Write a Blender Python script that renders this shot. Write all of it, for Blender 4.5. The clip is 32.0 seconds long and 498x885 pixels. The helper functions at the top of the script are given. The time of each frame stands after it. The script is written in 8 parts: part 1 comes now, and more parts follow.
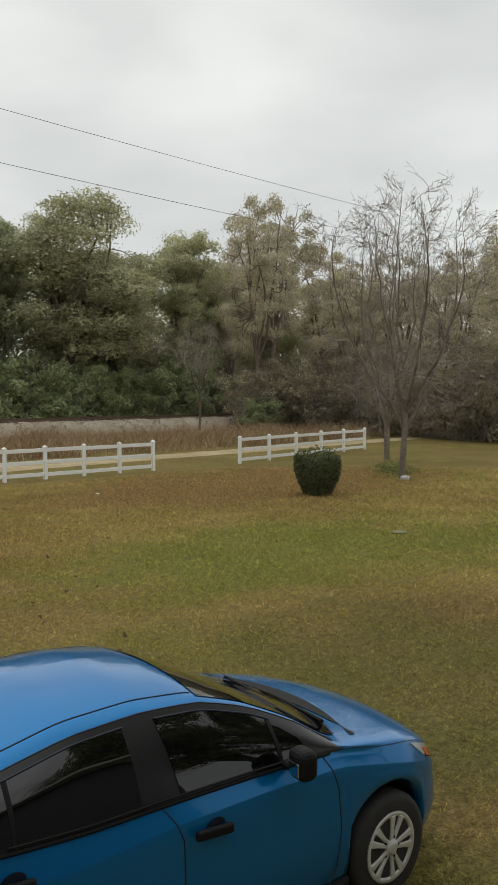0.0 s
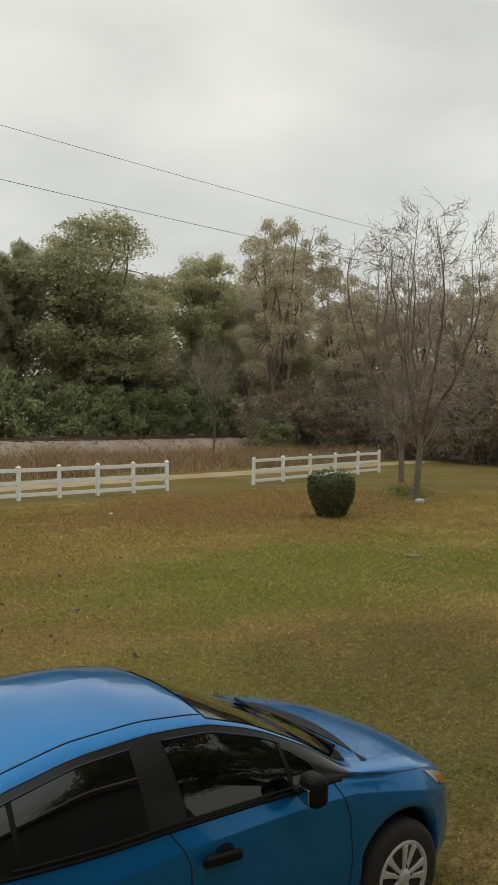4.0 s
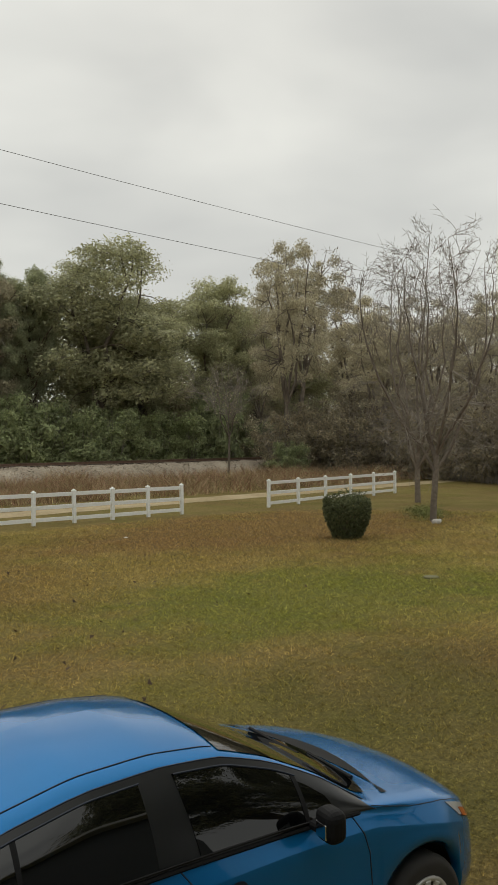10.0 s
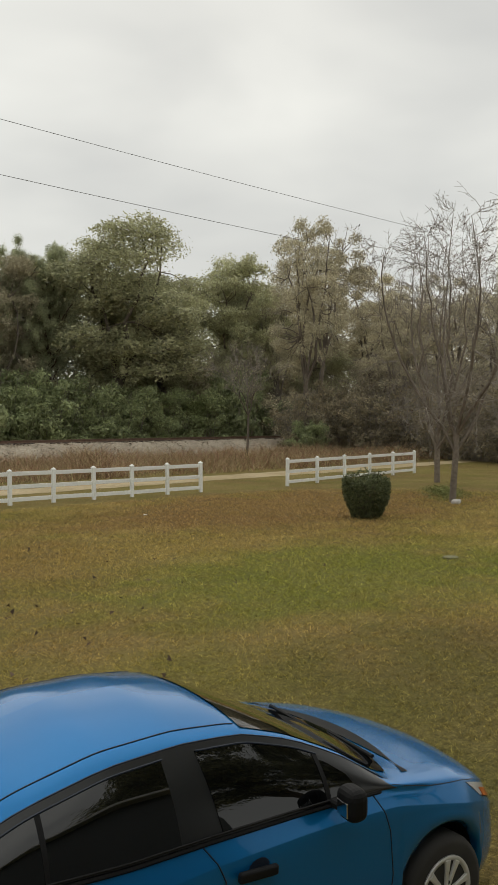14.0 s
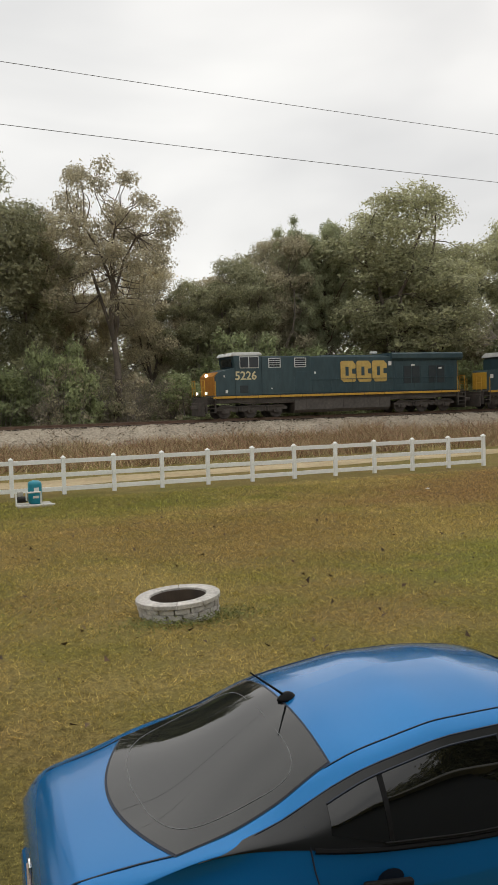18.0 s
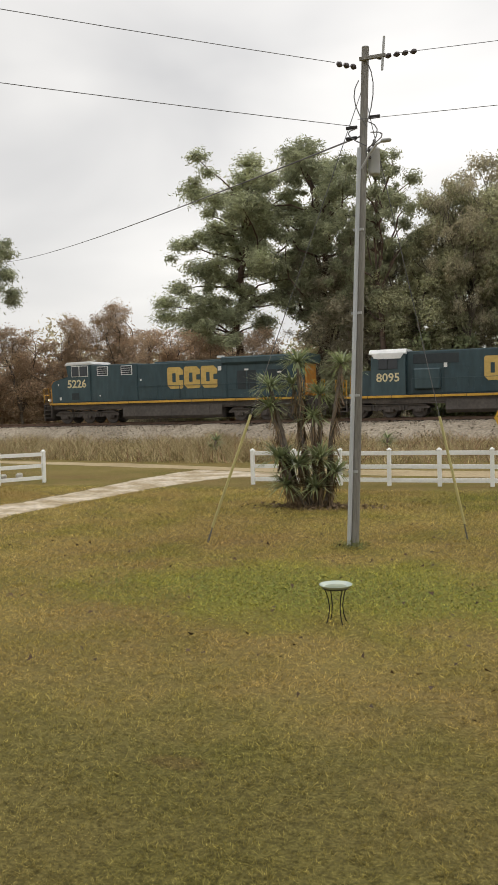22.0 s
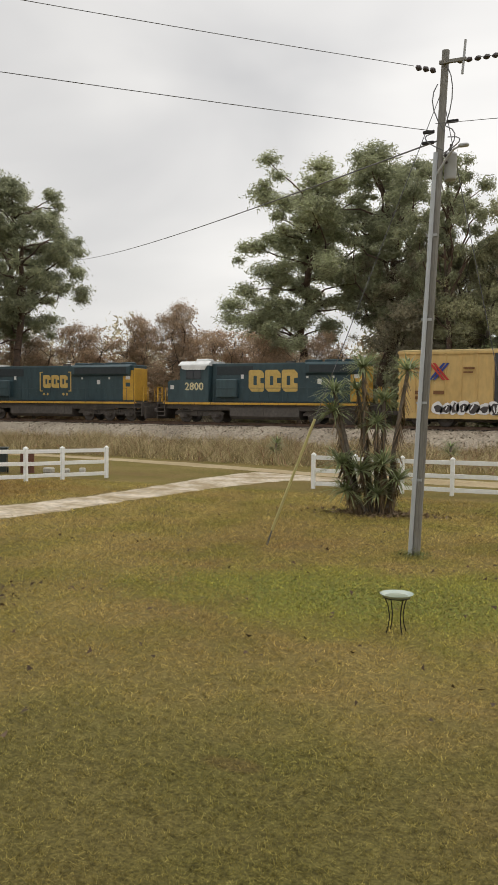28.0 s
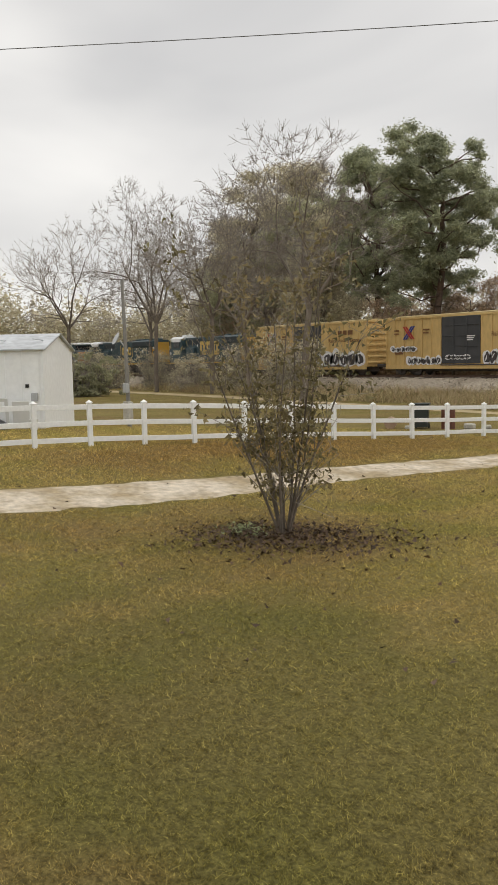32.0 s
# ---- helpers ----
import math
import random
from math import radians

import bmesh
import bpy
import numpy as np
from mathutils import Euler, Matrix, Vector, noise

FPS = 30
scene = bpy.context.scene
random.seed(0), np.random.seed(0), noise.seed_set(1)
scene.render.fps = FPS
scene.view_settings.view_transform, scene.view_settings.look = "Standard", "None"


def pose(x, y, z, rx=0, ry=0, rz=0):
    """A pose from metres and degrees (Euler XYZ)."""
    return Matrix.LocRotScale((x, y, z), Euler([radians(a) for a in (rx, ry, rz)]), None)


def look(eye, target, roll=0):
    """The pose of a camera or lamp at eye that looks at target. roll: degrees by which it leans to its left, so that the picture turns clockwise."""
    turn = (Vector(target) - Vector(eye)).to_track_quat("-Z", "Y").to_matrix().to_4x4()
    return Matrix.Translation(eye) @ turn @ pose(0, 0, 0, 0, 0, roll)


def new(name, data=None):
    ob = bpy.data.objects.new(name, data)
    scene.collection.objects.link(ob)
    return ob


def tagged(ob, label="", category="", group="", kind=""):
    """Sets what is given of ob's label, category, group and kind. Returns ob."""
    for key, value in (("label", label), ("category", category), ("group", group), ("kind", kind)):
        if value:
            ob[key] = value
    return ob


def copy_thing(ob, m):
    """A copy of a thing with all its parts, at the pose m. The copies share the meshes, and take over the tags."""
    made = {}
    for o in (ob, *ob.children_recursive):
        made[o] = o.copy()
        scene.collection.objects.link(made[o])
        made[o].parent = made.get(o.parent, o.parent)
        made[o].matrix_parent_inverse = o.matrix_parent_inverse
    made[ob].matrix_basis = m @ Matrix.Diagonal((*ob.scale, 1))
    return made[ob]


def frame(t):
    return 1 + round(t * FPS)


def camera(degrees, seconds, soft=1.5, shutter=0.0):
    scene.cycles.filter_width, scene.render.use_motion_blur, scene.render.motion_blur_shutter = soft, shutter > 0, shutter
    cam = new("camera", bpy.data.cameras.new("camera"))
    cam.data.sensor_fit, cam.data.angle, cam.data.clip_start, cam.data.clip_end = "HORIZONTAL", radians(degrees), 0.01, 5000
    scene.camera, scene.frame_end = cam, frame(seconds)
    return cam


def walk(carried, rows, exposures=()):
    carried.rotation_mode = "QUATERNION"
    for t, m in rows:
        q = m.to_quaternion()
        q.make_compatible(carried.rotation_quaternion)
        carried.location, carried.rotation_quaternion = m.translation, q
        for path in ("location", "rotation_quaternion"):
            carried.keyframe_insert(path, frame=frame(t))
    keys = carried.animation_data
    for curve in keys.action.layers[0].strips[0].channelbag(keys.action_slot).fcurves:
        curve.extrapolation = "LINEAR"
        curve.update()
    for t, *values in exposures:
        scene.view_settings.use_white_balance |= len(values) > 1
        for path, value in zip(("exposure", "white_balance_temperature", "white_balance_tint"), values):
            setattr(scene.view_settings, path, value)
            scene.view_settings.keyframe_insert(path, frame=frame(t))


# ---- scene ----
cam = camera(32.9, 32.0)
PATH = [
    (0, (-0.054, -0.014, 3.017), (1.312, 1.442, 2.907), -0.3),
    (0.5, (-0.061, -0.01, 3.017), (1.304, 1.448, 2.917), -0.1),
    (1, (-0.051, -0.015, 3.019), (1.313, 1.445, 2.922), -0.0),
    (1.5, (-0.063, -0.018, 3.023), (1.298, 1.445, 2.94), 0.0),
    (2, (-0.05, -0.016, 3.015), (1.307, 1.451, 2.94), -0.0),
    (2.5, (-0.029, 0.002, 3.0), (1.323, 1.473, 2.928), 0.0),
    (4.5, (-0.02, 0.014, 2.997), (1.321, 1.497, 2.944), 0.3),
    (5, (-0.031, 0.014, 3.007), (1.303, 1.503, 2.966), 0.3),
    (5.5, (-0.023, 0.034, 3.006), (1.286, 1.546, 2.991), 0.1),
    (6, (-0.009, 0.037, 3.005), (1.288, 1.559, 3.001), -0.3),
    (6.5, (-0.013, 0.033, 3.004), (1.284, 1.556, 3.008), -0.4),
    (7, (-0.015, 0.032, 3.003), (1.285, 1.551, 3.006), -0.4),
    (7.5, (-0.011, 0.041, 2.998), (1.288, 1.562, 3.0), -0.3),
    (8, (0.009, 0.056, 2.986), (1.31, 1.575, 2.98), -0.2),
    (8.5, (0.013, 0.059, 2.989), (1.312, 1.58, 2.971), -0.1),
    (9, (0.022, 0.064, 2.984), (1.327, 1.58, 2.967), -0.1),
    (9.5, (0.051, 0.065, 2.995), (1.354, 1.583, 2.993), -0.3),
    (10, (0.073, 0.077, 2.992), (1.39, 1.582, 2.986), -0.5),
    (10.5, (0.088, 0.101, 2.995), (1.412, 1.6, 2.981), -0.4),
    (11, (0.092, 0.105, 2.992), (1.417, 1.603, 2.972), -0.2),
    (11.5, (0.093, 0.11, 2.991), (1.419, 1.606, 2.958), -0.1),
    (12, (0.089, 0.105, 2.991), (1.412, 1.604, 2.954), 0.0),
    (12.5, (0.094, 0.114, 2.989), (1.413, 1.618, 2.946), 0.0),
    (13, (0.083, 0.114, 2.992), (1.392, 1.625, 2.946), -0.1),
    (13.5, (0.082, 0.12, 2.99), (1.378, 1.643, 2.94), 0.0),
    (15.5, (-0.017, 0.096, 3.007), (1.163, 1.708, 2.918), -1.0),
    (16, (-0.032, 0.1, 3.008), (1.068, 1.768, 2.915), -1.1),
    (16.5, (-0.049, 0.117, 3.005), (0.983, 1.827, 2.909), -1.3),
    (17, (-0.074, 0.134, 3.004), (0.855, 1.903, 2.904), -1.6),
    (17.5, (-0.108, 0.173, 2.999), (0.728, 1.987, 2.9), -1.5),
    (18, (-0.178, 0.206, 2.997), (0.554, 2.064, 2.887), -1.6),
    (18.5, (-0.118, 0.211, 2.993), (0.39, 2.142, 2.877), -2.1),
    (19, (0.072, 0.153, 2.998), (0.345, 2.131, 2.885), -1.9),
    (19.5, (-0.048, 0.212, 3.006), (0.071, 2.205, 2.897), -2.0),
    (20, (-0.145, 0.237, 2.999), (-0.163, 2.235, 2.903), -2.4),
    (20.5, (-0.222, 0.24, 2.998), (-0.366, 2.233, 2.901), -2.0),
    (21, (-0.247, 0.224, 2.995), (-0.633, 2.184, 2.895), -2.0),
    (21.5, (-0.263, 0.182, 3.002), (-0.859, 2.089, 2.9), -1.9),
    (22, (-0.29, 0.17, 3.002), (-0.987, 2.041, 2.897), -1.6),
    (22.5, (-0.306, 0.19, 2.995), (-1.028, 2.051, 2.882), -1.5),
    (23, (-0.31, 0.183, 2.998), (-1.047, 2.038, 2.878), -1.4),
    (23.5, (-0.32, 0.191, 2.997), (-1.066, 2.042, 2.874), -1.2),
    (24, (-0.328, 0.183, 2.999), (-1.08, 2.032, 2.875), -1.0),
    (24.5, (-0.337, 0.193, 3.0), (-1.099, 2.039, 2.883), -0.7),
    (25, (-0.34, 0.18, 3.001), (-1.119, 2.019, 2.889), -0.4),
    (25.5, (-0.349, 0.179, 3.004), (-1.142, 2.012, 2.897), -0.4),
    (27.5, (-0.365, 0.163, 3.006), (-1.182, 1.986, 2.904), 0.3),
    (28, (-0.373, 0.172, 3.002), (-1.2, 1.99, 2.905), 0.4),
    (28.5, (-0.371, 0.17, 3.0), (-1.204, 1.985, 2.896), 0.4),
    (29, (-0.435, 0.185, 2.998), (-1.265, 2.0, 2.876), 0.4),
    (29.5, (-0.464, 0.172, 2.995), (-1.391, 1.939, 2.861), 0.2),
    (30, (-0.317, 0.187, 2.995), (-1.596, 1.717, 2.844), -0.3),
    (30.5, (-0.342, 0.205, 2.998), (-1.838, 1.521, 2.826), -0.5),
    (31, (-0.27, 0.12, 2.994), (-1.805, 1.387, 2.808), -0.8),
    (31.5, (-0.421, 0.136, 3.003), (-1.958, 1.401, 2.806), -0.8),
    (32, (-0.477, 0.118, 2.998), (-2.054, 1.333, 2.804), -1.2),
]
walk(cam, [(t, look(eye, target, roll)) for t, eye, target, roll in PATH],
     exposures=[(0.0, -0.13, 6700, 8), (1.0, -0.13, 6850, 8), (5.0, -0.23, 6950, 8), (7.5, -0.28, 6950, 8), (13.0, -0.19, 6950, 8), (16.0, -0.05, 6850, 11), (19.0, 0.08, 6800, 12), (22.0, 0.2, 6850, 13), (28.5, 0.1, 6850, 13), (29.0, 0.11, 6850, 13), (30.0, 0.34, 6850, 14), (31.0, 0.3, 6850, 13), (32.0, 0.14, 6850, 13)])

# ---- world and light: a high overcast sky, soft sun behind it ----
world = bpy.data.worlds.new("overcast_sky")
scene.world = world
world.use_nodes = True
wn, wl = world.node_tree.nodes, world.node_tree.links
wn.clear()
w_out = wn.new("ShaderNodeOutputWorld")
w_sky = wn.new("ShaderNodeTexSky")
w_sky.sky_type, w_sky.sun_disc = "NISHITA", False
w_sky.sun_elevation, w_sky.sun_rotation = radians(40), radians(40)
w_co = wn.new("ShaderNodeTexCoord")
w_map = wn.new("ShaderNodeMapping")
w_map.inputs["Scale"].default_value = (1.0, 1.0, 2.6)
w_n1 = wn.new("ShaderNodeTexNoise")
w_n1.inputs["Scale"].default_value, w_n1.inputs["Detail"].default_value, w_n1.inputs["Roughness"].default_value = 2.1, 4.0, 0.42
w_n1.inputs["Distortion"].default_value = 0.4
w_ramp = wn.new("ShaderNodeValToRGB")
w_ramp.color_ramp.elements[0].position, w_ramp.color_ramp.elements[0].color = 0.32, (0.56, 0.582, 0.595, 1)
w_ramp.color_ramp.elements[1].position, w_ramp.color_ramp.elements[1].color = 0.7, (0.868, 0.89, 0.882, 1)
w_bg1, w_bg2, w_mix = wn.new("ShaderNodeBackground"), wn.new("ShaderNodeBackground"), wn.new("ShaderNodeMixShader")
w_bg1.inputs["Strength"].default_value = 0.1
w_bg2.inputs["Strength"].default_value = 1.1
w_mix.inputs[0].default_value = 0.93
wl.new(w_sky.outputs[0], w_bg1.inputs["Color"])
wl.new(w_co.outputs["Generated"], w_map.inputs["Vector"])
wl.new(w_map.outputs[0], w_n1.inputs["Vector"])
wl.new(w_n1.outputs["Fac"], w_ramp.inputs[0])
# the veil of cloud is brighter round the hidden sun and dimmer away from it
w_dot = wn.new("ShaderNodeVectorMath")
w_dot.operation = "DOT_PRODUCT"
w_dot.inputs[1].default_value = (0.492, 0.587, 0.643)
wl.new(w_co.outputs["Generated"], w_dot.inputs[0])
w_glow = wn.new("ShaderNodeMapRange")
w_glow.interpolation_type = "SMOOTHSTEP"
w_glow.inputs[1].default_value, w_glow.inputs[2].default_value = 0.2, 1.0
w_glow.inputs[3].default_value, w_glow.inputs[4].default_value = 0.92, 1.1
wl.new(w_dot.outputs["Value"], w_glow.inputs[0])
# an overcast sky is brightest overhead
w_up = wn.new("ShaderNodeSeparateXYZ")
wl.new(w_co.outputs["Generated"], w_up.inputs[0])
w_high = wn.new("ShaderNodeMapRange")
w_high.inputs[1].default_value, w_high.inputs[2].default_value = 0.42, 1.0
w_high.inputs[3].default_value, w_high.inputs[4].default_value = 1.0, 1.75
wl.new(w_up.outputs["Z"], w_high.inputs[0])
w_both = wn.new("ShaderNodeMath")
w_both.operation = "MULTIPLY"
wl.new(w_glow.outputs[0], w_both.inputs[0])
wl.new(w_high.outputs[0], w_both.inputs[1])
w_scale = wn.new("ShaderNodeVectorMath")
w_scale.operation = "SCALE"
wl.new(w_ramp.outputs[0], w_scale.inputs[0])
wl.new(w_both.outputs[0], w_scale.inputs["Scale"])
wl.new(w_scale.outputs[0], w_bg2.inputs["Color"])
wl.new(w_bg1.outputs[0], w_mix.inputs[1])
wl.new(w_bg2.outputs[0], w_mix.inputs[2])
wl.new(w_mix.outputs[0], w_out.inputs["Surface"])

sun = new("sun", bpy.data.lights.new("sun", "SUN"))
sun.data.energy, sun.data.angle, sun.data.color = 0.5, radians(85), (1.0, 0.97, 0.92)
sun.rotation_euler = (radians(50), 0, radians(140))


# ---- materials ----
def mat(name, col, col2=None, rough=0.7, metal=0.0, big=1.0, fine=0.0, fine_amt=0.25, island=0.0, rand=0.0, bump=0.0, bump_scale=40.0, spec=0.5, coat=0.0, stretch=(1, 1, 1), sharp=0.0):
    """A surface of two colours in large soft patches, a finer grain over it, and a relief."""
    m = bpy.data.materials.new(name)
    m.use_nodes = True
    n, l = m.node_tree.nodes, m.node_tree.links
    b = n["Principled BSDF"]
    b.inputs["Roughness"].default_value, b.inputs["Metallic"].default_value = rough, metal
    b.inputs["Specular IOR Level"].default_value, b.inputs["Coat Weight"].default_value = spec, coat
    b.inputs["Coat Roughness"].default_value = 0.02
    co = n.new("ShaderNodeTexCoord")
    mp = n.new("ShaderNodeMapping")
    mp.inputs["Scale"].default_value = stretch
    l.new(co.outputs["Object"], mp.inputs[0])
    nz = n.new("ShaderNodeTexNoise")
    nz.inputs["Scale"].default_value, nz.inputs["Detail"].default_value = big, 5.0
    l.new(mp.outputs[0], nz.inputs["Vector"])
    mr = n.new("ShaderNodeMapRange")
    mr.inputs[1].default_value, mr.inputs[2].default_value = 0.3 + sharp, 0.7 - sharp
    l.new(nz.outputs["Fac"], mr.inputs[0])
    mx = n.new("ShaderNodeMix")
    mx.data_type = "RGBA"
    c2 = col2 or tuple(c * 0.8 for c in col)
    mx.inputs[6].default_value, mx.inputs[7].default_value = (*col, 1), (*c2, 1)
    l.new(mr.outputs[0], mx.inputs[0])
    out = mx.outputs[2]

    def times(value, amount):
        nonlocal out
        r = n.new("ShaderNodeMapRange")
        r.inputs[3].default_value, r.inputs[4].default_value = 1 - amount, 1 + amount
        l.new(value, r.inputs[0])
        v = n.new("ShaderNodeVectorMath")
        v.operation = "SCALE"
        l.new(out, v.inputs[0])
        l.new(r.outputs[0], v.inputs["Scale"])
        out = v.outputs[0]

    if fine:
        fz = n.new("ShaderNodeTexNoise")
        fz.inputs["Scale"].default_value, fz.inputs["Detail"].default_value = fine, 3.0
        l.new(mp.outputs[0], fz.inputs["Vector"])
        times(fz.outputs["Fac"], fine_amt * 2)
    if island:
        g = n.new("ShaderNodeNewGeometry")
        times(g.outputs["Random Per Island"], island)
    if rand:
        o = n.new("ShaderNodeObjectInfo")
        times(o.outputs["Random"], rand)
    l.new(out, b.inputs["Base Color"])
    if bump:
        bz = n.new("ShaderNodeTexNoise")
        bz.inputs["Scale"].default_value, bz.inputs["Detail"].default_value = bump_scale, 4.0
        l.new(mp.outputs[0], bz.inputs["Vector"])
        bp = n.new("ShaderNodeBump")
        bp.inputs["Strength"].default_value, bp.inputs["Distance"].default_value = bump, 0.02
        l.new(bz.outputs["Fac"], bp.inputs["Height"])
        l.new(bp.outputs[0], b.inputs["Normal"])
    return m


def thin(m, amount=1.0):
    """Lets light through a thin leaf or blade."""
    n, l = m.node_tree.nodes, m.node_tree.links
    b = n["Principled BSDF"]
    through_leaf, both = n.new("ShaderNodeBsdfTranslucent"), n.new("ShaderNodeAddShader")
    share = n.new("ShaderNodeVectorMath")
    share.operation = "SCALE"
    share.inputs["Scale"].default_value = amount
    l.new(b.inputs["Base Color"].links[0].from_socket, share.inputs[0])
    l.new(share.outputs[0], through_leaf.inputs["Color"])
    l.new(b.outputs[0], both.inputs[0])
    l.new(through_leaf.outputs[0], both.inputs[1])
    l.new(both.outputs[0], n["Material Output"].inputs["Surface"])
    return m


STRAW, BROWN, GREEN = (0.385, 0.305, 0.105), (0.29, 0.2, 0.078), (0.23, 0.208, 0.05)
# lush and bare patches of the lawn, and painted foreground shade: centre, half axes, colour, strength
PATCHES = [((11.8, 11.6), (5.5, 3.2), (0.205, 0.225, 0.045), 0.65), ((17.0, 8.6), (4.0, 2.6), (0.205, 0.22, 0.045), 0.55),
           ((-3.8, 12.8), (4.2, 2.4), (0.30, 0.29, 0.062), 0.75), ((19.0, 21.0), (9.0, 5.5), (0.27, 0.165, 0.072), 0.7),
           ((9.5, 16.8), (6.0, 2.4), (0.319, 0.230, 0.079), 0.6), ((-19.0, 17.5), (3.2, 8.0), (0.265, 0.168, 0.057), 0.75),
           # the ellipses at (-4.0, 4.6) and (7.5, 5.0) paint shade before the house
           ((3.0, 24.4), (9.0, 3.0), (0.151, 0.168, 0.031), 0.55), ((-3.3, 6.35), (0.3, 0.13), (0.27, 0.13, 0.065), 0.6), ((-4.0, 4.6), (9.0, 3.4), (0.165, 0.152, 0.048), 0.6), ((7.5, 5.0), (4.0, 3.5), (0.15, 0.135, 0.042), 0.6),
           ((-11.5, 9.2), (2.6, 1.8), (0.177, 0.117, 0.053), 0.35), ((5.0, 18.0), (5.0, 3.0), (0.265, 0.177, 0.066), 0.5)]


def lawn_material(name, island=0.0, lift=1.0):
    m = mat(name, STRAW, BROWN, rough=0.95, big=0.22, fine=34.0, fine_amt=0.52, island=island, bump=0.0 if island else 0.9, bump_scale=28, spec=0.1)
    n, l = m.node_tree.nodes, m.node_tree.links
    b = n["Principled BSDF"]
    link = b.inputs["Base Color"].links[0]
    out = link.from_socket
    first = [x for x in n if x.type == "MIX"][0]
    co = [x for x in n if x.type == "TEX_COORD"][0]
    base = first.outputs[2]
    users = [k.to_socket for k in base.links]
    edge = n.new("ShaderNodeTexNoise")
    edge.inputs["Scale"].default_value, edge.inputs["Detail"].default_value = 0.9, 6.0
    l.new(co.outputs["Object"], edge.inputs["Vector"])
    g1 = n.new("ShaderNodeTexNoise")
    g1.inputs["Scale"].default_value, g1.inputs["Detail"].default_value = 0.55, 4.0
    l.new(co.outputs["Object"], g1.inputs["Vector"])
    gm = n.new("ShaderNodeMapRange")
    gm.inputs[1].default_value, gm.inputs[2].default_value, gm.inputs[4].default_value = 0.42, 0.68, 0.75
    l.new(g1.outputs["Fac"], gm.inputs[0])
    gx = n.new("ShaderNodeMix")
    gx.data_type = "RGBA"
    gx.inputs[7].default_value = (*GREEN, 1)
    l.new(base, gx.inputs[6])
    l.new(gm.outputs[0], gx.inputs[0])
    cur = gx.outputs[2]
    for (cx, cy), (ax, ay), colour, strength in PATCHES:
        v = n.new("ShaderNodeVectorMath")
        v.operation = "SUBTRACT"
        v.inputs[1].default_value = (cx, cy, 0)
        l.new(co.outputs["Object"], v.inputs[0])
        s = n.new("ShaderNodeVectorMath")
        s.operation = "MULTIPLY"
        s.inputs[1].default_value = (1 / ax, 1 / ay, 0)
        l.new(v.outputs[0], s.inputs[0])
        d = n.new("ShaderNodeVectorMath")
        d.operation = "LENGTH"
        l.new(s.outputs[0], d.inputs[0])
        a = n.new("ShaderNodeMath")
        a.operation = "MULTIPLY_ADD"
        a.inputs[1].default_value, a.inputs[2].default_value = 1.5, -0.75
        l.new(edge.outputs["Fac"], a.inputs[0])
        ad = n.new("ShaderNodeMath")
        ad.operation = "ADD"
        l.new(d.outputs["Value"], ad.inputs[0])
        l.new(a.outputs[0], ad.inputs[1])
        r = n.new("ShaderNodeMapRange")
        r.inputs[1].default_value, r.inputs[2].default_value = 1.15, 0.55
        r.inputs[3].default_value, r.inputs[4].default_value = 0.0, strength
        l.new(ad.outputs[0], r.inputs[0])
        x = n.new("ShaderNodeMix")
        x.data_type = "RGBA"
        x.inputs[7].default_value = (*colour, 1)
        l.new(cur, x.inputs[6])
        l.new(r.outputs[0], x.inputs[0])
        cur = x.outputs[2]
    # lift below 1 puts the shade between blades into the ground colour
    if lift != 1.0:
        gap_shade = n.new("ShaderNodeVectorMath")
        gap_shade.operation = "SCALE"
        gap_shade.inputs["Scale"].default_value = lift
        l.new(cur, gap_shade.inputs[0])
        cur = gap_shade.outputs[0]
    # hand-sized darker and paler tufts
    clumps = n.new("ShaderNodeTexNoise")
    clumps.inputs["Scale"].default_value, clumps.inputs["Detail"].default_value, clumps.inputs["Roughness"].default_value = 11.0, 5.0, 0.7
    l.new(co.outputs["Object"], clumps.inputs["Vector"])
    cr = n.new("ShaderNodeMapRange")
    cr.inputs[1].default_value, cr.inputs[2].default_value = 0.32, 0.68
    cr.inputs[3].default_value, cr.inputs[4].default_value = 0.5, 1.18
    l.new(clumps.outputs["Fac"], cr.inputs[0])
    cs = n.new("ShaderNodeVectorMath")
    cs.operation = "SCALE"
    l.new(cur, cs.inputs[0])
    l.new(cr.outputs[0], cs.inputs["Scale"])
    cur = cs.outputs[0]
    for u in users:
        l.new(cur, u)
    return m


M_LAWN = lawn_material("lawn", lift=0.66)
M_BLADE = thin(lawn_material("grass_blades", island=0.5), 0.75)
M_VINYL = mat("white_vinyl", (0.89, 0.90, 0.89), (0.80, 0.81, 0.78), rough=0.45, big=1.5, fine=14, fine_amt=0.06)
M_SAND = mat("pale_sand_track", (0.56, 0.49, 0.39), (0.34, 0.27, 0.17), rough=0.95, big=0.9, fine=6, fine_amt=0.3, sharp=0.08, bump=0.6, bump_scale=20, spec=0.1)
M_ROAD = mat("dirt_road", (0.46, 0.37, 0.24), (0.33, 0.26, 0.15), rough=0.95, big=0.35, fine=5, fine_amt=0.2, bump=0.5, bump_scale=14, spec=0.1)
M_BALLAST = mat("grey_ballast", (0.40, 0.345, 0.27), (0.26, 0.22, 0.17), rough=0.95, big=0.4, fine=6, fine_amt=0.35, island=0.35, bump=1.0, bump_scale=12, spec=0.2)
M_RUST = mat("rusty_rail", (0.14, 0.085, 0.06), (0.22, 0.15, 0.11), rough=0.6, metal=0.6, big=3)
M_TIE = mat("weathered_tie", (0.11, 0.085, 0.07), (0.07, 0.055, 0.045), rough=0.9, big=2, fine=20, island=0.3)
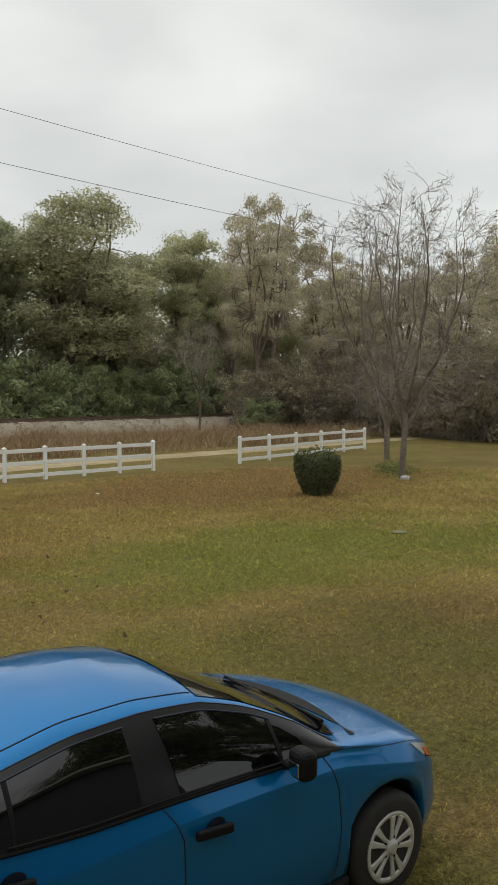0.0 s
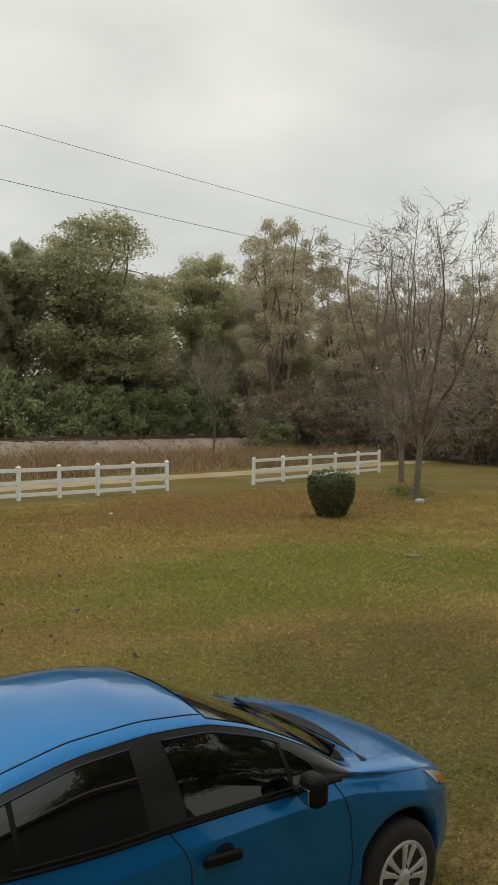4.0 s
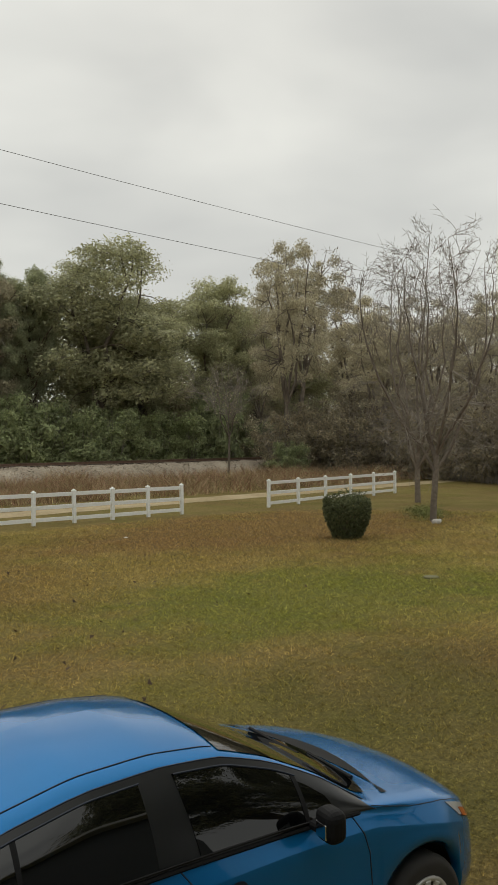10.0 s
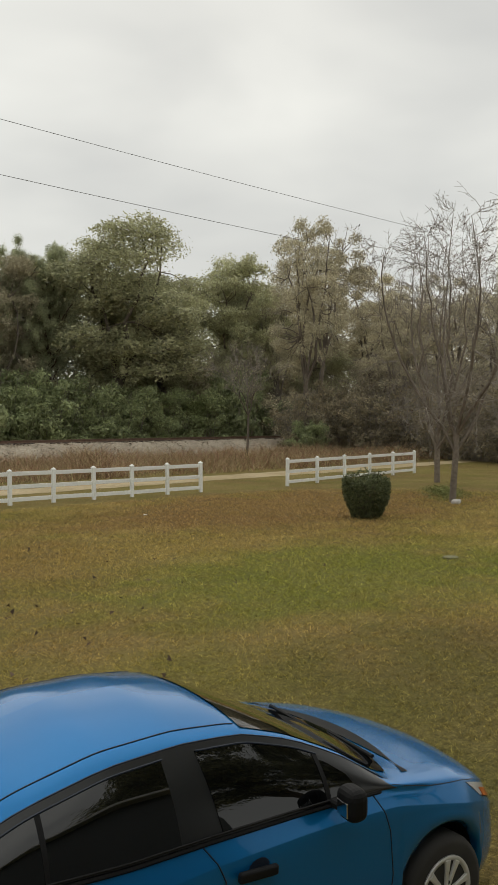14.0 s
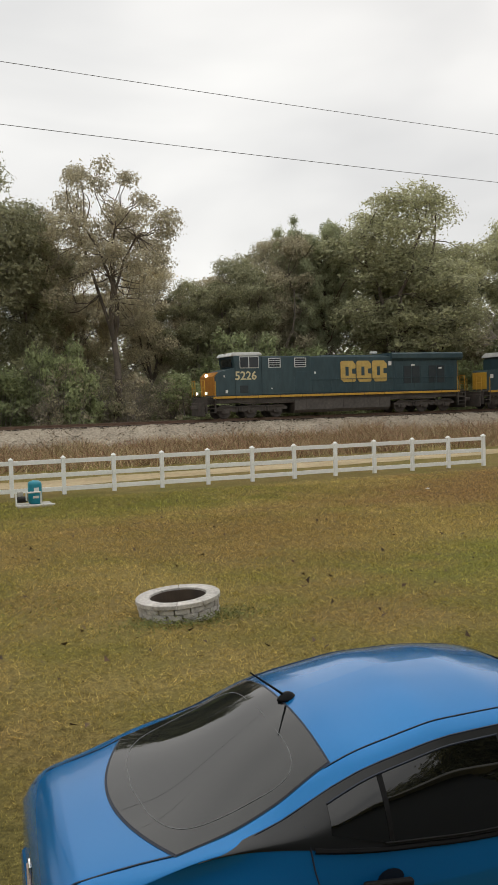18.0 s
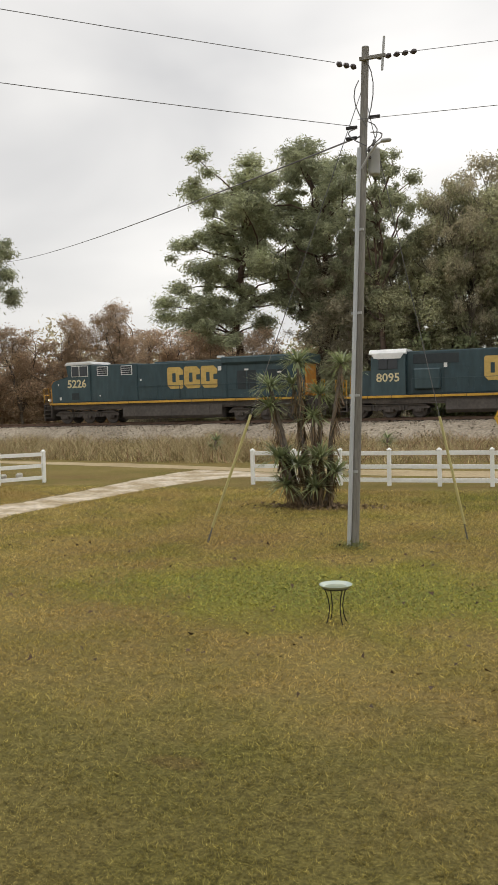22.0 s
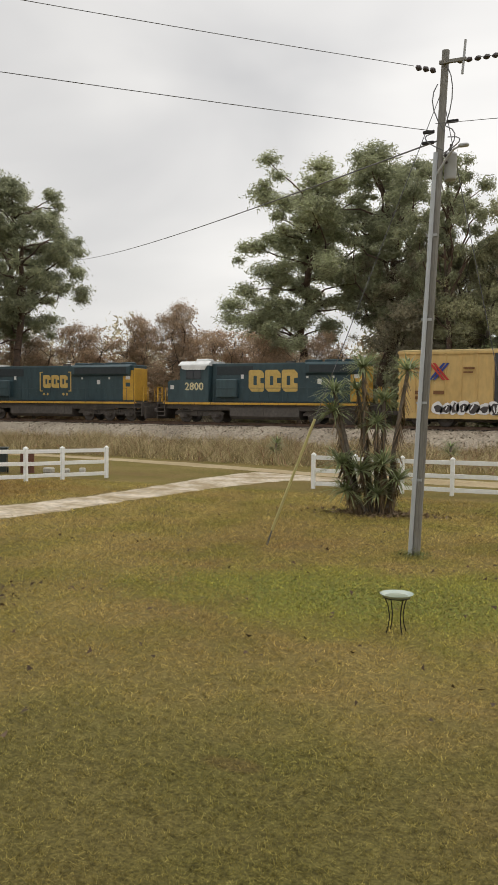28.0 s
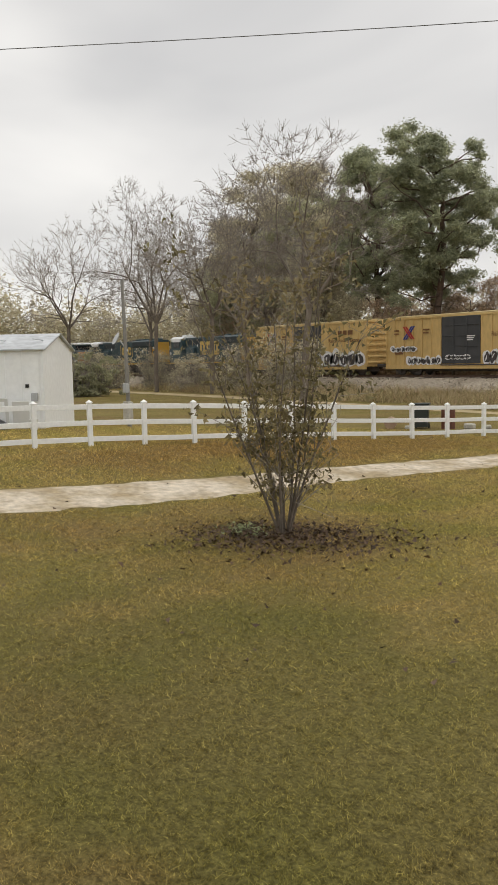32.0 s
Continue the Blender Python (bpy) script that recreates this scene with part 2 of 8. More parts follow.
M_DRY = mat("dry_tall_grass", (0.47, 0.39, 0.22), (0.31, 0.25, 0.13), rough=0.95, big=0.16, island=0.5, spec=0.1)
M_WEED = mat("russet_weeds", (0.30, 0.17, 0.11), (0.37, 0.25, 0.16), rough=0.95, big=0.3, island=0.5, spec=0.1)
M_BARK = mat("grey_brown_bark", (0.22, 0.185, 0.15), (0.13, 0.108, 0.09), rough=0.95, big=1.2, fine=12, bump=0.6, bump_scale=14, spec=0.1, rand=0.2)
M_TWIG = mat("pale_bare_twigs", (0.34, 0.305, 0.265), (0.24, 0.21, 0.18), rough=0.95, big=0.5, spec=0.1, rand=0.15)
M_PINEBARK = mat("pine_bark", (0.17, 0.115, 0.085), (0.09, 0.07, 0.06), rough=0.95, big=2, fine=8, bump=0.8, bump_scale=8, spec=0.1)


def leaf_material(name, a, b, island=0.32):
    return thin(mat(name, a, b, rough=0.7, big=0.35, island=island, rand=0.22, spec=0.25), 0.75)


M_OAK = leaf_material("dark_oak_leaves", (0.275, 0.27, 0.165), (0.195, 0.195, 0.118))
M_OLIVE = leaf_material("olive_autumn_leaves", (0.345, 0.31, 0.215), (0.25, 0.228, 0.16))
M_BRUSHWOOD = leaf_material("brown_brushwood_leaves", (0.204, 0.174, 0.116), (0.149, 0.132, 0.088))
M_LUSH = leaf_material("green_understory_leaves", (0.225, 0.25, 0.13), (0.165, 0.187, 0.1))
M_NEEDLE = leaf_material("pine_needles", (0.248, 0.258, 0.158), (0.168, 0.18, 0.115))
M_RUSSET = leaf_material("russet_cypress_leaves", (0.314, 0.226, 0.149), (0.242, 0.182, 0.123))
M_HEDGE = leaf_material("hedge_leaves", (0.075, 0.084, 0.038), (0.048, 0.056, 0.026), island=0.6)
M_DEAD = mat("dead_brown_leaves", (0.06, 0.038, 0.024), (0.12, 0.075, 0.045), rough=0.9, big=2, island=0.5)
M_MYRTLE = leaf_material("bronze_green_leaves", (0.13, 0.10, 0.05), (0.09, 0.085, 0.04), island=0.5)


# ---- mesh helpers ----
def mesh_from(name, verts, faces, material, smooth=False):
    """A mesh from arrays: verts (n, 3), faces (m, k) with one k."""
    verts, faces = np.asarray(verts, np.float32), np.asarray(faces, np.int32)
    me = bpy.data.meshes.new(name)
    me.vertices.add(len(verts))
    me.vertices.foreach_set("co", verts.ravel())
    k = faces.shape[1]
    me.loops.add(faces.size)
    me.loops.foreach_set("vertex_index", faces.ravel())
    me.polygons.add(len(faces))
    me.polygons.foreach_set("loop_start", np.arange(0, faces.size, k, dtype=np.int32))
    me.polygons.foreach_set("use_smooth", np.full(len(faces), smooth))
    me.update(calc_edges=True)
    me.materials.append(material)
    return me


def part(name, bm, material, parent=None, label="", smooth=False):
    """Links a bmesh (or a finished mesh) as one object under a thing or a part."""
    if isinstance(bm, bmesh.types.BMesh):
        me = bpy.data.meshes.new(name)
        bm.normal_update()
        bm.to_mesh(me)
        bm.free()
        me.materials.append(material)
        if smooth:
            me.polygons.foreach_set("use_smooth", np.ones(len(me.polygons), bool))
    else:
        me = bm
    ob = new(name, me)
    if parent is not None:
        ob.parent = parent
    if label:
        ob["label"] = label
    return ob


def thing(name, m, label, category, group="", kind=""):
    ob = new(name)
    ob.matrix_basis = m
    return tagged(ob, label, category, group, kind)


def box(sx, sy, sz, x=0.0, y=0.0, z=0.0, bevel=0.0, bm=None, m=None, segments=1):
    """A block with its centre at x, y, z, with softened edges; added to bm if there is one."""
    one = bmesh.new()
    bmesh.ops.create_cube(one, size=1.0, matrix=(m or Matrix()) @ Matrix.Translation((x, y, z)) @ Matrix.Diagonal((sx, sy, sz, 1)))
    if bevel:
        bmesh.ops.bevel(one, geom=one.edges[:], offset=bevel, segments=segments, affect="EDGES", profile=0.5)
    if bm is None:
        return one
    tmp = bpy.data.meshes.new("t")
    one.to_mesh(tmp)
    one.free()
    bm.from_mesh(tmp)
    bpy.data.meshes.remove(tmp)
    return bm


def prism(outline, axis, a, b, bm=None):
    """An outline of 2D points pushed from a to b along an axis ('x': points are (y, z); 'y': (x, z); 'z': (x, y))."""
    bm = bm or bmesh.new()

    def at(p, v):
        return {"x": (v, p[0], p[1]), "y": (p[0], v, p[1]), "z": (p[0], p[1], v)}[axis]

    lo = [bm.verts.new(at(p, a)) for p in outline]
    hi = [bm.verts.new(at(p, b)) for p in outline]
    k = len(outline)
    made = [bm.faces.new(lo), bm.faces.new(hi[::-1])]
    made += [bm.faces.new((lo[i], hi[i], hi[(i + 1) % k], lo[(i + 1) % k])) for i in range(k)]
    bmesh.ops.recalc_face_normals(bm, faces=made)
    return bm


def rod(p, q, r, r2=None, sides=8, bm=None):
    """A round bar from p to q."""
    bm = bm or bmesh.new()
    p, q = Vector(p), Vector(q)
    turn = (q - p).to_track_quat("Z", "Y").to_matrix().to_4x4()
    m = Matrix.Translation((p + q) / 2) @ turn
    bmesh.ops.create_cone(bm, cap_ends=True, segments=sides, radius1=r, radius2=r if r2 is None else r2, depth=(q - p).length, matrix=m)
    return bm


def lathe(profile, sides=24, bm=None, m=None, caps=True):
    """A body turned round z from (radius, height) points."""
    bm = bm or bmesh.new()
    rings = []
    for r, z in profile:
        rings.append([bm.verts.new((m or Matrix()) @ Vector((r * math.cos(a), r * math.sin(a), z))) for a in (2 * math.pi * i / sides for i in range(sides))])
    for lo, hi in zip(rings, rings[1:]):
        for i in range(sides):
            bm.faces.new((lo[i], lo[(i + 1) % sides], hi[(i + 1) % sides], hi[i]))
    if caps:
        bm.faces.new(rings[0][::-1])
        bm.faces.new(rings[-1])
    return bm


def tubes(segs, sides=5):
    """Arrays of tapered bars, from rows of p0(3), p1(3), r0, r1."""
    s = np.asarray(segs, float)
    p0, p1, r0, r1 = s[:, :3], s[:, 3:6], s[:, 6], s[:, 7]
    d = p1 - p0
    d /= np.linalg.norm(d, axis=1, keepdims=True) + 1e-9
    ref = np.where(np.abs(d[:, 2:3]) < 0.9, [[0, 0, 1.0]], [[1.0, 0, 0]])
    u = np.cross(d, ref)
    u /= np.linalg.norm(u, axis=1, keepdims=True)
    w = np.cross(d, u)
    a = np.arange(sides) * 2 * np.pi / sides
    ring = np.cos(a)[None, :, None] * u[:, None] + np.sin(a)[None, :, None] * w[:, None]
    v = np.concatenate([p0[:, None] + ring * r0[:, None, None], p1[:, None] + ring * r1[:, None, None]], 1)
    base = np.arange(len(s))[:, None, None] * 2 * sides
    i = np.arange(sides)
    f = np.stack([i, (i + 1) % sides, (i + 1) % sides + sides, i + sides], 1)[None] + base
    return v.reshape(-1, 3), f.reshape(-1, 4)


def cards(rng, centres, size, flat=0.0, aspect=1.6):
    """Arrays of small leaf-shaped cards at the centres, turned at random (flat: how far they lie level)."""
    n = len(centres)
    nrm = rng.normal(size=(n, 3))
    nrm[:, 2] = np.abs(nrm[:, 2]) + flat * 2
    nrm /= np.linalg.norm(nrm, axis=1, keepdims=True)
    u = np.cross(nrm, rng.normal(size=(n, 3)))
    u /= np.linalg.norm(u, axis=1, keepdims=True)
    w = np.cross(nrm, u)
    s = (size * rng.uniform(0.6, 1.35, (n, 1)))
    c = np.asarray(centres)
    v = np.stack([c - u * s * aspect * 0.5, c + w * s * 0.55, c + u * s * aspect * 0.5 - w * s * 0.25], 1)
    return v.reshape(-1, 3), np.arange(n * 3).reshape(-1, 3)


def spread_out(rng, shape):
    """Offsets within a ball of about one and a half units, thicker towards its middle."""
    o = rng.normal(0, 1, shape)
    r = np.linalg.norm(o, axis=-1, keepdims=True)
    return o / r * np.minimum(r, rng.uniform(0.9, 1.7, r.shape))


def ribbon(left, right, step=0.5, wobble=0.12, seed=3, z=0.006):
    """A strip between two lines of (x, y), with uneven edges."""
    rng = np.random.default_rng(seed)

    def along(line):
        line = np.array(line, float)
        d = np.r_[0, np.cumsum(np.hypot(*np.diff(line, axis=0).T))]
        return line, d / d[-1], d[-1]

    (a, ta, la), (b, tb, lb) = along(left), along(right)
    t = np.linspace(0, 1, int(max(la, lb) / step) + 2)
    e0 = np.stack([np.interp(t, ta, a[:, k]) for k in (0, 1)], 1) + rng.normal(0, wobble, (len(t), 2))
    e1 = np.stack([np.interp(t, tb, b[:, k]) for k in (0, 1)], 1) + rng.normal(0, wobble, (len(t), 2))
    cols = [e0 * (1 - k) + e1 * k for k in np.linspace(0, 1, 6)]
    v = np.stack(cols, 1)
    v = np.concatenate([v, np.full(v.shape[:2] + (1,), z)], 2)
    for i in range(len(t)):
        for j in range(6):
            v[i, j, 2] = ground_z(v[i, j, 0], v[i, j, 1]) + z
    idx = np.arange(len(t) * 6).reshape(len(t), 6)
    f = np.stack([idx[:-1, :-1], idx[1:, :-1], idx[1:, 1:], idx[:-1, 1:]], -1).reshape(-1, 4)
    return v.reshape(-1, 3), f


# ---- the ground ----
TRACK_Y, RAIL_Z = 56.5, 1.42


def ground_z(x, y):
    """Level lawn that rises gently beyond the driveway, a shallow ditch before the railway, higher woods behind it."""
    a, b = min(1, max(0, (-x - 11.5) / 10.5)), min(1, max(0, (28.5 - y) / 20))
    rise = 0.8 * a * a * (3 - 2 * a) * b * b * (3 - 2 * b)
    return float(np.interp(y, [36, 41, 47, 51.5, 62, 90], [0, -0.12, -0.05, 0.1, 0.25, 0.6])) + rise


gx = np.r_[-2500, -900, -420, -220, np.arange(-120, -40, 4.0), np.arange(-40, 41, 1.0), np.arange(44, 125, 4.0), 220, 420, 900, 2500]
gy = np.r_[-2500, -800, -200, -60, -20, np.arange(-8, 66, 1.0), 80, 100, 150, 300, 800, 2500]
GX, GY = np.meshgrid(gx, gy)
GZ = np.vectorize(ground_z)(GX, GY)
idx = np.arange(GX.size).reshape(GX.shape)
gf = np.stack([idx[:-1, :-1], idx[:-1, 1:], idx[1:, 1:], idx[1:, :-1]], -1).reshape(-1, 4)
tagged(new("ground", mesh_from("ground", np.stack([GX, GY, GZ], -1).reshape(-1, 3), gf, M_LAWN, True)),
       "mown winter lawn, straw brown with green patches", "lawn", kind="structure")

drive_near = [(-16.6, 0.0), (-16.0, 3.0), (-15.5, 5.85), (-15.0, 7.9), (-14.7, 10.4), (-14.6, 13.65), (-14.1, 18.4), (-13.95, 21.4), (-13.5, 26.1), (-12.4, 29.7), (-9.0, 31.2)]
drive_far = [(-18.6, 0.5), (-18.0, 3.5), (-17.2, 6.5), (-16.6, 8.8), (-16.1, 12.2), (-16.0, 15.0), (-15.5, 20.2), (-15.5, 23.8), (-15.6, 28.5), (-15.4, 31.0), (-15.0, 33.0)]
tagged(new("driveway", mesh_from("driveway", *ribbon(drive_near, drive_far, step=0.35, seed=5, wobble=0.06), M_SAND)), "pale sandy driveway crossing the lawn to the road", "driveway", kind="structure")
road_near = [(-120, 46.0), (-60, 42.0), (-40, 39.2), (-25, 35.9), (-18, 34.1), (-12.2, 32.4), (-6, 31.0), (-2.7, 30.5), (4.5, 30.3), (12, 31.2), (25, 32.4), (36, 33.2), (47, 34.2), (60, 36.5), (100, 42.0)]
road_far = [(-119, 48.2), (-59.5, 44.0), (-39.5, 41.0), (-25.3, 37.8), (-18.6, 35.9), (-12.8, 34.0), (-6.3, 33.2), (-2.9, 33.0), (4.8, 32.7), (12.3, 33.4), (25, 34.9), (36, 35.7), (47, 36.4), (60, 38.8), (100, 44.5)]
tagged(new("road", mesh_from("road", *ribbon(road_near, road_far, step=1.0, wobble=0.1, seed=9), M_ROAD)), "tan dirt road running behind the white fence", "road", kind="structure")


# ---- the railway ----
def railway():
    rng = np.random.default_rng(4)
    prof = np.array([(51.4, 0.05), (52.0, 0.3), (53.9, 1.13), (54.7, 1.22), (58.3, 1.22), (59.2, 1.13), (61.8, 0.28), (62.5, 0.1)])
    xs = np.r_[-420, -300, -200, np.arange(-130, 130, 0.5), 200, 300, 430]
    v = np.array([[(x, y + rng.normal(0, 0.05), z + rng.normal(0, 0.035)) for y, z in prof] for x in xs])
    k = len(prof)
    idx = np.arange(len(xs) * k).reshape(len(xs), k)
    f = np.stack([idx[:-1, :-1], idx[1:, :-1], idx[1:, 1:], idx[:-1, 1:]], -1).reshape(-1, 4)
    track = thing("railway_track", Matrix(), "single railway line on a grey stone ballast bank", "railway track", kind="structure")
    bed = new("ballast_bank", mesh_from("ballast_bank", v.reshape(-1, 3), f, M_BALLAST, True))
    bed.parent = track
    # loose stones over the near slope
    n = 26000
    t = rng.uniform(0, 1, n)
    x = rng.uniform(-75, 75, n)
    y = 50.7 + t * 4.2
    z = np.interp(y, prof[:, 0], prof[:, 1]) + 0.01
    sv, sf = cards(rng, np.stack([x, y, z], 1), 0.13, flat=0.3, aspect=1.1)
    st = tagged(new("ballast_stones", mesh_from("ballast_stones", sv, sf, M_BALLAST)), kind="stuff")
    st.parent = track
    xs = np.arange(-150, 150, 0.53)
    cube = np.array([(a, b, c) for a in (-0.115, 0.115) for b in (-1.3, 1.3) for c in (-0.08, 0.08)])
    tv = (cube[None] + np.stack([xs, np.full(len(xs), TRACK_Y), np.full(len(xs), 1.2)], 1)[:, None]).reshape(-1, 3)
    cf = np.array([(0, 1, 3, 2), (4, 6, 7, 5), (0, 4, 5, 1), (2, 3, 7, 6), (0, 2, 6, 4), (1, 5, 7, 3)])
    tf = (cf[None] + np.arange(len(xs))[:, None, None] * 8).reshape(-1, 4)
    ties = tagged(new("tie", mesh_from("ties", tv, tf, M_TIE)), kind="stuff")
    ties.parent = track
    for side in (-0.75, 0.75):
        o = [(-0.07, 0), (0.07, 0), (0.07, 0.02), (0.012, 0.035), (0.012, 0.115), (0.036, 0.125), (0.036, 0.16), (-0.036, 0.16), (-0.036, 0.125), (-0.012, 0.115), (-0.012, 0.035), (-0.07, 0.02)]
        part("rail", prism([(TRACK_Y + side + a, 1.27 + b) for a, b in o], "x", -420, 430), M_RUST, track)


railway()


# ---- white three-rail fences ----
def fence(posts, label):
    ob = thing("fence", Matrix(), label, "fence", group="white yard fences")
    rng = random.Random(len(posts))
    bm = box(0.125, 0.125, 1.18, z=0.59, bevel=0.006)
    bm2 = bmesh.new()
    bmesh.ops.create_cone(bm2, cap_ends=True, segments=4, radius1=0.115, radius2=0.01, depth=0.07, matrix=pose(0, 0, 1.225, 0, 0, 45))
    box(0.15, 0.15, 0.025, z=1.185, bm=bm2)
    post_me, cap_me = bpy.data.meshes.new("post"), bpy.data.meshes.new("post_cap")
    bm.to_mesh(post_me), bm2.to_mesh(cap_me)
    bm.free(), bm2.free()
    post_me.materials.append(M_VINYL), cap_me.materials.append(M_VINYL)
    for i, (x, y) in enumerate(posts):
        ang = 0
        j = min(i, len(posts) - 2)
        ang = math.degrees(math.atan2(posts[j + 1][1] - posts[j][1], posts[j + 1][0] - posts[j][0]))
        p = new("post", post_me)
        p.parent = ob
        p.matrix_basis = pose(x, y, ground_z(x, y), rng.uniform(-0.7, 0.7), rng.uniform(-0.7, 0.7), ang)
        c = new("post_cap", cap_me)
        c.parent = p
    for i, (a, b) in enumerate(zip(posts, posts[1:])):
        d = math.hypot(b[0] - a[0], b[1] - a[1])
        ang = math.degrees(math.atan2(b[1] - a[1], b[0] - a[0]))
        me = bpy.data.meshes.new("rail")
        bm = box(d - 0.11, 0.04, 0.14, bevel=0.005)
        bm.to_mesh(me)
        bm.free()
        me.materials.append(M_VINYL)
        for z in (1.08, 0.635, 0.19):
            r = new("rail", me)
            r.parent = ob
            za, zb = ground_z(*a), ground_z(*b)
            r.matrix_basis = pose((a[0] + b[0]) / 2, (a[1] + b[1]) / 2, (za + zb) / 2 + z + rng.uniform(-0.008, 0.008), 0, rng.uniform(-0.25, 0.25) - math.degrees(math.atan2(zb - za, d)), ang)
    return ob


fence([(20.51 - 1.634 * i, 27.6) for i in range(19)] + [(-10.40, 27.6)], "white vinyl three-rail fence along the dirt road")
fence([(25.28 + 2.245 * i, 27.6 + 0.4 * i) for i in range(6)], "short white vinyl three-rail fence beside bare trees")
fence([(-18.86, 27.5), (-19.7, 25.85), (-20.05, 24.2), (-20.2, 22.5), (-20.4, 20.8), (-20.55, 19.1), (-20.6, 17.3), (-20.65, 15.5), (-20.75, 13.75), (-20.95, 12.2), (-21.2, 10.65), (-21.45, 9.15), (-21.7, 7.5), (-21.95, 5.9), (-22.2, 4.3)],
      "white vinyl three-rail fence beside the driveway")


# ---- trees ----
def skeleton_of(rng, height, trunk_r, fork_at, lean, spread, depth, twigs, up, wobble=0.12, kids=(2, 4), shrink=0.72, stems=1, thin=0.006):
    """Bars of a branching tree as rows of p0, p1, r0, r1, and the points where its twigs end."""
    segs, tips = [], []

    def grow(p, d, length, r, level):
        steps = 3 if level < 3 else 2
        for k in range(steps):
            d = d + rng.normal(0, wobble if level else 0.03, 3) + np.array([0, 0, up * (0.25 if level else 0.6)]) * 0.3
            d /= np.linalg.norm(d)
            q = p + d * length / steps
            r1 = max(r * (0.86 if level else 0.92), thin)
            segs.append((*p, *q, r, r1))
            p, r = q, r1
            if level >= depth - 1 or (level and k < steps - 1 and rng.random() < 0.5):
                tips.append(p)
            if level and k < steps - 1 and level < depth and rng.random() < 0.75:
                side = rng.normal(0, 1, 3)
                side -= d * (side @ d)
                side /= np.linalg.norm(side) + 1e-6
                e = d * 0.75 + side * spread
                grow(p, e / np.linalg.norm(e), length * shrink * rng.uniform(0.6, 0.9), r * 0.55, level + 1)
        if level < depth:
            k = rng.integers(*kids) if level else rng.integers(3, 6)
            a0 = rng.uniform(0, 6.28)
            for i in range(k):
                a = a0 + i * 6.28 / k + rng.normal(0, 0.3)
                side = np.array([math.cos(a), math.sin(a), 0.0])
                side -= d * (side @ d)
                side /= np.linalg.norm(side) + 1e-6
                e = d + side * spread * rng.uniform(0.6, 1.2)
                grow(p, e / np.linalg.norm(e), length * shrink * rng.uniform(0.75, 1.1), r * 0.68, level + 1)
        else:
            for i in range(twigs):
                e = d + rng.normal(0, 0.6, 3) + (0, 0, 0.25)
                e /= np.linalg.norm(e)
                q = p + e * length * rng.uniform(0.4, 0.9)
                segs.append((*p, *q, max(r * 0.5, thin), thin * 0.6))
                tips.append(q)

    for i in range(stems):
        d = np.array([lean, 0, 1.0]) if stems == 1 else np.array([math.cos(i * 6.28 / stems), math.sin(i * 6.28 / stems), 0]) * 0.28 + (0, 0, 1.0)
        grow(np.array([0.0, 0, -0.15]) + (0 if stems == 1 else np.array([d[0], d[1], 0]) * 0.3), d / np.linalg.norm(d), height * fork_at, trunk_r, 0)
    top = max(s[5] for s in segs)
    k = height / top
    segs = np.array(segs)
    segs[:, :6] *= k
    return segs, np.array(tips) * k


def wood(name, segs, thick, bark, twig):
    """Two meshes: trunk and limbs thicker than thick, and the thin twigs."""
    big = segs[:, 6] >= thick
    out = [mesh_from(name, *tubes(segs[big], 7), bark, True)]
    out.append(mesh_from(name + "_twig_mass", *tubes(segs[~big], 3), twig) if (~big).any() else None)
    return out


def make_tree(name, label, meshes, category="tree", group=""):
    """A tree of trunk, twigs and crown, at the origin."""
    ob = thing(name, Matrix(), label, category, group)
    for part_name, me in meshes:
        if me is not None:
            o = part(part_name, me, None, ob)
            if part_name in ("twig_mass", "stem_mass", "dead_leaves"):
                o["kind"] = "stuff"
    return ob


def scatter(rng, tips, per, radius):
    c = np.repeat(tips, per, 0)
    return c + spread_out(rng, c.shape) * radius


def leaf_shell(rng, centre, radii, n, size, aspect=1.5, lift=0.25, inner=0.55):
    """Leaf cards over one rounded clump: most lie on its outside and face outwards, the underside is thinner."""
    d = rng.normal(size=(n, 3))
    d /= np.linalg.norm(d, axis=1, keepdims=True)
    d[:, 2] = np.where((d[:, 2] < -0.25) & (rng.random(n) < 0.6), -d[:, 2], d[:, 2])
    lump = 1 + 0.22 * np.sin(d @ rng.normal(0, 3.5, 3) + rng.uniform(0, 6)) + 0.17 * np.sin(d @ rng.normal(0, 7, 3) + rng.uniform(0, 6))
    stray = np.where(rng.random(n) < 0.16, rng.uniform(1.0, 1.35, n), 1.0)
    c = centre + d * radii * (lump * stray * rng.uniform(inner, 1.06, n))[:, None]
    nrm = d * 0.9 + rng.normal(0, 0.55, (n, 3)) + (0, 0, lift)
    nrm /= np.linalg.norm(nrm, axis=1, keepdims=True)
    u = np.cross(nrm, rng.normal(size=(n, 3)))
    u /= np.linalg.norm(u, axis=1, keepdims=True)
    w = np.cross(nrm, u)
    s = size * rng.uniform(0.55, 1.4, (n, 1))
    return np.stack([c - u * s * aspect * 0.5, c + w * s * 0.55, c + u * s * aspect * 0.5 - w * s * 0.25], 1)


def limb(rng, segs, a, b, r0, r1, bend=0.1, steps=5, bulge=(0, 0, 0)):
    """A crooked limb from a to b; returns the points along it."""
    line = [np.asarray(a, float)]
    reach = np.linalg.norm(np.subtract(b, a))
    off = rng.normal(0, bend * reach, 3) + bulge
    for k in range(1, steps + 1):
        t = k / steps
        q = a + (np.subtract(b, a)) * t + off * math.sin(math.pi * t) + rng.normal(0, bend * 0.18 * reach, 3) * (k < steps)
        ra, rb = r0 + (r1 - r0) * (k - 1) / steps, r0 + (r1 - r0) * t
        segs.append((*line[-1], *q, ra, rb))
        line.append(q)
    return line


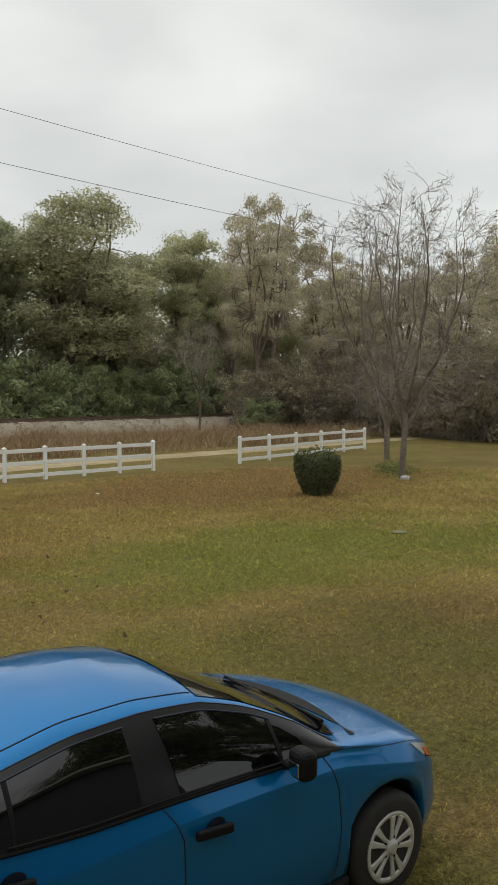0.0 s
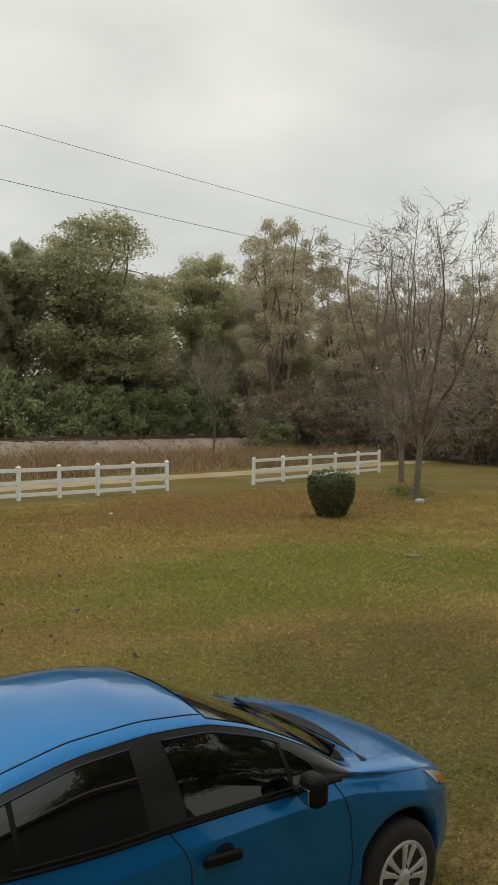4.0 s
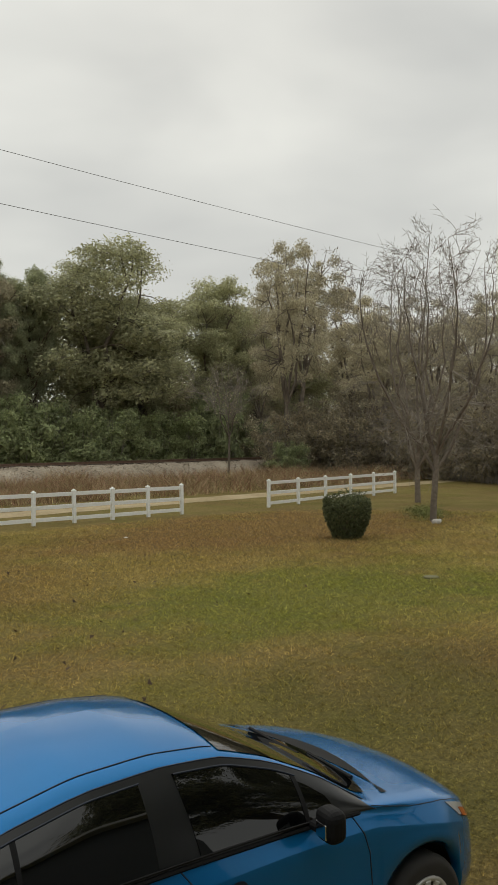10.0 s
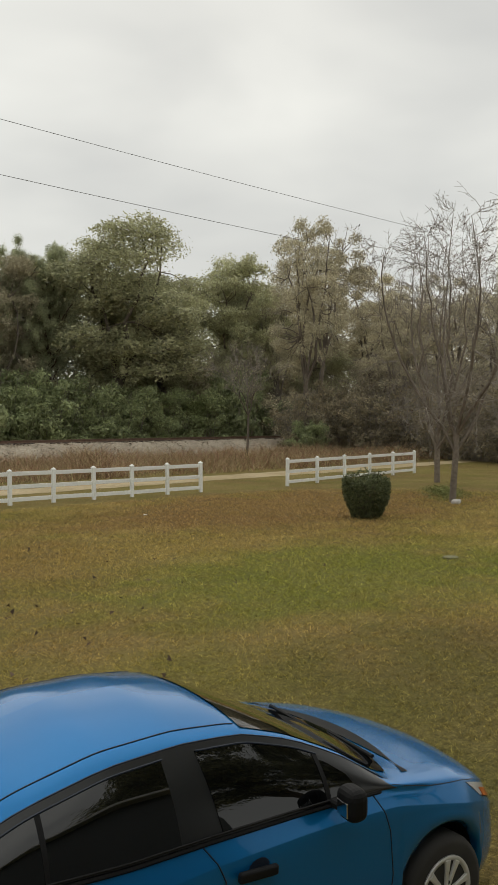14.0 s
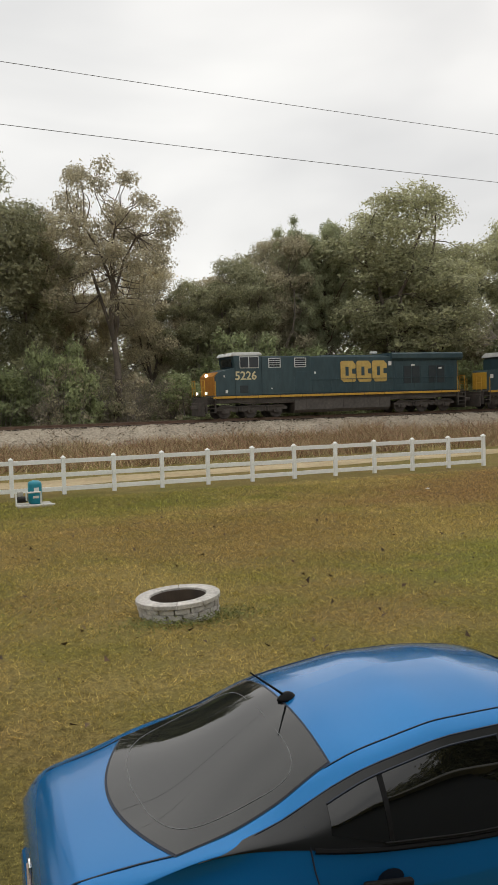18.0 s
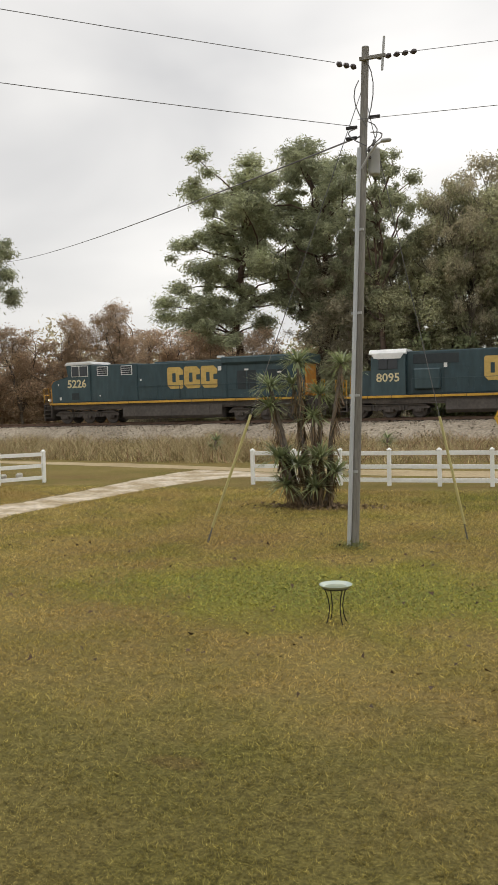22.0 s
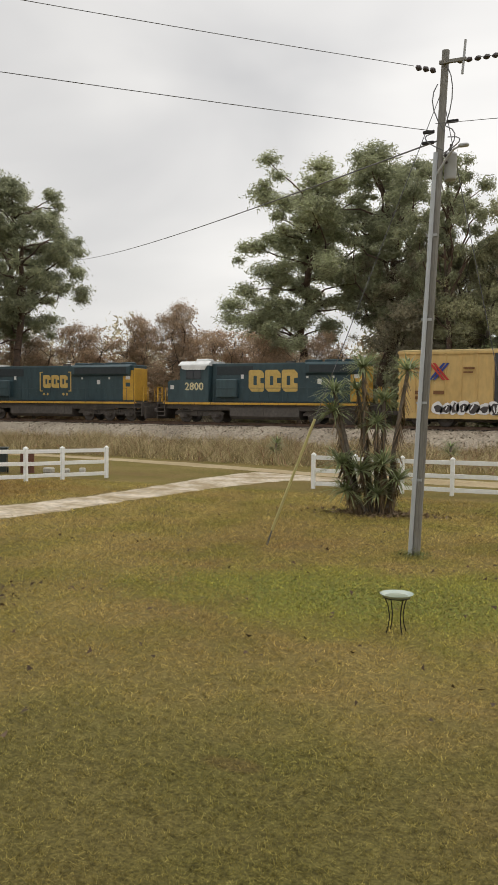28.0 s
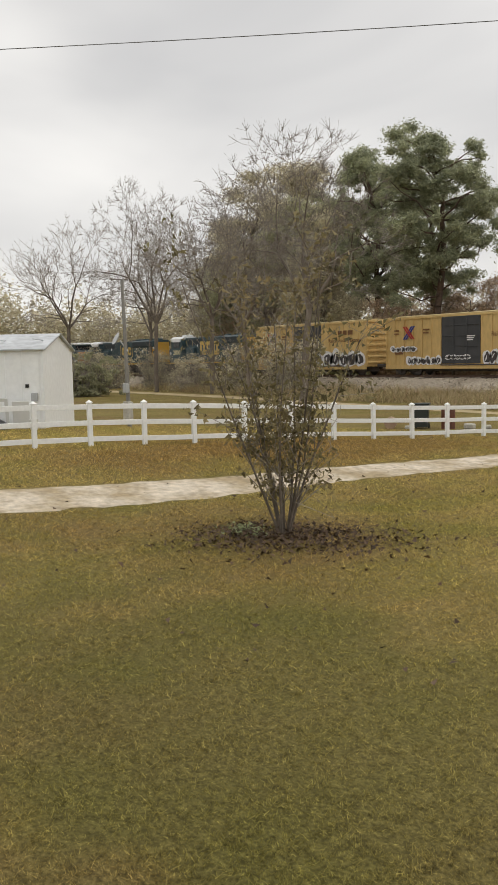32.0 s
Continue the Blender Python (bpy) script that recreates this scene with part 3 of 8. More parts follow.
def broad(seed, height, material, width=10.0, base=0.3, lobes=80, leaves=70000, size=0.16, open_share=0.0, name="broadleaf_tree", label="", clump=0.14, taper=0.0):
    """A broadleaf tree: forked trunk, limbs, and a domed crown of many rounded leaf clumps. open_share leaves clumps out, so that sky shows."""
    rng = np.random.default_rng(seed)
    segs, v = [], []
    z0, half = height * base, height * (1 - base) / 2
    mid = z0 + half
    fork = np.array([rng.normal(0, 0.3), rng.normal(0, 0.3), height * (base * 0.75 + 0.08)])
    limb(rng, segs, np.array([0, 0, -0.2]), fork, height * 0.017, height * 0.012, 0.03)
    mains = []
    for k in range(6):
        a = k * 1.047 + rng.uniform(-0.3, 0.3)
        e = np.array([math.cos(a) * width * 0.22, math.sin(a) * width * 0.22, mid + half * rng.uniform(0.1, 0.5)])
        mains += limb(rng, segs, fork, e, height * 0.008, height * 0.0035, 0.08)[2:]
    mains = np.array(mains)
    made = []
    for k in range(lobes):
        h = 1 - 2 * (k + 0.5) / lobes
        h = min(0.9, max(-0.92, h + rng.normal(0, 0.06)))
        a = k * 2.39996 + rng.normal(0, 0.25)
        ring = math.sqrt(max(0.0, 1 - abs(h) ** 2.5)) * (1 - taper * max(0, h))
        q = rng.uniform(0.66, 0.97) if k % 5 else rng.uniform(0.15, 0.5)
        c = np.array([math.cos(a) * ring * width / 2 * q, math.sin(a) * ring * width / 2 * q, mid + h * half * q * 1.02])
        r = width * clump * rng.uniform(0.65, 1.15) * (0.8 + 0.3 * (1 - abs(h)))
        near = mains[np.argmin(((mains - c) ** 2).sum(1))]
        limb(rng, segs, near, c, 0.05, 0.016, 0.12, 4)
        for _ in range(5):
            d = rng.normal(0, 1, 3)
            segs.append((*c, *(c + d / np.linalg.norm(d) * r * 0.95), 0.018, 0.008))
        if rng.random() >= open_share:
            made.append((c, r))
    if open_share < 0.2:
        # leafy heart of a closed crown
        for h in np.linspace(-0.6, 0.72, 14):
            made.append((np.array([rng.normal(0, 0.12) * width, rng.normal(0, 0.12) * width, mid + half * h]), width * rng.uniform(0.14, 0.19)))
    total = sum(r * r for _, r in made)
    for c, r in made:
        v.append(leaf_shell(rng, c, np.array([r, r, r * 0.78]), int(leaves * r * r / total), size))
    v = np.concatenate(v).reshape(-1, 3)
    v[:, 2] = np.minimum(v[:, 2], height * 1.02 + rng.normal(0, 0.1, len(v)))
    w = wood("trunk", np.array(segs), 0.03, M_BARK, M_TWIG)
    return make_tree(name, label, [("trunk", w[0]), ("twig_mass", w[1]), ("crown", mesh_from("crown", v, np.arange(len(v)).reshape(-1, 3), material))])


def pine(seed, height, name, label, width=9.0, base=0.42, clumps=34, lean=0.0):
    """A tall pine: a bare bent trunk, crooked limbs, and needles in rounded clumps that leave gaps between them."""
    rng = np.random.default_rng(seed)
    segs, v = [], []
    top = np.array([lean, rng.normal(0, 0.3), height * 0.95])
    spine = np.array(limb(rng, segs, np.array([0, 0, -0.2]), top, height * 0.0155, height * 0.004, 0.035, 14))
    for k in range(clumps):
        t = base + (0.98 - base) * (k + rng.uniform(0, 1)) / clumps
        a = k * 2.39996 + rng.normal(0, 0.4)
        s = (t - base) / (1 - base)
        reach = width / 2 * (math.sin(math.pi * min(1, 0.2 + 0.66 * s)) ** 0.7) * math.sqrt(rng.uniform(0.22, 1.12))
        foot = spine[min(len(spine) - 1, int(t * 14 - 0.8))]
        c = np.array([foot[0] + math.cos(a) * reach, foot[1] + math.sin(a) * reach, t * height * 0.97 + rng.normal(0.3, 0.9)])
        line = limb(rng, segs, foot, c, height * 0.0042, 0.03, 0.13, 6)
        r = width * rng.uniform(0.055, 0.11)
        groups = [(c, r)] + [(line[int(m)] + rng.normal(0, 0.95, 3), r * rng.uniform(0.5, 1.0)) for m in rng.integers(2, 6, 4)]
        for g, q in groups:
            for _ in range(6):
                d = rng.normal(0, 1, 3) * (1, 1, 0.6)
                segs.append((*g, *(g + d / np.linalg.norm(d) * q * 0.9), 0.022, 0.01))
            v.append(leaf_shell(rng, g, np.array([q, q, q * 0.95]), int(900 * q * q), 0.12, 2.6, 0.3, 0.25))
    v.append(leaf_shell(rng, top, np.array([1.2, 1.2, 1.0]), 1500, 0.15, 2.3, 0.4, 0.5))
    v = np.concatenate(v).reshape(-1, 3)
    w = wood("trunk", np.array(segs), 0.025, M_PINEBARK, M_TWIG)
    return make_tree(name, label, [("trunk", w[0]), ("twig_mass", w[1]), ("crown", mesh_from("crown", v, np.arange(len(v)).reshape(-1, 3), M_NEEDLE))])


def vase(seed, height, width, name, label, limbs=6, fork=0.2, droop=0.3, leaves=0.04):
    """A leafless yard tree: upswept limbs from a low fork, side branches all along them, fine twigs at every end."""
    rng = np.random.default_rng(seed)
    segs, tips = [], []
    foot = np.array([0, 0, -0.15])
    head = np.array([rng.normal(0, 0.08), rng.normal(0, 0.08), height * fork])
    limb(rng, segs, foot, head, height * 0.0125, height * 0.010, 0.02, 4)

    def twigs(p, d, length, r):
        q = p
        for k in range(3):
            d = d + rng.normal(0, 0.22, 3) + (0, 0, 0.08)
            d /= np.linalg.norm(d)
            n = q + d * length / 3
            segs.append((*q, *n, max(0.005, r * (1 - 0.22 * k)), max(0.004, r * (0.78 - 0.22 * k))))
            q = n
            for _ in range(2):
                e = d + rng.normal(0, 0.65, 3)
                e /= np.linalg.norm(e)
                m = q + e * length * rng.uniform(0.2, 0.5)
                segs.append((*q, *m, 0.006, 0.004))
                tips.append(m)

    for k in range(limbs):
        a = k * 6.283 / limbs + rng.uniform(-0.4, 0.4)
        out = width / 2 * rng.uniform(0.35, 0.95) if k else 0.3
        end = np.array([math.cos(a) * out, math.sin(a) * out, height * (1.0 - 0.22 * (out / (width / 2)) ** 2 * rng.uniform(0.5, 1.2))])
        start = head - (0, 0, rng.uniform(0, 0.07) * height)
        line = limb(rng, segs, start, end, height * 0.0062, 0.012, 0.04, 11, np.array([math.cos(a), math.sin(a), 0]) * out * 0.45)
        for i in range(2, 12):
            s = i / 11
            for _ in range(3):
                b = rng.uniform(0, 6.28)
                low = droop if s < 0.45 else 0.0
                d = np.array([math.cos(b) + 0.5 * math.cos(a), math.sin(b) + 0.5 * math.sin(a), rng.uniform(0.1, 1.1) - low * 2.2])
                d /= np.linalg.norm(d)
                length = height * rng.uniform(0.1, 0.2) * (1.15 - 0.6 * s)
                m = line[i] + d * length * 0.6
                segs.append((*line[i], *m, 0.02 * (1.2 - s), 0.012 * (1.2 - s)))
                for _ in range(3):
                    g = d + rng.normal(0, 0.5, 3)
                    twigs(m if rng.random() < 0.6 else line[i] + d * length * 0.35, g / np.linalg.norm(g), length * rng.uniform(0.5, 0.9), 0.009)
    w = wood("trunk", np.array(segs), 0.03, M_BARK, M_TWIG)
    some = np.array(tips)[rng.random(len(tips)) < leaves]
    v, f = cards(rng, scatter(rng, some, 2, 0.1), 0.06)
    return make_tree(name, label, [("trunk", w[0]), ("twig_mass", w[1]), ("dead_leaves", mesh_from("dead_leaves", v, f, M_DEAD))])


def bare(seed, height, name, label, spread=0.62, depth=5, leaves=0, stems=1, fork=0.2, trunk=0.014, material=None, thick=0.035, thin=0.016, twigs=3):
    rng = np.random.default_rng(seed)
    segs, tips = skeleton_of(rng, height, height * trunk, fork, 0.03, spread, depth, twigs, 0.35, wobble=0.14, stems=stems, thin=thin)
    w = wood("trunk", segs, thick, M_BARK, M_TWIG)
    crown = None
    if leaves:
        some = tips[rng.random(len(tips)) < leaves]
        v, f = cards(rng, scatter(rng, some, 2, 0.15), 0.06)
        crown = mesh_from("dead_leaves", v, f, material or M_DEAD)
    return make_tree(name, label, [("trunk", w[0]), ("twig_mass", w[1]), ("dead_leaves", crown)])


def thicket(seed, height, width, material, name, label, per=60, size=0.22, twiggy=0.0):
    """A shrub of many stems whose leaves reach the ground."""
    rng = np.random.default_rng(seed)
    segs, cs = [], []
    for _ in range(46):
        a, rad = rng.uniform(0, 6.28), width * 0.5 * math.sqrt(rng.random())
        foot = np.array([math.cos(a) * rad * 0.6, math.sin(a) * rad * 0.6, 0])
        h = height * rng.uniform(0.45, 1.0) * (1 - 0.35 * (rad / width * 2) ** 2)
        top = np.array([math.cos(a) * rad * 1.1, math.sin(a) * rad * 1.1, h])
        segs.append((*foot, *top, 0.035, 0.008))
        for k in range(9):
            t = rng.uniform(0.12, 1)
            b = foot + (top - foot) * t
            e = b + rng.normal(0, 0.5, 3)
            segs.append((*b, *e, 0.012, 0.004))
            cs.append(e)
    cs = np.array(cs)
    cs[:, 2] = np.maximum(cs[:, 2], 0.15)
    parts = [("stem_mass", mesh_from("stem_mass", *tubes(np.array(segs), 3), M_TWIG))]
    if twiggy:
        extra = np.concatenate([np.repeat(cs, 3, 0), np.repeat(cs, 3, 0) + rng.normal(0, 0.6, (len(cs) * 3, 3)), np.full((len(cs) * 3, 1), 0.009), np.full((len(cs) * 3, 1), 0.004)], 1)
        parts.append(("twig_mass", mesh_from("twig_mass", *tubes(extra, 3), M_TWIG)))
    v = []
    for c in cs[rng.permutation(len(cs))[:110]]:
        r = width * rng.uniform(0.07, 0.14)
        v.append(leaf_shell(rng, np.array([c[0], c[1], max(c[2], r * 0.6)]), np.array([r, r, r * 0.8]), int(per * 3.7), size, inner=0.5))
    v = np.concatenate(v).reshape(-1, 3)
    v[:, 2] = np.abs(v[:, 2])
    parts.append(("foliage", mesh_from("foliage", v, np.arange(len(v)).reshape(-1, 3), material)))
    return make_tree(name, label, parts, category="shrub")


def plant(source, places, group="", base=1.0):
    """Copies of a tree at (x, y, height factor, width factor, turn); the first place takes the original."""
    rng = random.Random(len(places) + int(base))
    for i, (x, y, h, w) in enumerate(places):
        m = pose(x, y, ground_z(x, y), 0, 0, rng.uniform(0, 360)) @ Matrix.Diagonal((w, w, h, 1))
        ob = copy_thing(source, m) if i else source
        ob.matrix_basis = m
        if group:
            ob["group"] = group


WOODS = "woodland behind the railway"
oak_a = broad(11, 20.0, M_OAK, 11.0, 0.22, name="oak_tree", label="broad dark green oak in full leaf")
oak_b = broad(12, 20.0, M_OAK, 9.0, 0.25, 70, 60000, name="oak_tree", label="tall dark green oak with a rounded crown")
oak_c = broad(13, 20.0, M_OLIVE, 9.5, 0.24, 74, 50000, open_share=0.16, name="oak_tree", label="olive brown oak thinning in late autumn")
airy = broad(14, 20.0, M_OLIVE, 10.5, 0.34, 96, 30000, 0.15, 0.22, name="thin_crowned_tree", label="tall tree with a thin olive crown, sky showing through", clump=0.105)
airy_b = broad(15, 20.0, M_OLIVE, 10.0, 0.3, 90, 16000, 0.13, 0.32, name="thin_crowned_tree", label="half-bare grey tree with sparse olive leaves", clump=0.11, taper=0.25)
under = thicket(16, 7.0, 7.0, M_LUSH, "understory_shrub", "dense green understory shrub at the wood's edge", per=60, size=0.2)
under_b = thicket(17, 6.0, 7.0, M_OAK, "understory_shrub", "dark green understory shrub at the wood's edge", per=60, size=0.19)
brush = thicket(18, 5.0, 5.5, M_OLIVE, "brown_brush", "leafless brown brush with a few olive leaves", per=14, size=0.14, twiggy=1.0)
russet = broad(19, 12.0, M_RUSSET, 8.0, 0.1, 60, 28000, 0.12, 0.1, name="cypress_tree", label="low russet brown cypress in autumn", clump=0.12, taper=0.45)
pine_a = pine(21, 23.0, "pine_tree", "tall pine with a broad open crown of needles", 10.5, 0.42, 38, lean=-1.4)
pine_b = pine(22, 23.0, "pine_tree", "tall pine with crooked limbs and clumped needles", 9.5, 0.46, 38)
pine_c = pine(23, 23.0, "pine_tree", "tall pine with needles high on a bare trunk", 8.0, 0.62, 24, 0.8)
bare_a = bare(31, 18.0, "bare_tree", "tall leafless grey tree with fine twigs")
bare_b = bare(32, 18.0, "bare_tree", "wide leafless pecan with upswept limbs", spread=0.8, leaves=0.04, twigs=8, thin=0.011)

# woods behind the line, from the dark oaks to the pines and the open end: x, y, height factor, width factor
plant(oak_a, [(41.0, 67, 1.04, 1.42), (33, 73, 0.85, 0.9), (3.5, 67, 1.1, 1.15), (-1.0, 67.5, 1.1, 1.1), (58, 69, 0.85, 0.8), (72, 75, 0.8, 1.0), (-101, 78, 1.05, 1.2)], WOODS)
plant(oak_b, [(46.5, 69, 0.87, 0.9), (54.0, 67, 1.0, 0.95), (8.5, 68, 0.9, 0.8), (-8, 67.5, 0.97, 0.8), (26, 68, 0.76, 0.8), (-82, 72, 1.2, 1.2), (22, 69, 0.66, 0.7), (-11.5, 66.5, 0.76, 0.85)], WOODS, 2)
plant(oak_c, [(-90, 74, 1.5, 1.75), (-79, 74, 1.15, 1.2), (30.5, 70, 0.88, 0.75), (-15, 68, 0.78, 0.9), (-4.5, 70, 1.12, 0.9), (62, 71, 0.9, 0.9), (-76, 70, 1.05, 1.0), (24.7, 72, 0.7, 0.7), (85, 74, 0.95, 1.0), (18, 70, 0.75, 0.75), (12, 72, 0.8, 0.75), (-110, 80, 1.0, 1.2)], WOODS, 3)
plant(airy, [(102, 63, 1.22, 1.1), (74, 66, 1.0, 0.9), (13.9, 64.5, 1.06, 1.0), (64, 64.5, 1.22, 0.95), (-7.0, 66, 0.97, 0.6)], WOODS, 4)
plant(airy_b, [(86, 70, 1.05, 1.1), (94, 66, 1.0, 1.0), (110, 64, 1.1, 1.1), (59, 66, 0.8, 0.7), (-19, 70, 0.85, 0.8)], WOODS, 5)
plant(pine_a, [(-25.6, 66, 0.93, 1.25), (-56.5, 66, 1.05, 1.25), (32.6, 70, 0.76, 0.55)], WOODS, 6)
plant(pine_b, [(-20.2, 68, 1.04, 1.15), (-68.0, 68.5, 1.12, 1.3), (35.8, 70, 0.8, 0.6), (-5.6, 74, 0.85, 0.55)], WOODS, 7)
plant(pine_c, [(-12.6, 64, 0.92, 0.9), (-62, 74, 0.95, 0.9), (38, 75, 0.78, 0.6)], WOODS, 8)
plant(russet, [(-41.8, 75, 1.08, 0.9), (-47.7, 76, 0.98, 0.8), (-36.3, 74, 0.82, 0.9), (-33, 76, 0.9, 0.9), (-52, 73, 0.9, 1.0), (-58, 72, 0.85, 1.1), (-64, 70, 0.8, 1.0), (-29.5, 71, 0.75, 0.9), (-22.5, 64.5, 0.72, 0.7)], WOODS, 9)
rr = random.Random(5)
plant(under, [(x + rr.uniform(-1, 1), 65.0 + rr.uniform(-1.2, 1.5), rr.uniform(0.8, 1.35), rr.uniform(0.8, 1.1)) for x in (-10, -6, -2, 1.5, 5.5, 9.5, 20, 25, 29.5, 33, 36.5, 40, 44, 48, 52, 56, 60)], WOODS, 10)
plant(under_b, [(x + rr.uniform(-1, 1), 66.0 + rr.uniform(-1, 2), rr.uniform(0.8, 1.4), rr.uniform(0.8, 1.1)) for x in (-30, -18, -14, -8, 0, 7, 13, 17, 22, 31, 38, -70, -78, 64)], WOODS, 11)
plant(brush, [(x + rr.uniform(-1, 1), 63.9 + rr.uniform(-0.6, 1.0), rr.uniform(0.7, 1.3), rr.uniform(0.8, 1.15)) for x in (-34, -22, -12, -3, 11, 15, 19, 58, 62, 66, 69, 73, 77, 81, 85, 90, 95, 100, 106, 112)]
      + [(x, y, rr.uniform(0.8, 1.4), rr.uniform(0.8, 1.2)) for x, y in ((-66, 49.5), (-73, 49), (-81, 49.5), (-90, 49), (-99, 50), (-58, 49.5))], WOODS, 12)
plant(bare_a, [(-104, 50, 1.25, 1.1), (-65.5, 46, 1.15, 1.0)], "leafless trees", 13)
plant(bare_b, [(-47.5, 41.5, 1.16, 1.15), (-57, 44, 0.98, 1.1), (-75.5, 46, 1.22, 0.95), (-92, 55, 1.1, 1.0)], "leafless trees", 14)

# the wood's corner that comes round in front of the line
tangle = thicket(20, 7.0, 6.0, M_BRUSHWOOD, "brushwood_thicket", "tall tangle of brown brushwood at the wood's corner", per=20, size=0.2, twiggy=1.0)
plant(tangle, [(48.8, 50.6, 0.95, 0.9), (52.5, 51.5, 1.0, 1.0), (52.4, 47.2, 0.9, 0.85), (54.6, 43.4, 1.05, 1.0), (52.6, 38.6, 0.95, 0.95), (50.9, 34.4, 1.0, 0.9), (49.4, 30.9, 1.05, 0.9), (48.6, 27.2, 1.1, 0.95), (57.5, 48.5, 1.3, 1.1), (58.5, 40.0, 1.35, 1.15), (56.0, 34.0, 1.35, 1.1), (54.5, 28.5, 1.4, 1.1), (50.0, 23.0, 1.2, 1.0)], WOODS, 15)
front_airy = broad(24, 20.0, M_OLIVE, 9.5, 0.28, 90, 24000, 0.13, 0.28, name="thin_crowned_tree", label="tall thin-crowned tree with grey limbs at the wood's corner", clump=0.11, taper=0.2)
plant(front_airy, [(48.9, 50.9, 0.98, 0.75), (55.5, 46.5, 0.7, 0.75), (57.5, 43.0, 0.76, 0.85), (49.6, 27.2, 0.76, 0.7), (55.0, 36.5, 0.66, 0.75)], WOODS, 16)
corner_bush = copy_thing(under, pose(46.9, 48.6, 0) @ Matrix.Diagonal((0.4, 0.4, 0.4, 1)))

# two yard trees and a sapling by the ditch
yard = vase(35, 10.2, 5.8, "bare_tree", "leafless grey yard tree with dense drooping twigs", 7, 0.24, 0.45)
yard.matrix_basis = pose(24.86, 18.44, 0, 0, -1.0, 190)
yard_b = vase(36, 11.6, 7.0, "bare_tree", "leafless forked yard tree with upswept twigs", 6, 0.2)
yard_b.matrix_basis = pose(32.0, 24.6, 0, 0, 1.0, 0)
sapling = bare(37, 9.0, "bare_tree", "slim leafless sapling in the dry grass", spread=0.5, depth=4, leaves=0.3, fork=0.26, trunk=0.011, material=M_OLIVE)
sapling.matrix_basis = pose(39.5, 47.5, -0.1)

# far woods that close the view at both ends and behind

def belt(name, label, material, seed, xs, tall, per, size):
    """A dense belt of trees too far off to tell apart; tall gives its height along x."""
    rng = np.random.default_rng(seed)
    cs = []
    for x in xs:
        h = float(np.interp(x, *tall)) * rng.uniform(0.8, 1.12)
        c = spread_out(rng, (per, 3)) * np.array([2.3, 1.2, h * 0.36]) + (x + rng.normal(0, 0.8), rng.uniform(75, 82), h * 0.5)
        cs.append(c[(c[:, 2] > 0)])
        c = spread_out(rng, (per // 2, 3)) * np.array([2.3, 1.0, h * 0.2]) + (x, 74, h * 0.26)
        cs.append(c[(c[:, 2] > 0)])
    v, f = cards(rng, np.concatenate(cs), size, flat=0.2)
    tagged(new(name, mesh_from(name, v, f, material)), label, "woods", kind="stuff")


belt("dark_woods", "dense dark green woods behind the railway", M_OAK, 61, np.arange(-22, 62, 2.2), ([-22, -12, 0, 8, 16, 20, 27, 34, 44, 62], [12, 12.5, 9.5, 9, 9, 10, 11, 13, 15, 12]), 1500, 0.4)
belt("russet_woods", "low belt of russet brown woods beyond the railway", M_RUSSET, 63, np.arange(-110, -20, 2.4), ([-110, -75, -60, -40, -28, -20], [10, 9, 8.5, 9.5, 8.5, 9]), 900, 0.36)
belt("brown_woods", "dense brown woods thinning in late autumn", M_OLIVE, 62, np.arange(50, 128, 2.6), ([50, 62, 80, 128], [10, 14, 16, 16]), 1150, 0.42)


def far_woods():
    rng = np.random.default_rng(77)
    cs = []
    for x in np.arange(-330, 330, 5.0):
        if -22 < x < 120:
            continue
        h = rng.uniform(8, 13) if -62 < x < -25 else rng.uniform(11, 17)
        c = spread_out(rng, (900, 3)) * np.array([2.9, 3.0, h * 0.33]) + (x + rng.normal(0, 1.5), 98, h * 0.5)
        cs.append(c[c[:, 2] > 0])
    for y in np.arange(-260, 80, 6.0):
        for x0 in (-240, 230):
            h = rng.uniform(10, 17)
            c = spread_out(rng, (450, 3)) * np.array([3.4, 3.2, h * 0.34]) + (x0 + rng.normal(0, 6), y, h * 0.5)
            cs.append(c[c[:, 2] > 0])
    for y in np.arange(24, 140, 2.6):
        h = rng.uniform(11, 17.5)
        c = spread_out(rng, (1200, 3)) * np.array([3.0, 2.2, h * 0.34]) + (-142 + rng.normal(0, 4), y, h * 0.5)
        cs.append(c[c[:, 2] > 0])
        c = spread_out(rng, (500, 3)) * np.array([2.4, 2.2, 2.0]) + (-134 + rng.normal(0, 2), y, 2.2)
        cs.append(c[c[:, 2] > 0])
    for x in np.arange(-240, 240, 7.0):
        h = rng.uniform(10, 17)
        c = spread_out(rng, (200, 3)) * np.array([3.6, 3.0, h * 0.34]) + (x, -150 + rng.normal(0, 5), h * 0.5)
        cs.append(c[c[:, 2] > 0])
    v, f = cards(rng, np.concatenate(cs), 0.5, flat=0.2)
    tagged(new("far_woods", mesh_from("far_woods", v, f, M_OLIVE)), "hazy belt of olive brown woods in the distance", "woods", kind="stuff")


far_woods()


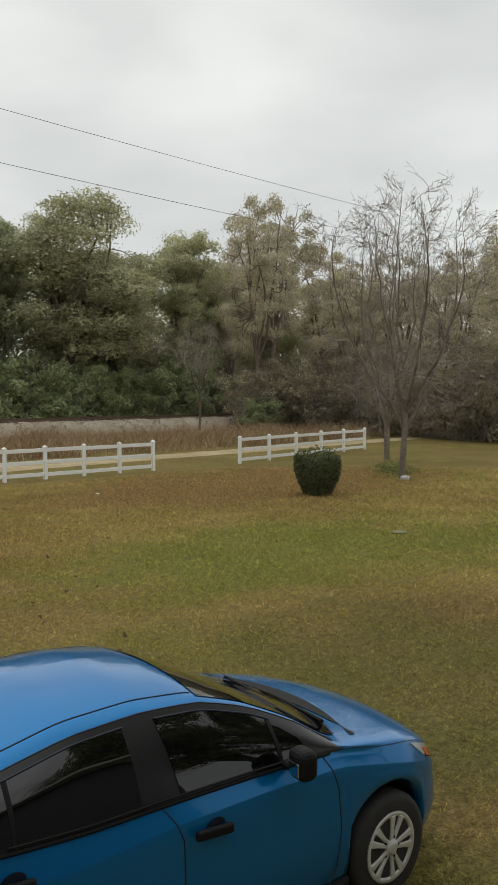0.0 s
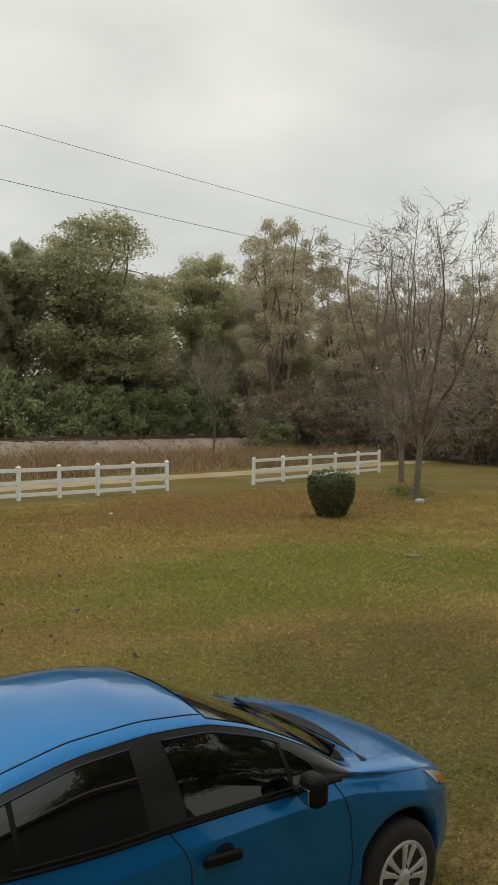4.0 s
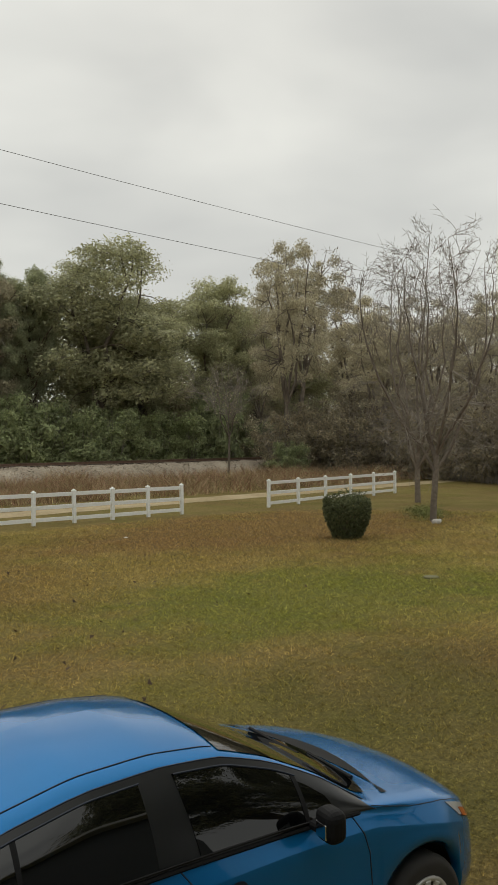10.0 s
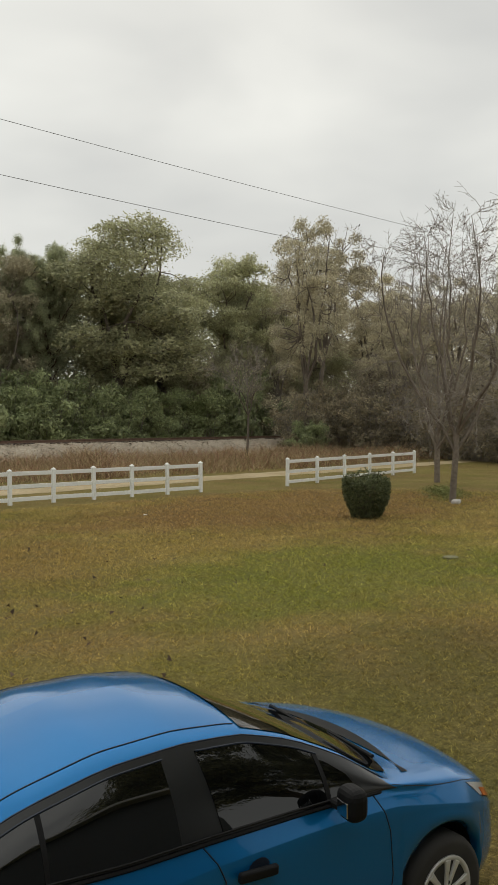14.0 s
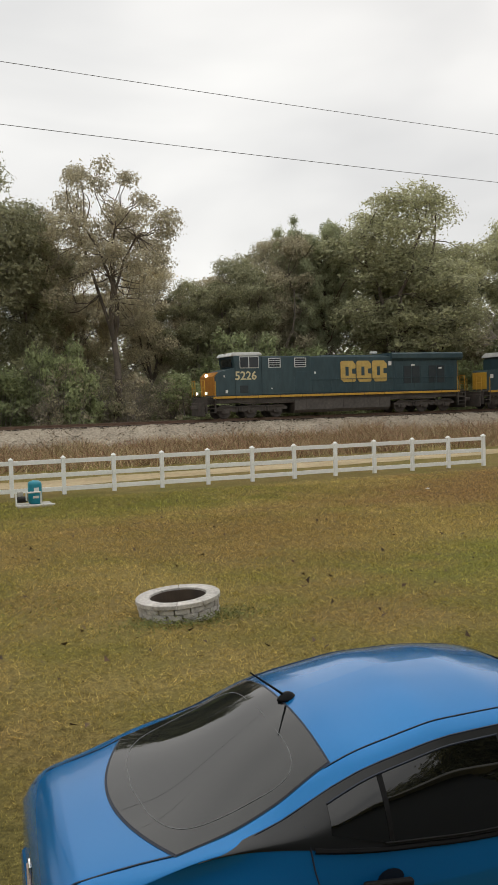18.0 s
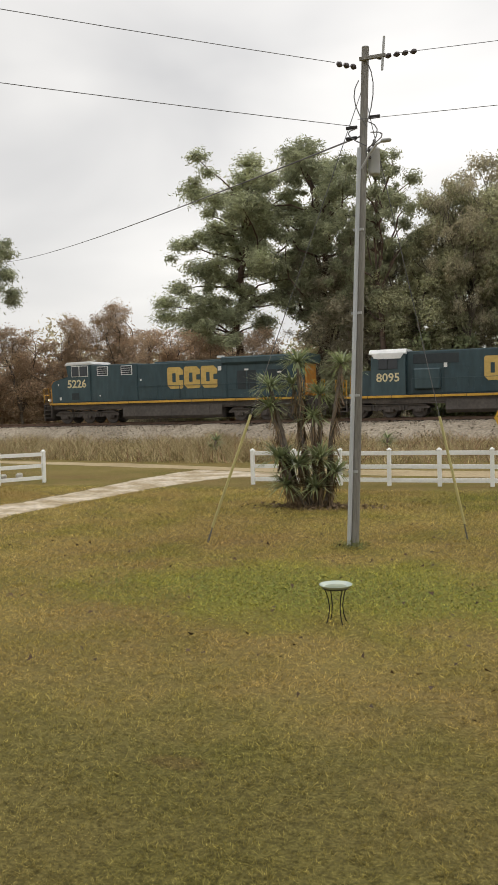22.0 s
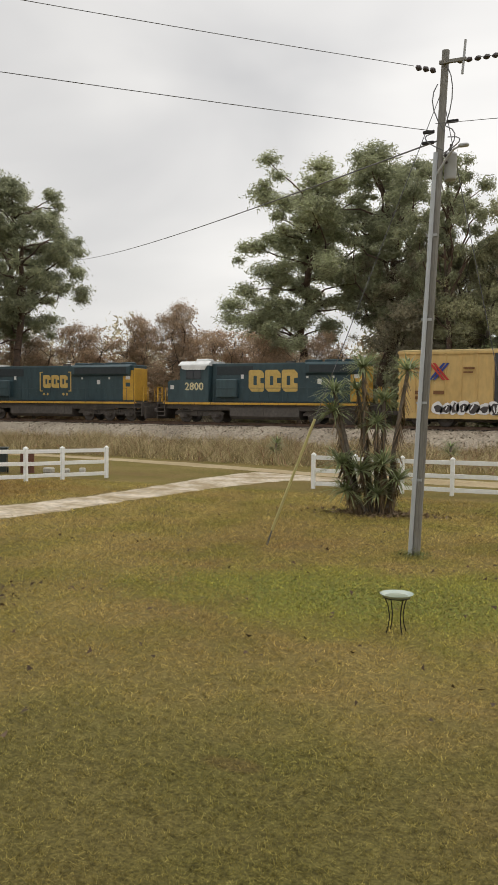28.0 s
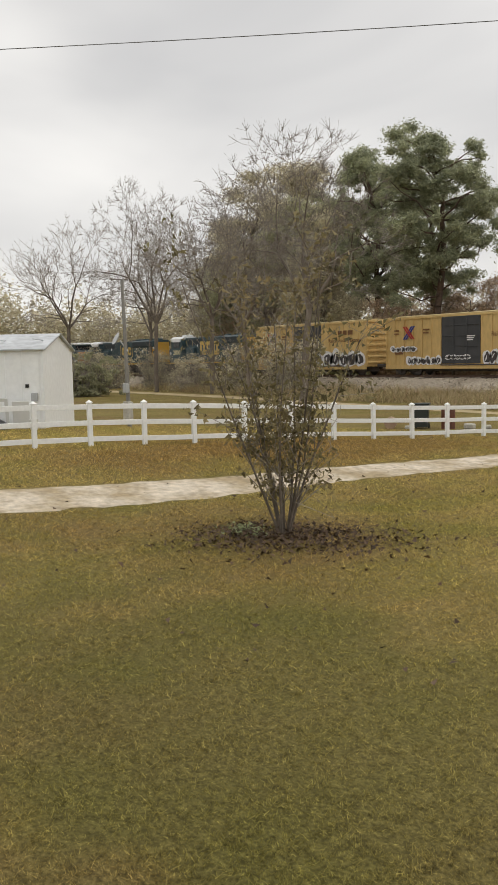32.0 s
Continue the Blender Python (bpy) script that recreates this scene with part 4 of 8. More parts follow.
# ---- grasses ----
def blades(rng, xy, height, width, lean, material, name, label, category, scale=None):
    n = len(xy)
    z = np.array([ground_z(x, y) for x, y in xy]) - 0.004
    a = rng.uniform(0, 2 * np.pi, n)
    size = scale if scale is not None else np.ones(n)
    h = height * rng.uniform(0.5, 1.25, n) * size
    w = width * rng.uniform(0.6, 1.3, n) * 0.5 * size
    base = np.stack([xy[:, 0], xy[:, 1], z], 1)
    side = np.stack([np.cos(a), np.sin(a), np.zeros(n)], 1) * w[:, None]
    tip = base + np.stack([rng.normal(0, lean, n) * h, rng.normal(0, lean, n) * h, h], 1)
    v = np.stack([base - side, base + side, tip], 1).reshape(-1, 3)
    return tagged(new(name, mesh_from(name, v, np.arange(n * 3).reshape(-1, 3), material)), label, category, kind="stuff")


def soft_noise(rng, x, y, cell):
    """Smooth values from 0 to 1 over the plane, in patches of about one cell."""
    table = rng.random((256, 256))
    i, j = np.floor(x / cell).astype(int), np.floor(y / cell).astype(int)
    u, v = x / cell - i, y / cell - j
    u, v = u * u * (3 - 2 * u), v * v * (3 - 2 * v)
    at = lambda a, b: table[a % 256, b % 256]
    return (at(i, j) * (1 - u) + at(i + 1, j) * u) * (1 - v) + (at(i, j + 1) * (1 - u) + at(i + 1, j + 1) * u) * v


def lawn_points(rng, n):
    """Points over the lawn, thicker near the porch, none on the driveway."""
    r = 4.6 + 33.0 * rng.random(n) ** 1.5
    a = np.radians(rng.uniform(13, 166, n))
    x, y = r * np.cos(a), r * np.sin(a)
    dn, df = np.array(drive_near), np.array(drive_far)
    on = (x < np.interp(y, dn[:, 1], dn[:, 0]) + 0.1) & (x > np.interp(y, df[:, 1], df[:, 0]) - 0.1)
    keep = ~on & (y < 27)
    return np.stack([x, y], 1)[keep]


g_rng = np.random.default_rng(8)
turf = lawn_points(g_rng, 1250000)
far_off = np.hypot(turf[:, 0], turf[:, 1])
tufts = soft_noise(g_rng, turf[:, 0], turf[:, 1], 0.07) * 0.7 + soft_noise(g_rng, turf[:, 0], turf[:, 1], 0.3) * 0.3
keep = g_rng.random(len(turf)) < 0.45 + tufts
turf, far_off, tufts = turf[keep], far_off[keep], tufts[keep]
# single blades by the porch, whole tufts further out
blades(g_rng, turf, 0.024, 0.007, 1.15, M_BLADE, "lawn_grass", "short mown grass, part straw and part green", "grass",
       np.clip(far_off / 7.0, 0.85, 3.4) ** 0.8 * np.clip((37.5 - far_off) / 3, 0.05, 1) * np.clip((27.2 - turf[:, 1]) / 1.5, 0.05, 1) * (0.45 + 1.1 * tufts))


def dry_strip():
    rng = np.random.default_rng(9)
    n = 210000
    x = rng.uniform(-85, 80, n)
    y = 36.5 + np.interp(x, [-12, -2, 20, 30], [16.1, 14.8, 14.6, 14.8]) * rng.random(n) ** 0.8
    near = np.interp(x, [p[0] for p in road_far], [p[1] for p in road_far]) + 1.2
    clump = np.array([noise.noise((a * 0.35, b * 0.35, 0)) for a, b in zip(x[::1], y[::1])])
    keep = (y > near) & (rng.random(n) < 0.55 + clump)
    # mown verge in the middle stretch, tall growth at both ends
    tall = np.interp(x, [-85, -30, -12, -2, 14, 24, 80], [0.85, 0.85, 0.8, 0.62, 0.8, 1.05, 1.25])
    xy = np.stack([x, y], 1)[keep]
    t = tall[keep] * (0.75 + 0.6 * clump[keep])
    half = rng.random(len(xy)) < np.interp(xy[:, 0], [-10, 4, 20, 60], [0.12, 0.5, 0.6, 0.55])
    blades(rng, xy[~half], t[~half], 0.036, 0.75, M_DRY, "dry_grass", "tall dry straw-coloured grass below the railway bank", "grass")
    blades(rng, xy[half], t[half] * 1.1, 0.034, 0.8, M_WEED, "weeds", "russet dead weeds among the dry grass", "weeds")


dry_strip()


# ---- the train ----
M_BLUE = mat("faded_navy_paint", (0.02, 0.05, 0.062), (0.042, 0.076, 0.086), rough=0.5, big=0.5, fine=3.5, fine_amt=0.2, stretch=(1, 1, 0.35))
M_YEL = mat("locomotive_yellow", (0.62, 0.36, 0.045), (0.48, 0.27, 0.04), rough=0.55, big=1.2, fine=8, fine_amt=0.12)
M_MARK = mat("faded_tan_marking", (0.60, 0.42, 0.13), (0.52, 0.35, 0.10), rough=0.6, big=1.5, fine=6, fine_amt=0.15)
M_NUMBER = mat("pale_number_paint", (0.70, 0.62, 0.38), rough=0.6)
M_ORANGE = mat("rusty_orange_paint", (0.55, 0.24, 0.035), (0.38, 0.15, 0.03), rough=0.6, big=1.0, fine=7, fine_amt=0.2)
M_CABWHITE = mat("white_cab_roof", (0.82, 0.83, 0.82), (0.66, 0.67, 0.66), rough=0.5, big=2)
M_FRAME = mat("grimy_underframe", (0.11, 0.094, 0.082), (0.055, 0.047, 0.042), rough=0.8, big=1.5, fine=9)
M_TANK = mat("dusty_fuel_tank", (0.105, 0.092, 0.082), (0.075, 0.066, 0.06), rough=0.75, big=0.8, fine=5)
M_WHEEL = mat("worn_wheel_steel", (0.13, 0.115, 0.105), (0.08, 0.07, 0.065), rough=0.55, metal=0.4, big=3)
M_GLASS_DARK = mat("dark_cab_glass", (0.02, 0.025, 0.03), rough=0.08, spec=0.6)
M_GRILLE = mat("dark_radiator_grille", (0.022, 0.03, 0.035), (0.03, 0.04, 0.045), rough=0.7, big=4)
M_CLEARLENS = mat("unlit_lamp_lens", (0.55, 0.55, 0.52), rough=0.15)
M_LIT = mat("lit_lamp_lens", (0.9, 0.88, 0.8), rough=0.3)
M_LIT.node_tree.nodes["Principled BSDF"].inputs["Emission Color"].default_value = (1.0, 0.9, 0.7, 1)
M_LIT.node_tree.nodes["Principled BSDF"].inputs["Emission Strength"].default_value = 6.0
M_WHITE = mat("white_marking", (0.78, 0.78, 0.76), rough=0.6)
M_BOXY = mat("boxcar_yellow", (0.66, 0.465, 0.19), (0.55, 0.37, 0.14), rough=0.65, big=0.4, fine=4, fine_amt=0.12, stretch=(1, 1, 0.4))
M_BOXROOF = mat("boxcar_roof", (0.60, 0.46, 0.22), (0.5, 0.36, 0.16), rough=0.6, big=1)
M_DOORBLACK = mat("black_plug_door", (0.035, 0.037, 0.04), (0.055, 0.055, 0.058), rough=0.55, big=1.2)
M_BROWNINK = mat("brown_lettering", (0.20, 0.085, 0.025), rough=0.6)
M_SPRAYW = mat("white_spray_paint", (0.82, 0.81, 0.8), (0.66, 0.66, 0.68), rough=0.55, big=2)
M_SPRAYB = mat("black_spray_paint", (0.035, 0.03, 0.03), (0.07, 0.06, 0.06), rough=0.55, big=2)
M_RED = mat("red_marking", (0.5, 0.04, 0.03), rough=0.6)
M_BLUEMARK = mat("blue_marking", (0.02, 0.05, 0.28), rough=0.6)
SIDE = -1.5   # the near flank of a hood, seen from the yard


def text_mesh(words, size, material, extrude=0.004, bold=0.0):
    cu = bpy.data.curves.new("lettering", "FONT")
    cu.body, cu.size, cu.extrude, cu.offset = words, size, extrude, bold
    cu.align_x, cu.align_y = "CENTER", "CENTER"
    cu.resolution_u = 2
    ob = bpy.data.objects.new("lettering", cu)
    scene.collection.objects.link(ob)
    me = bpy.data.meshes.new_from_object(ob)
    bpy.data.objects.remove(ob)
    me.materials.append(material)
    return me


def lettering(name, words, size, material, parent, x, y, z, bold=0.0, stretch=1.0):
    ob = new(name, text_mesh(words, size, material, bold=bold))
    ob.parent = parent
    ob.matrix_basis = pose(x, y, z, 90, 0, 0) @ Matrix.Diagonal((stretch, 1, 1, 1))
    return ob


def plate(outline, y, t=0.012):
    """A flat marking in the near flank: points (x, z)."""
    return prism(outline, "y", y - t, y)


def truck(parent, x, axles, spread):
    """A bogie: side frames with sagging equaliser bars, axle boxes, springs and wheels."""
    ob = new("truck")
    ob.parent = parent
    ob.location = (x, 0, 0)
    half = spread * (axles - 1) / 2
    for side in (-1, 1):
        bm = bmesh.new()
        o = [(-half - 0.75, 0.72), (-half - 0.3, 0.98)]
        for i in range(axles):
            c = -half + spread * i
            o += [(c - 0.28, 0.98), (c + 0.28, 0.98)]
            if i < axles - 1:
                o += [(c + 0.5, 0.82), (c + spread - 0.5, 0.82)]
        o += [(half + 0.3, 0.98), (half + 0.75, 0.72), (half + 0.7, 0.6)]
        for i in range(axles - 1, -1, -1):
            c = -half + spread * i
            o += [(c + 0.34, 0.62), (c + 0.3, 0.42), (c - 0.3, 0.42), (c - 0.34, 0.62)]
            if i:
                o += [(c - 0.55, 0.5), (c - spread + 0.55, 0.5)]
        o += [(-half - 0.7, 0.6)]
        prism(o, "y", side * 1.12 - 0.06, side * 1.12 + 0.06, bm)
        for i in range(axles):
            c = -half + spread * i
            box(0.36, 0.14, 0.34, c, side * 1.2, 0.53, 0.04, bm)
            rod((c, side * 1.26, 0.53), (c, side * 1.31, 0.53), 0.12, sides=10, bm=bm)
            if i < axles - 1:
                for dx in (-0.2, 0.0, 0.2):
                    rod((c + spread / 2 + dx, side * 1.2, 0.52), (c + spread / 2 + dx, side * 1.2, 0.86), 0.075, sides=8, bm=bm)
        rod((-half - 0.5, side * 1.24, 0.86), (half + 0.5, side * 1.24, 0.86), 0.035, bm=bm)
        part("side_frame", bm, M_FRAME, ob)
    for i in range(axles):
        c = -half + spread * i
        for side in (-1, 1):
            bm = lathe([(0.1, 0), (0.2, 0.02), (0.42, 0.0), (0.5, 0.03), (0.51, 0.13), (0.2, 0.13)], 20, m=pose(c, side * 0.78 - 0.06, 0.505, -90))
            part("wheel", bm, M_WHEEL, ob)
    return ob


def ladder(parent, x, side=-1):
    """Corner steps of a locomotive with their stringers."""
    ob = new("step_well")
    ob.parent = parent
    for dx in (-0.32, 0.32):
        part("stringer", box(0.05, 0.35, 1.05, x + dx, side * 1.4, 0.98, 0.01), M_FRAME, ob)
    for k in range(4):
        part("step", box(0.6, 0.32, 0.05, x, side * 1.4, 0.5 + 0.29 * k, 0.008), M_FRAME, ob)


def handrails(parent, x0, x1, z, gaps=1.75):
    """Stanchions and a long rail along the walkway."""
    ob = new("handrail")
    ob.parent = parent
    n = max(2, int(abs(x1 - x0) / gaps))
    for i in range(n + 1):
        x = x0 + (x1 - x0) * i / n
        part("stanchion", rod((x, -1.5, z), (x, -1.5, z + 1.02), 0.018, sides=6), M_BLUE, ob)
    part("rail_bar", rod((x0, -1.5, z + 1.02), (x1, -1.5, z + 1.02), 0.018, sides=6), M_BLUE, ob)


def end_rails(parent, x, deck, facing):
    """Yellow grab rails and a drawbar at one end of the frame."""
    ob = new("end_rail", None)
    ob.parent = parent
    for y in (-1.4, -0.75, 0.75, 1.4):
        part("post", rod((x, y, deck), (x, y, deck + 1.1), 0.03, sides=6), M_YEL, ob)
    for z in (1.1, 0.6):
        for s in (-1, 1):
            part("bar", rod((x, s * 0.75, deck + z), (x, s * 1.4, deck + z), 0.025, sides=6), M_YEL, ob)
    for s in (-1, 1):
        part("side_grab", rod((x - facing * 0.75, s * 1.48, deck), (x - facing * 0.75, s * 1.48, deck + 1.05), 0.03, sides=6), M_YEL, ob)
    part("pilot", box(0.12, 2.7, 0.95, x + facing * 0.05, 0, 0.72, 0.03), M_FRAME, ob)
    part("coupler", box(0.55, 0.28, 0.3, x + facing * 0.35, 0, 0.86, 0.05), M_FRAME, ob)


def brand_blocks(parent, x, z, w, h, y, material, brackets=False):
    """The railway's mark as three plain yellow blocks."""
    ob = new("emblem")
    ob.parent = parent
    g = w / 3.0
    for i in range(3):
        a = x - w / 2 + g * i + 0.03
        b = a + g - 0.08
        c = 0.16 * h
        o = [(a + c, z - h / 2), (b - c * 0.4, z - h / 2), (b, z - h / 2 + c * 0.4), (b, z - h * 0.12), (b - g * 0.22, z - h * 0.12 + 0.02), (b - g * 0.22, z + h * 0.12), (b, z + h * 0.14), (b, z + h / 2 - c), (b - c, z + h / 2), (a + c * 0.4, z + h / 2), (a, z + h / 2 - c * 0.4), (a, z - h / 2 + c)]
        part("emblem_block", plate(o, y), material, ob)
        part("emblem_slot", plate([(a + g * 0.3, z - h * 0.2), (a + g * 0.5, z - h * 0.2), (a + g * 0.5, z + h * 0.22), (a + g * 0.3, z + h * 0.22)], y - 0.014, 0.004), M_BLUE, ob)
    if brackets:
        for s in (-1, 1):
            bx = x + s * (w / 2 + 0.3)
            o = [(bx, z - h * 0.75), (bx, z + h * 0.75), (bx - s * 0.28, z + h * 0.75), (bx - s * 0.28, z + h * 0.68), (bx - s * 0.1, z + h * 0.68), (bx - s * 0.1, z - h * 0.68), (bx - s * 0.28, z - h * 0.68), (bx - s * 0.28, z - h * 0.75)]
            part("bracket", plate(o, y), material, ob)
            for k in (0, 1):
                cx = x + s * (w / 2 - 0.12 - 0.34 * k)
                part("dot", plate([(cx + 0.11 * math.cos(q), z - h * 0.95 + 0.11 * math.sin(q)) for q in (i * math.pi / 5 for i in range(10))], y), material, ob)


def loco_base(name, label, length, axles, deck, tank, truck_x, spread):
    """Frame, sill stripe, tank, bogies, steps and end rails; x runs from the leading end at 0."""
    ob = thing(name, Matrix(), label, "locomotive", group="locomotives of the train")
    part("frame", box(length - 1.0, 2.7, 0.42, length / 2, 0, deck - 0.3, 0.03), M_FRAME, ob)
    part("walkway", box(length - 1.0, 3.05, 0.07, length / 2, 0, deck - 0.035, 0.01), M_FRAME, ob)
    n = 12
    for i in range(n):
        a = 0.9 + (length - 1.8) * i / n
        part("sill_stripe", box((length - 1.8) / n - 0.04, 0.03, 0.15, a + (length - 1.8) / n / 2, -1.54, deck - 0.1, 0.004), M_YEL, ob)
    (a, b), (z0, z1) = tank
    o = [(-1.42, z0 + 0.22), (-1.42, z1), (1.42, z1), (1.42, z0 + 0.22), (1.1, z0), (-1.1, z0)]
    part("fuel_tank", prism(o, "x", a, b), M_TANK, ob)
    for s in (-1, 1):
        for f in (0.12, 0.5, 0.88):
            part("tank_strap", box(0.06, 0.02, z1 - z0 - 0.3, a + (b - a) * f, s * 1.43, (z0 + z1) / 2 + 0.12), M_FRAME, ob)
    for x in truck_x:
        truck(ob, x, axles, spread)
    for x in (0.75, length - 0.75):
        for s in (-1, 1):
            ladder(ob, x, s)
    end_rails(ob, 0.35, deck, -1)
    end_rails(ob, length - 0.35, deck, 1)
    # brake and air lines under the frame
    part("air_pipe", rod((3, -1.3, deck - 0.55), (length - 3, -1.3, deck - 0.55), 0.05, sides=6), M_FRAME, ob)
    return ob


def panel_lines(ob, x0, x1, z0, z1, y, step):
    """Access doors along a hood, each a thin raised plate."""
    n = max(1, int((x1 - x0) / step))
    for i in range(n):
        a = x0 + (x1 - x0) * i / n
        part("hood_door", box((x1 - x0) / n - 0.05, 0.02, z1 - z0, a + (x1 - x0) / n / 2, y, (z0 + z1) / 2, 0.004), M_BLUE, ob)


def small_marks(ob, marks, y):
    for x, z, w, h in marks:
        part("placard", plate([(x - w / 2, z - h / 2), (x + w / 2, z - h / 2), (x + w / 2, z + h / 2), (x - w / 2, z + h / 2)], y), M_WHITE, ob)


def wide_cab(ob, deck, number, x0, mirrored=1, length=22.0, white=True):
    """A wide nose and a full-width cab; mirrored -1 puts them at the far end."""
    X = (lambda v: v) if mirrored == 1 else (lambda v: length - v)

    def slab(nm, pts, half, material, bevel=0.0, parent=ob, label=""):
        bm = prism([(X(a), b) for a, b in pts], "y", -half, half)
        bmesh.ops.bevel(bm, geom=bm.edges[:], offset=0.05, segments=2, affect="EDGES") if bevel else None
        return part(nm, bm, material, parent, label)

    slab("nose", [(1.12, deck), (1.05, deck + 1.35), (1.3, deck + 1.62), (2.6, deck + 1.95), (2.6, deck)], 1.5, M_BLUE, 1)
    slab("nose_front", [(1.02, deck + 0.05), (0.98, deck + 1.35), (1.28, deck + 1.66), (1.34, deck + 1.6), (1.16, deck + 1.32), (1.16, deck + 0.05)], 1.44, M_ORANGE, 0, label="orange nose front")
    cab = slab("cab", [(2.5, deck), (2.55, deck + 1.93), (2.42, deck + 2.75), (4.55, deck + 2.75), (4.55, deck)], 1.53, M_BLUE, 1)
    slab("cab_roof", [(2.25, deck + 2.74), (2.45, deck + 3.0), (4.5, deck + 3.02), (4.68, deck + 2.78)], 1.5, M_CABWHITE if white else M_BLUE, 1, label="white cab roof")
    for a, b in ((2.95, 3.55), (3.62, 4.3)):
        part("window_frame", box(b - a + 0.08, 0.03, 0.82, X((a + b) / 2), -1.535, deck + 2.3, 0.008), M_WHITE, cab)
        part("pane", box(b - a, 0.03, 0.72, X((a + b) / 2), -1.548, deck + 2.3), M_GLASS_DARK, cab)
    part("windshield", box(0.05, 2.2, 0.6, X(2.47), 0, deck + 2.32, m=Matrix()), M_GLASS_DARK, cab)
    lettering("number", number, 0.82, M_NUMBER, ob, X(3.35), -1.54, deck + 1.35, bold=0.018)
    part("vent_box", box(0.62, 0.04, 0.5, X(3.2), -1.54, deck + 0.45, 0.01), M_GRILLE, ob)
    part("headlight", box(0.06, 0.5, 0.2, X(2.4), 0, deck + 2.88, 0.02), M_CABWHITE, ob)
    for s in (-1, 1):
        lamp = part("ditch_light", box(0.14, 0.22, 0.22, X(0.62), s * 1.0, deck + 0.2, 0.04), M_CABWHITE, ob)
        part("lens", lathe([(0.09, 0.0), (0.09, 0.02), (0.05, 0.035)], 12, m=pose(X(0.55), s * 1.0, deck + 0.2, 0, -90 * mirrored)), M_LIT if mirrored == 1 and white else M_CLEARLENS, lamp)
        part("nose_lamp", lathe([(0.1, 0.0), (0.1, 0.02), (0.05, 0.035)], 12, m=pose(X(0.97), s * 0.14, deck + 1.45, 0, -90 * mirrored)), M_LIT if mirrored == 1 and white else M_CLEARLENS, ob)


def ge_loco(number, mirrored, label, brackets, white=True, vents=True):
    L, deck = 22.0, 1.62
    ob = loco_base("locomotive", label, L, 3, deck, ((7.1, 14.95), (0.28, 1.22)), (3.9, 18.1), 1.98)
    X = (lambda v: v) if mirrored == 1 else (lambda v: L - v)
    wide_cab(ob, deck, number, 0, mirrored, L, white)

    def block(nm, a, b, half, z0, z1, material=M_BLUE, bevel=0.06):
        return part(nm, box(abs(b - a), half * 2, z1 - z0, X((a + b) / 2), 0, (z0 + z1) / 2, bevel, segments=2), material, ob)

    block("equipment_hood", 4.55, 8.4, 1.5, deck, deck + 2.72)
    hood = block("engine_hood", 8.35, 15.4, 1.42, deck, deck + 2.66)
    block("exhaust_deck", 9.5, 15.0, 0.9, deck + 2.6, deck + 2.78)
    block("radiator_hood", 15.0, 21.0, 1.38, deck, deck + 2.35)
    o = [(-1.42, deck + 2.3), (-1.62, deck + 2.48), (-1.62, deck + 2.8), (-1.4, deck + 2.9), (1.4, deck + 2.9), (1.62, deck + 2.8), (1.62, deck + 2.48), (1.42, deck + 2.3)]
    part("radiator_wing", prism(o, "x", min(X(15.05), X(21.35)), max(X(15.05), X(21.35))), M_BLUE, ob)
    part("hood_end", box(0.1, 2.5, 2.2, X(21.06), 0, deck + 1.15, 0.03), M_ORANGE, ob, "orange end door panel")
    part("end_stripe", box(0.28, 2.72, 2.25, X(20.85), 0, deck + 1.14, 0.01), M_ORANGE, ob)
    for a in (5.55, 7.55) if vents else (6.0, 7.0, 7.9):
        part("vent_frame", box(0.92, 0.03, 0.68, X(a), -1.51, deck + 2.25, 0.006), M_CABWHITE if vents else M_GRILLE, ob)
        part("vent_grille", box(0.82, 0.03, 0.58, X(a), -1.522, deck + 2.25), M_GRILLE, ob)
        for k in (-1, 0, 1):
            part("vent_bar", box(0.82, 0.03, 0.03, X(a), -1.535, deck + 2.25 + 0.15 * k), M_CABWHITE if vents else M_GRILLE, ob)
    panel_lines(ob, min(X(4.7), X(8.3)), max(X(4.7), X(8.3)), deck + 0.2, deck + 1.6, -1.505, 1.2)
    panel_lines(ob, min(X(8.5), X(15.0)), max(X(8.5), X(15.0)), deck + 0.15, deck + 0.62, -1.425, 0.9)
    for i in range(7):
        part("radiator_door", box(0.66, 0.03, 1.3, X(15.75 + 0.74 * i), -1.39, deck + 1.25, 0.01), M_GRILLE if i in (1, 2, 4, 5) else M_BLUE, ob)
    brand_blocks(ob, X(12.75), deck + 1.55, 3.95 if not brackets else 2.5, 1.55 if not brackets else 1.15, -1.445, M_MARK, brackets)
    handrails(ob, min(X(4.7), X(20.6)), max(X(4.7), X(20.6)), deck)
    small_marks(ob, [(X(1.75), deck + 1.35, 0.1, 0.14), (X(14.9), deck + 2.1, 0.26, 0.3), (X(8.7), deck + 1.5, 0.13, 0.16), (X(1.9), deck + 0.3, 0.16, 0.22), (X(5.3), deck + 0.45, 0.1, 0.1), (X(16.9), deck + 1.95, 0.3, 0.12), (X(19.3), deck + 1.7, 0.28, 0.12)], -1.53)
    part("horn", box(0.5, 0.3, 0.16, X(14.4), 0, deck + 2.98, 0.02), M_CABWHITE, ob)
    if mirrored == -1:
        part("number_plate", box(0.9, 0.02, 0.26, X(1.9), -1.52, deck + 0.42), M_WHITE, ob)
        for x in (10.4, 12.7):
            part("air_reservoir", rod((x - 0.95, -1.36, 0.98), (x + 0.95, -1.36, 0.98), 0.27, sides=14), M_TANK, ob)
    return ob


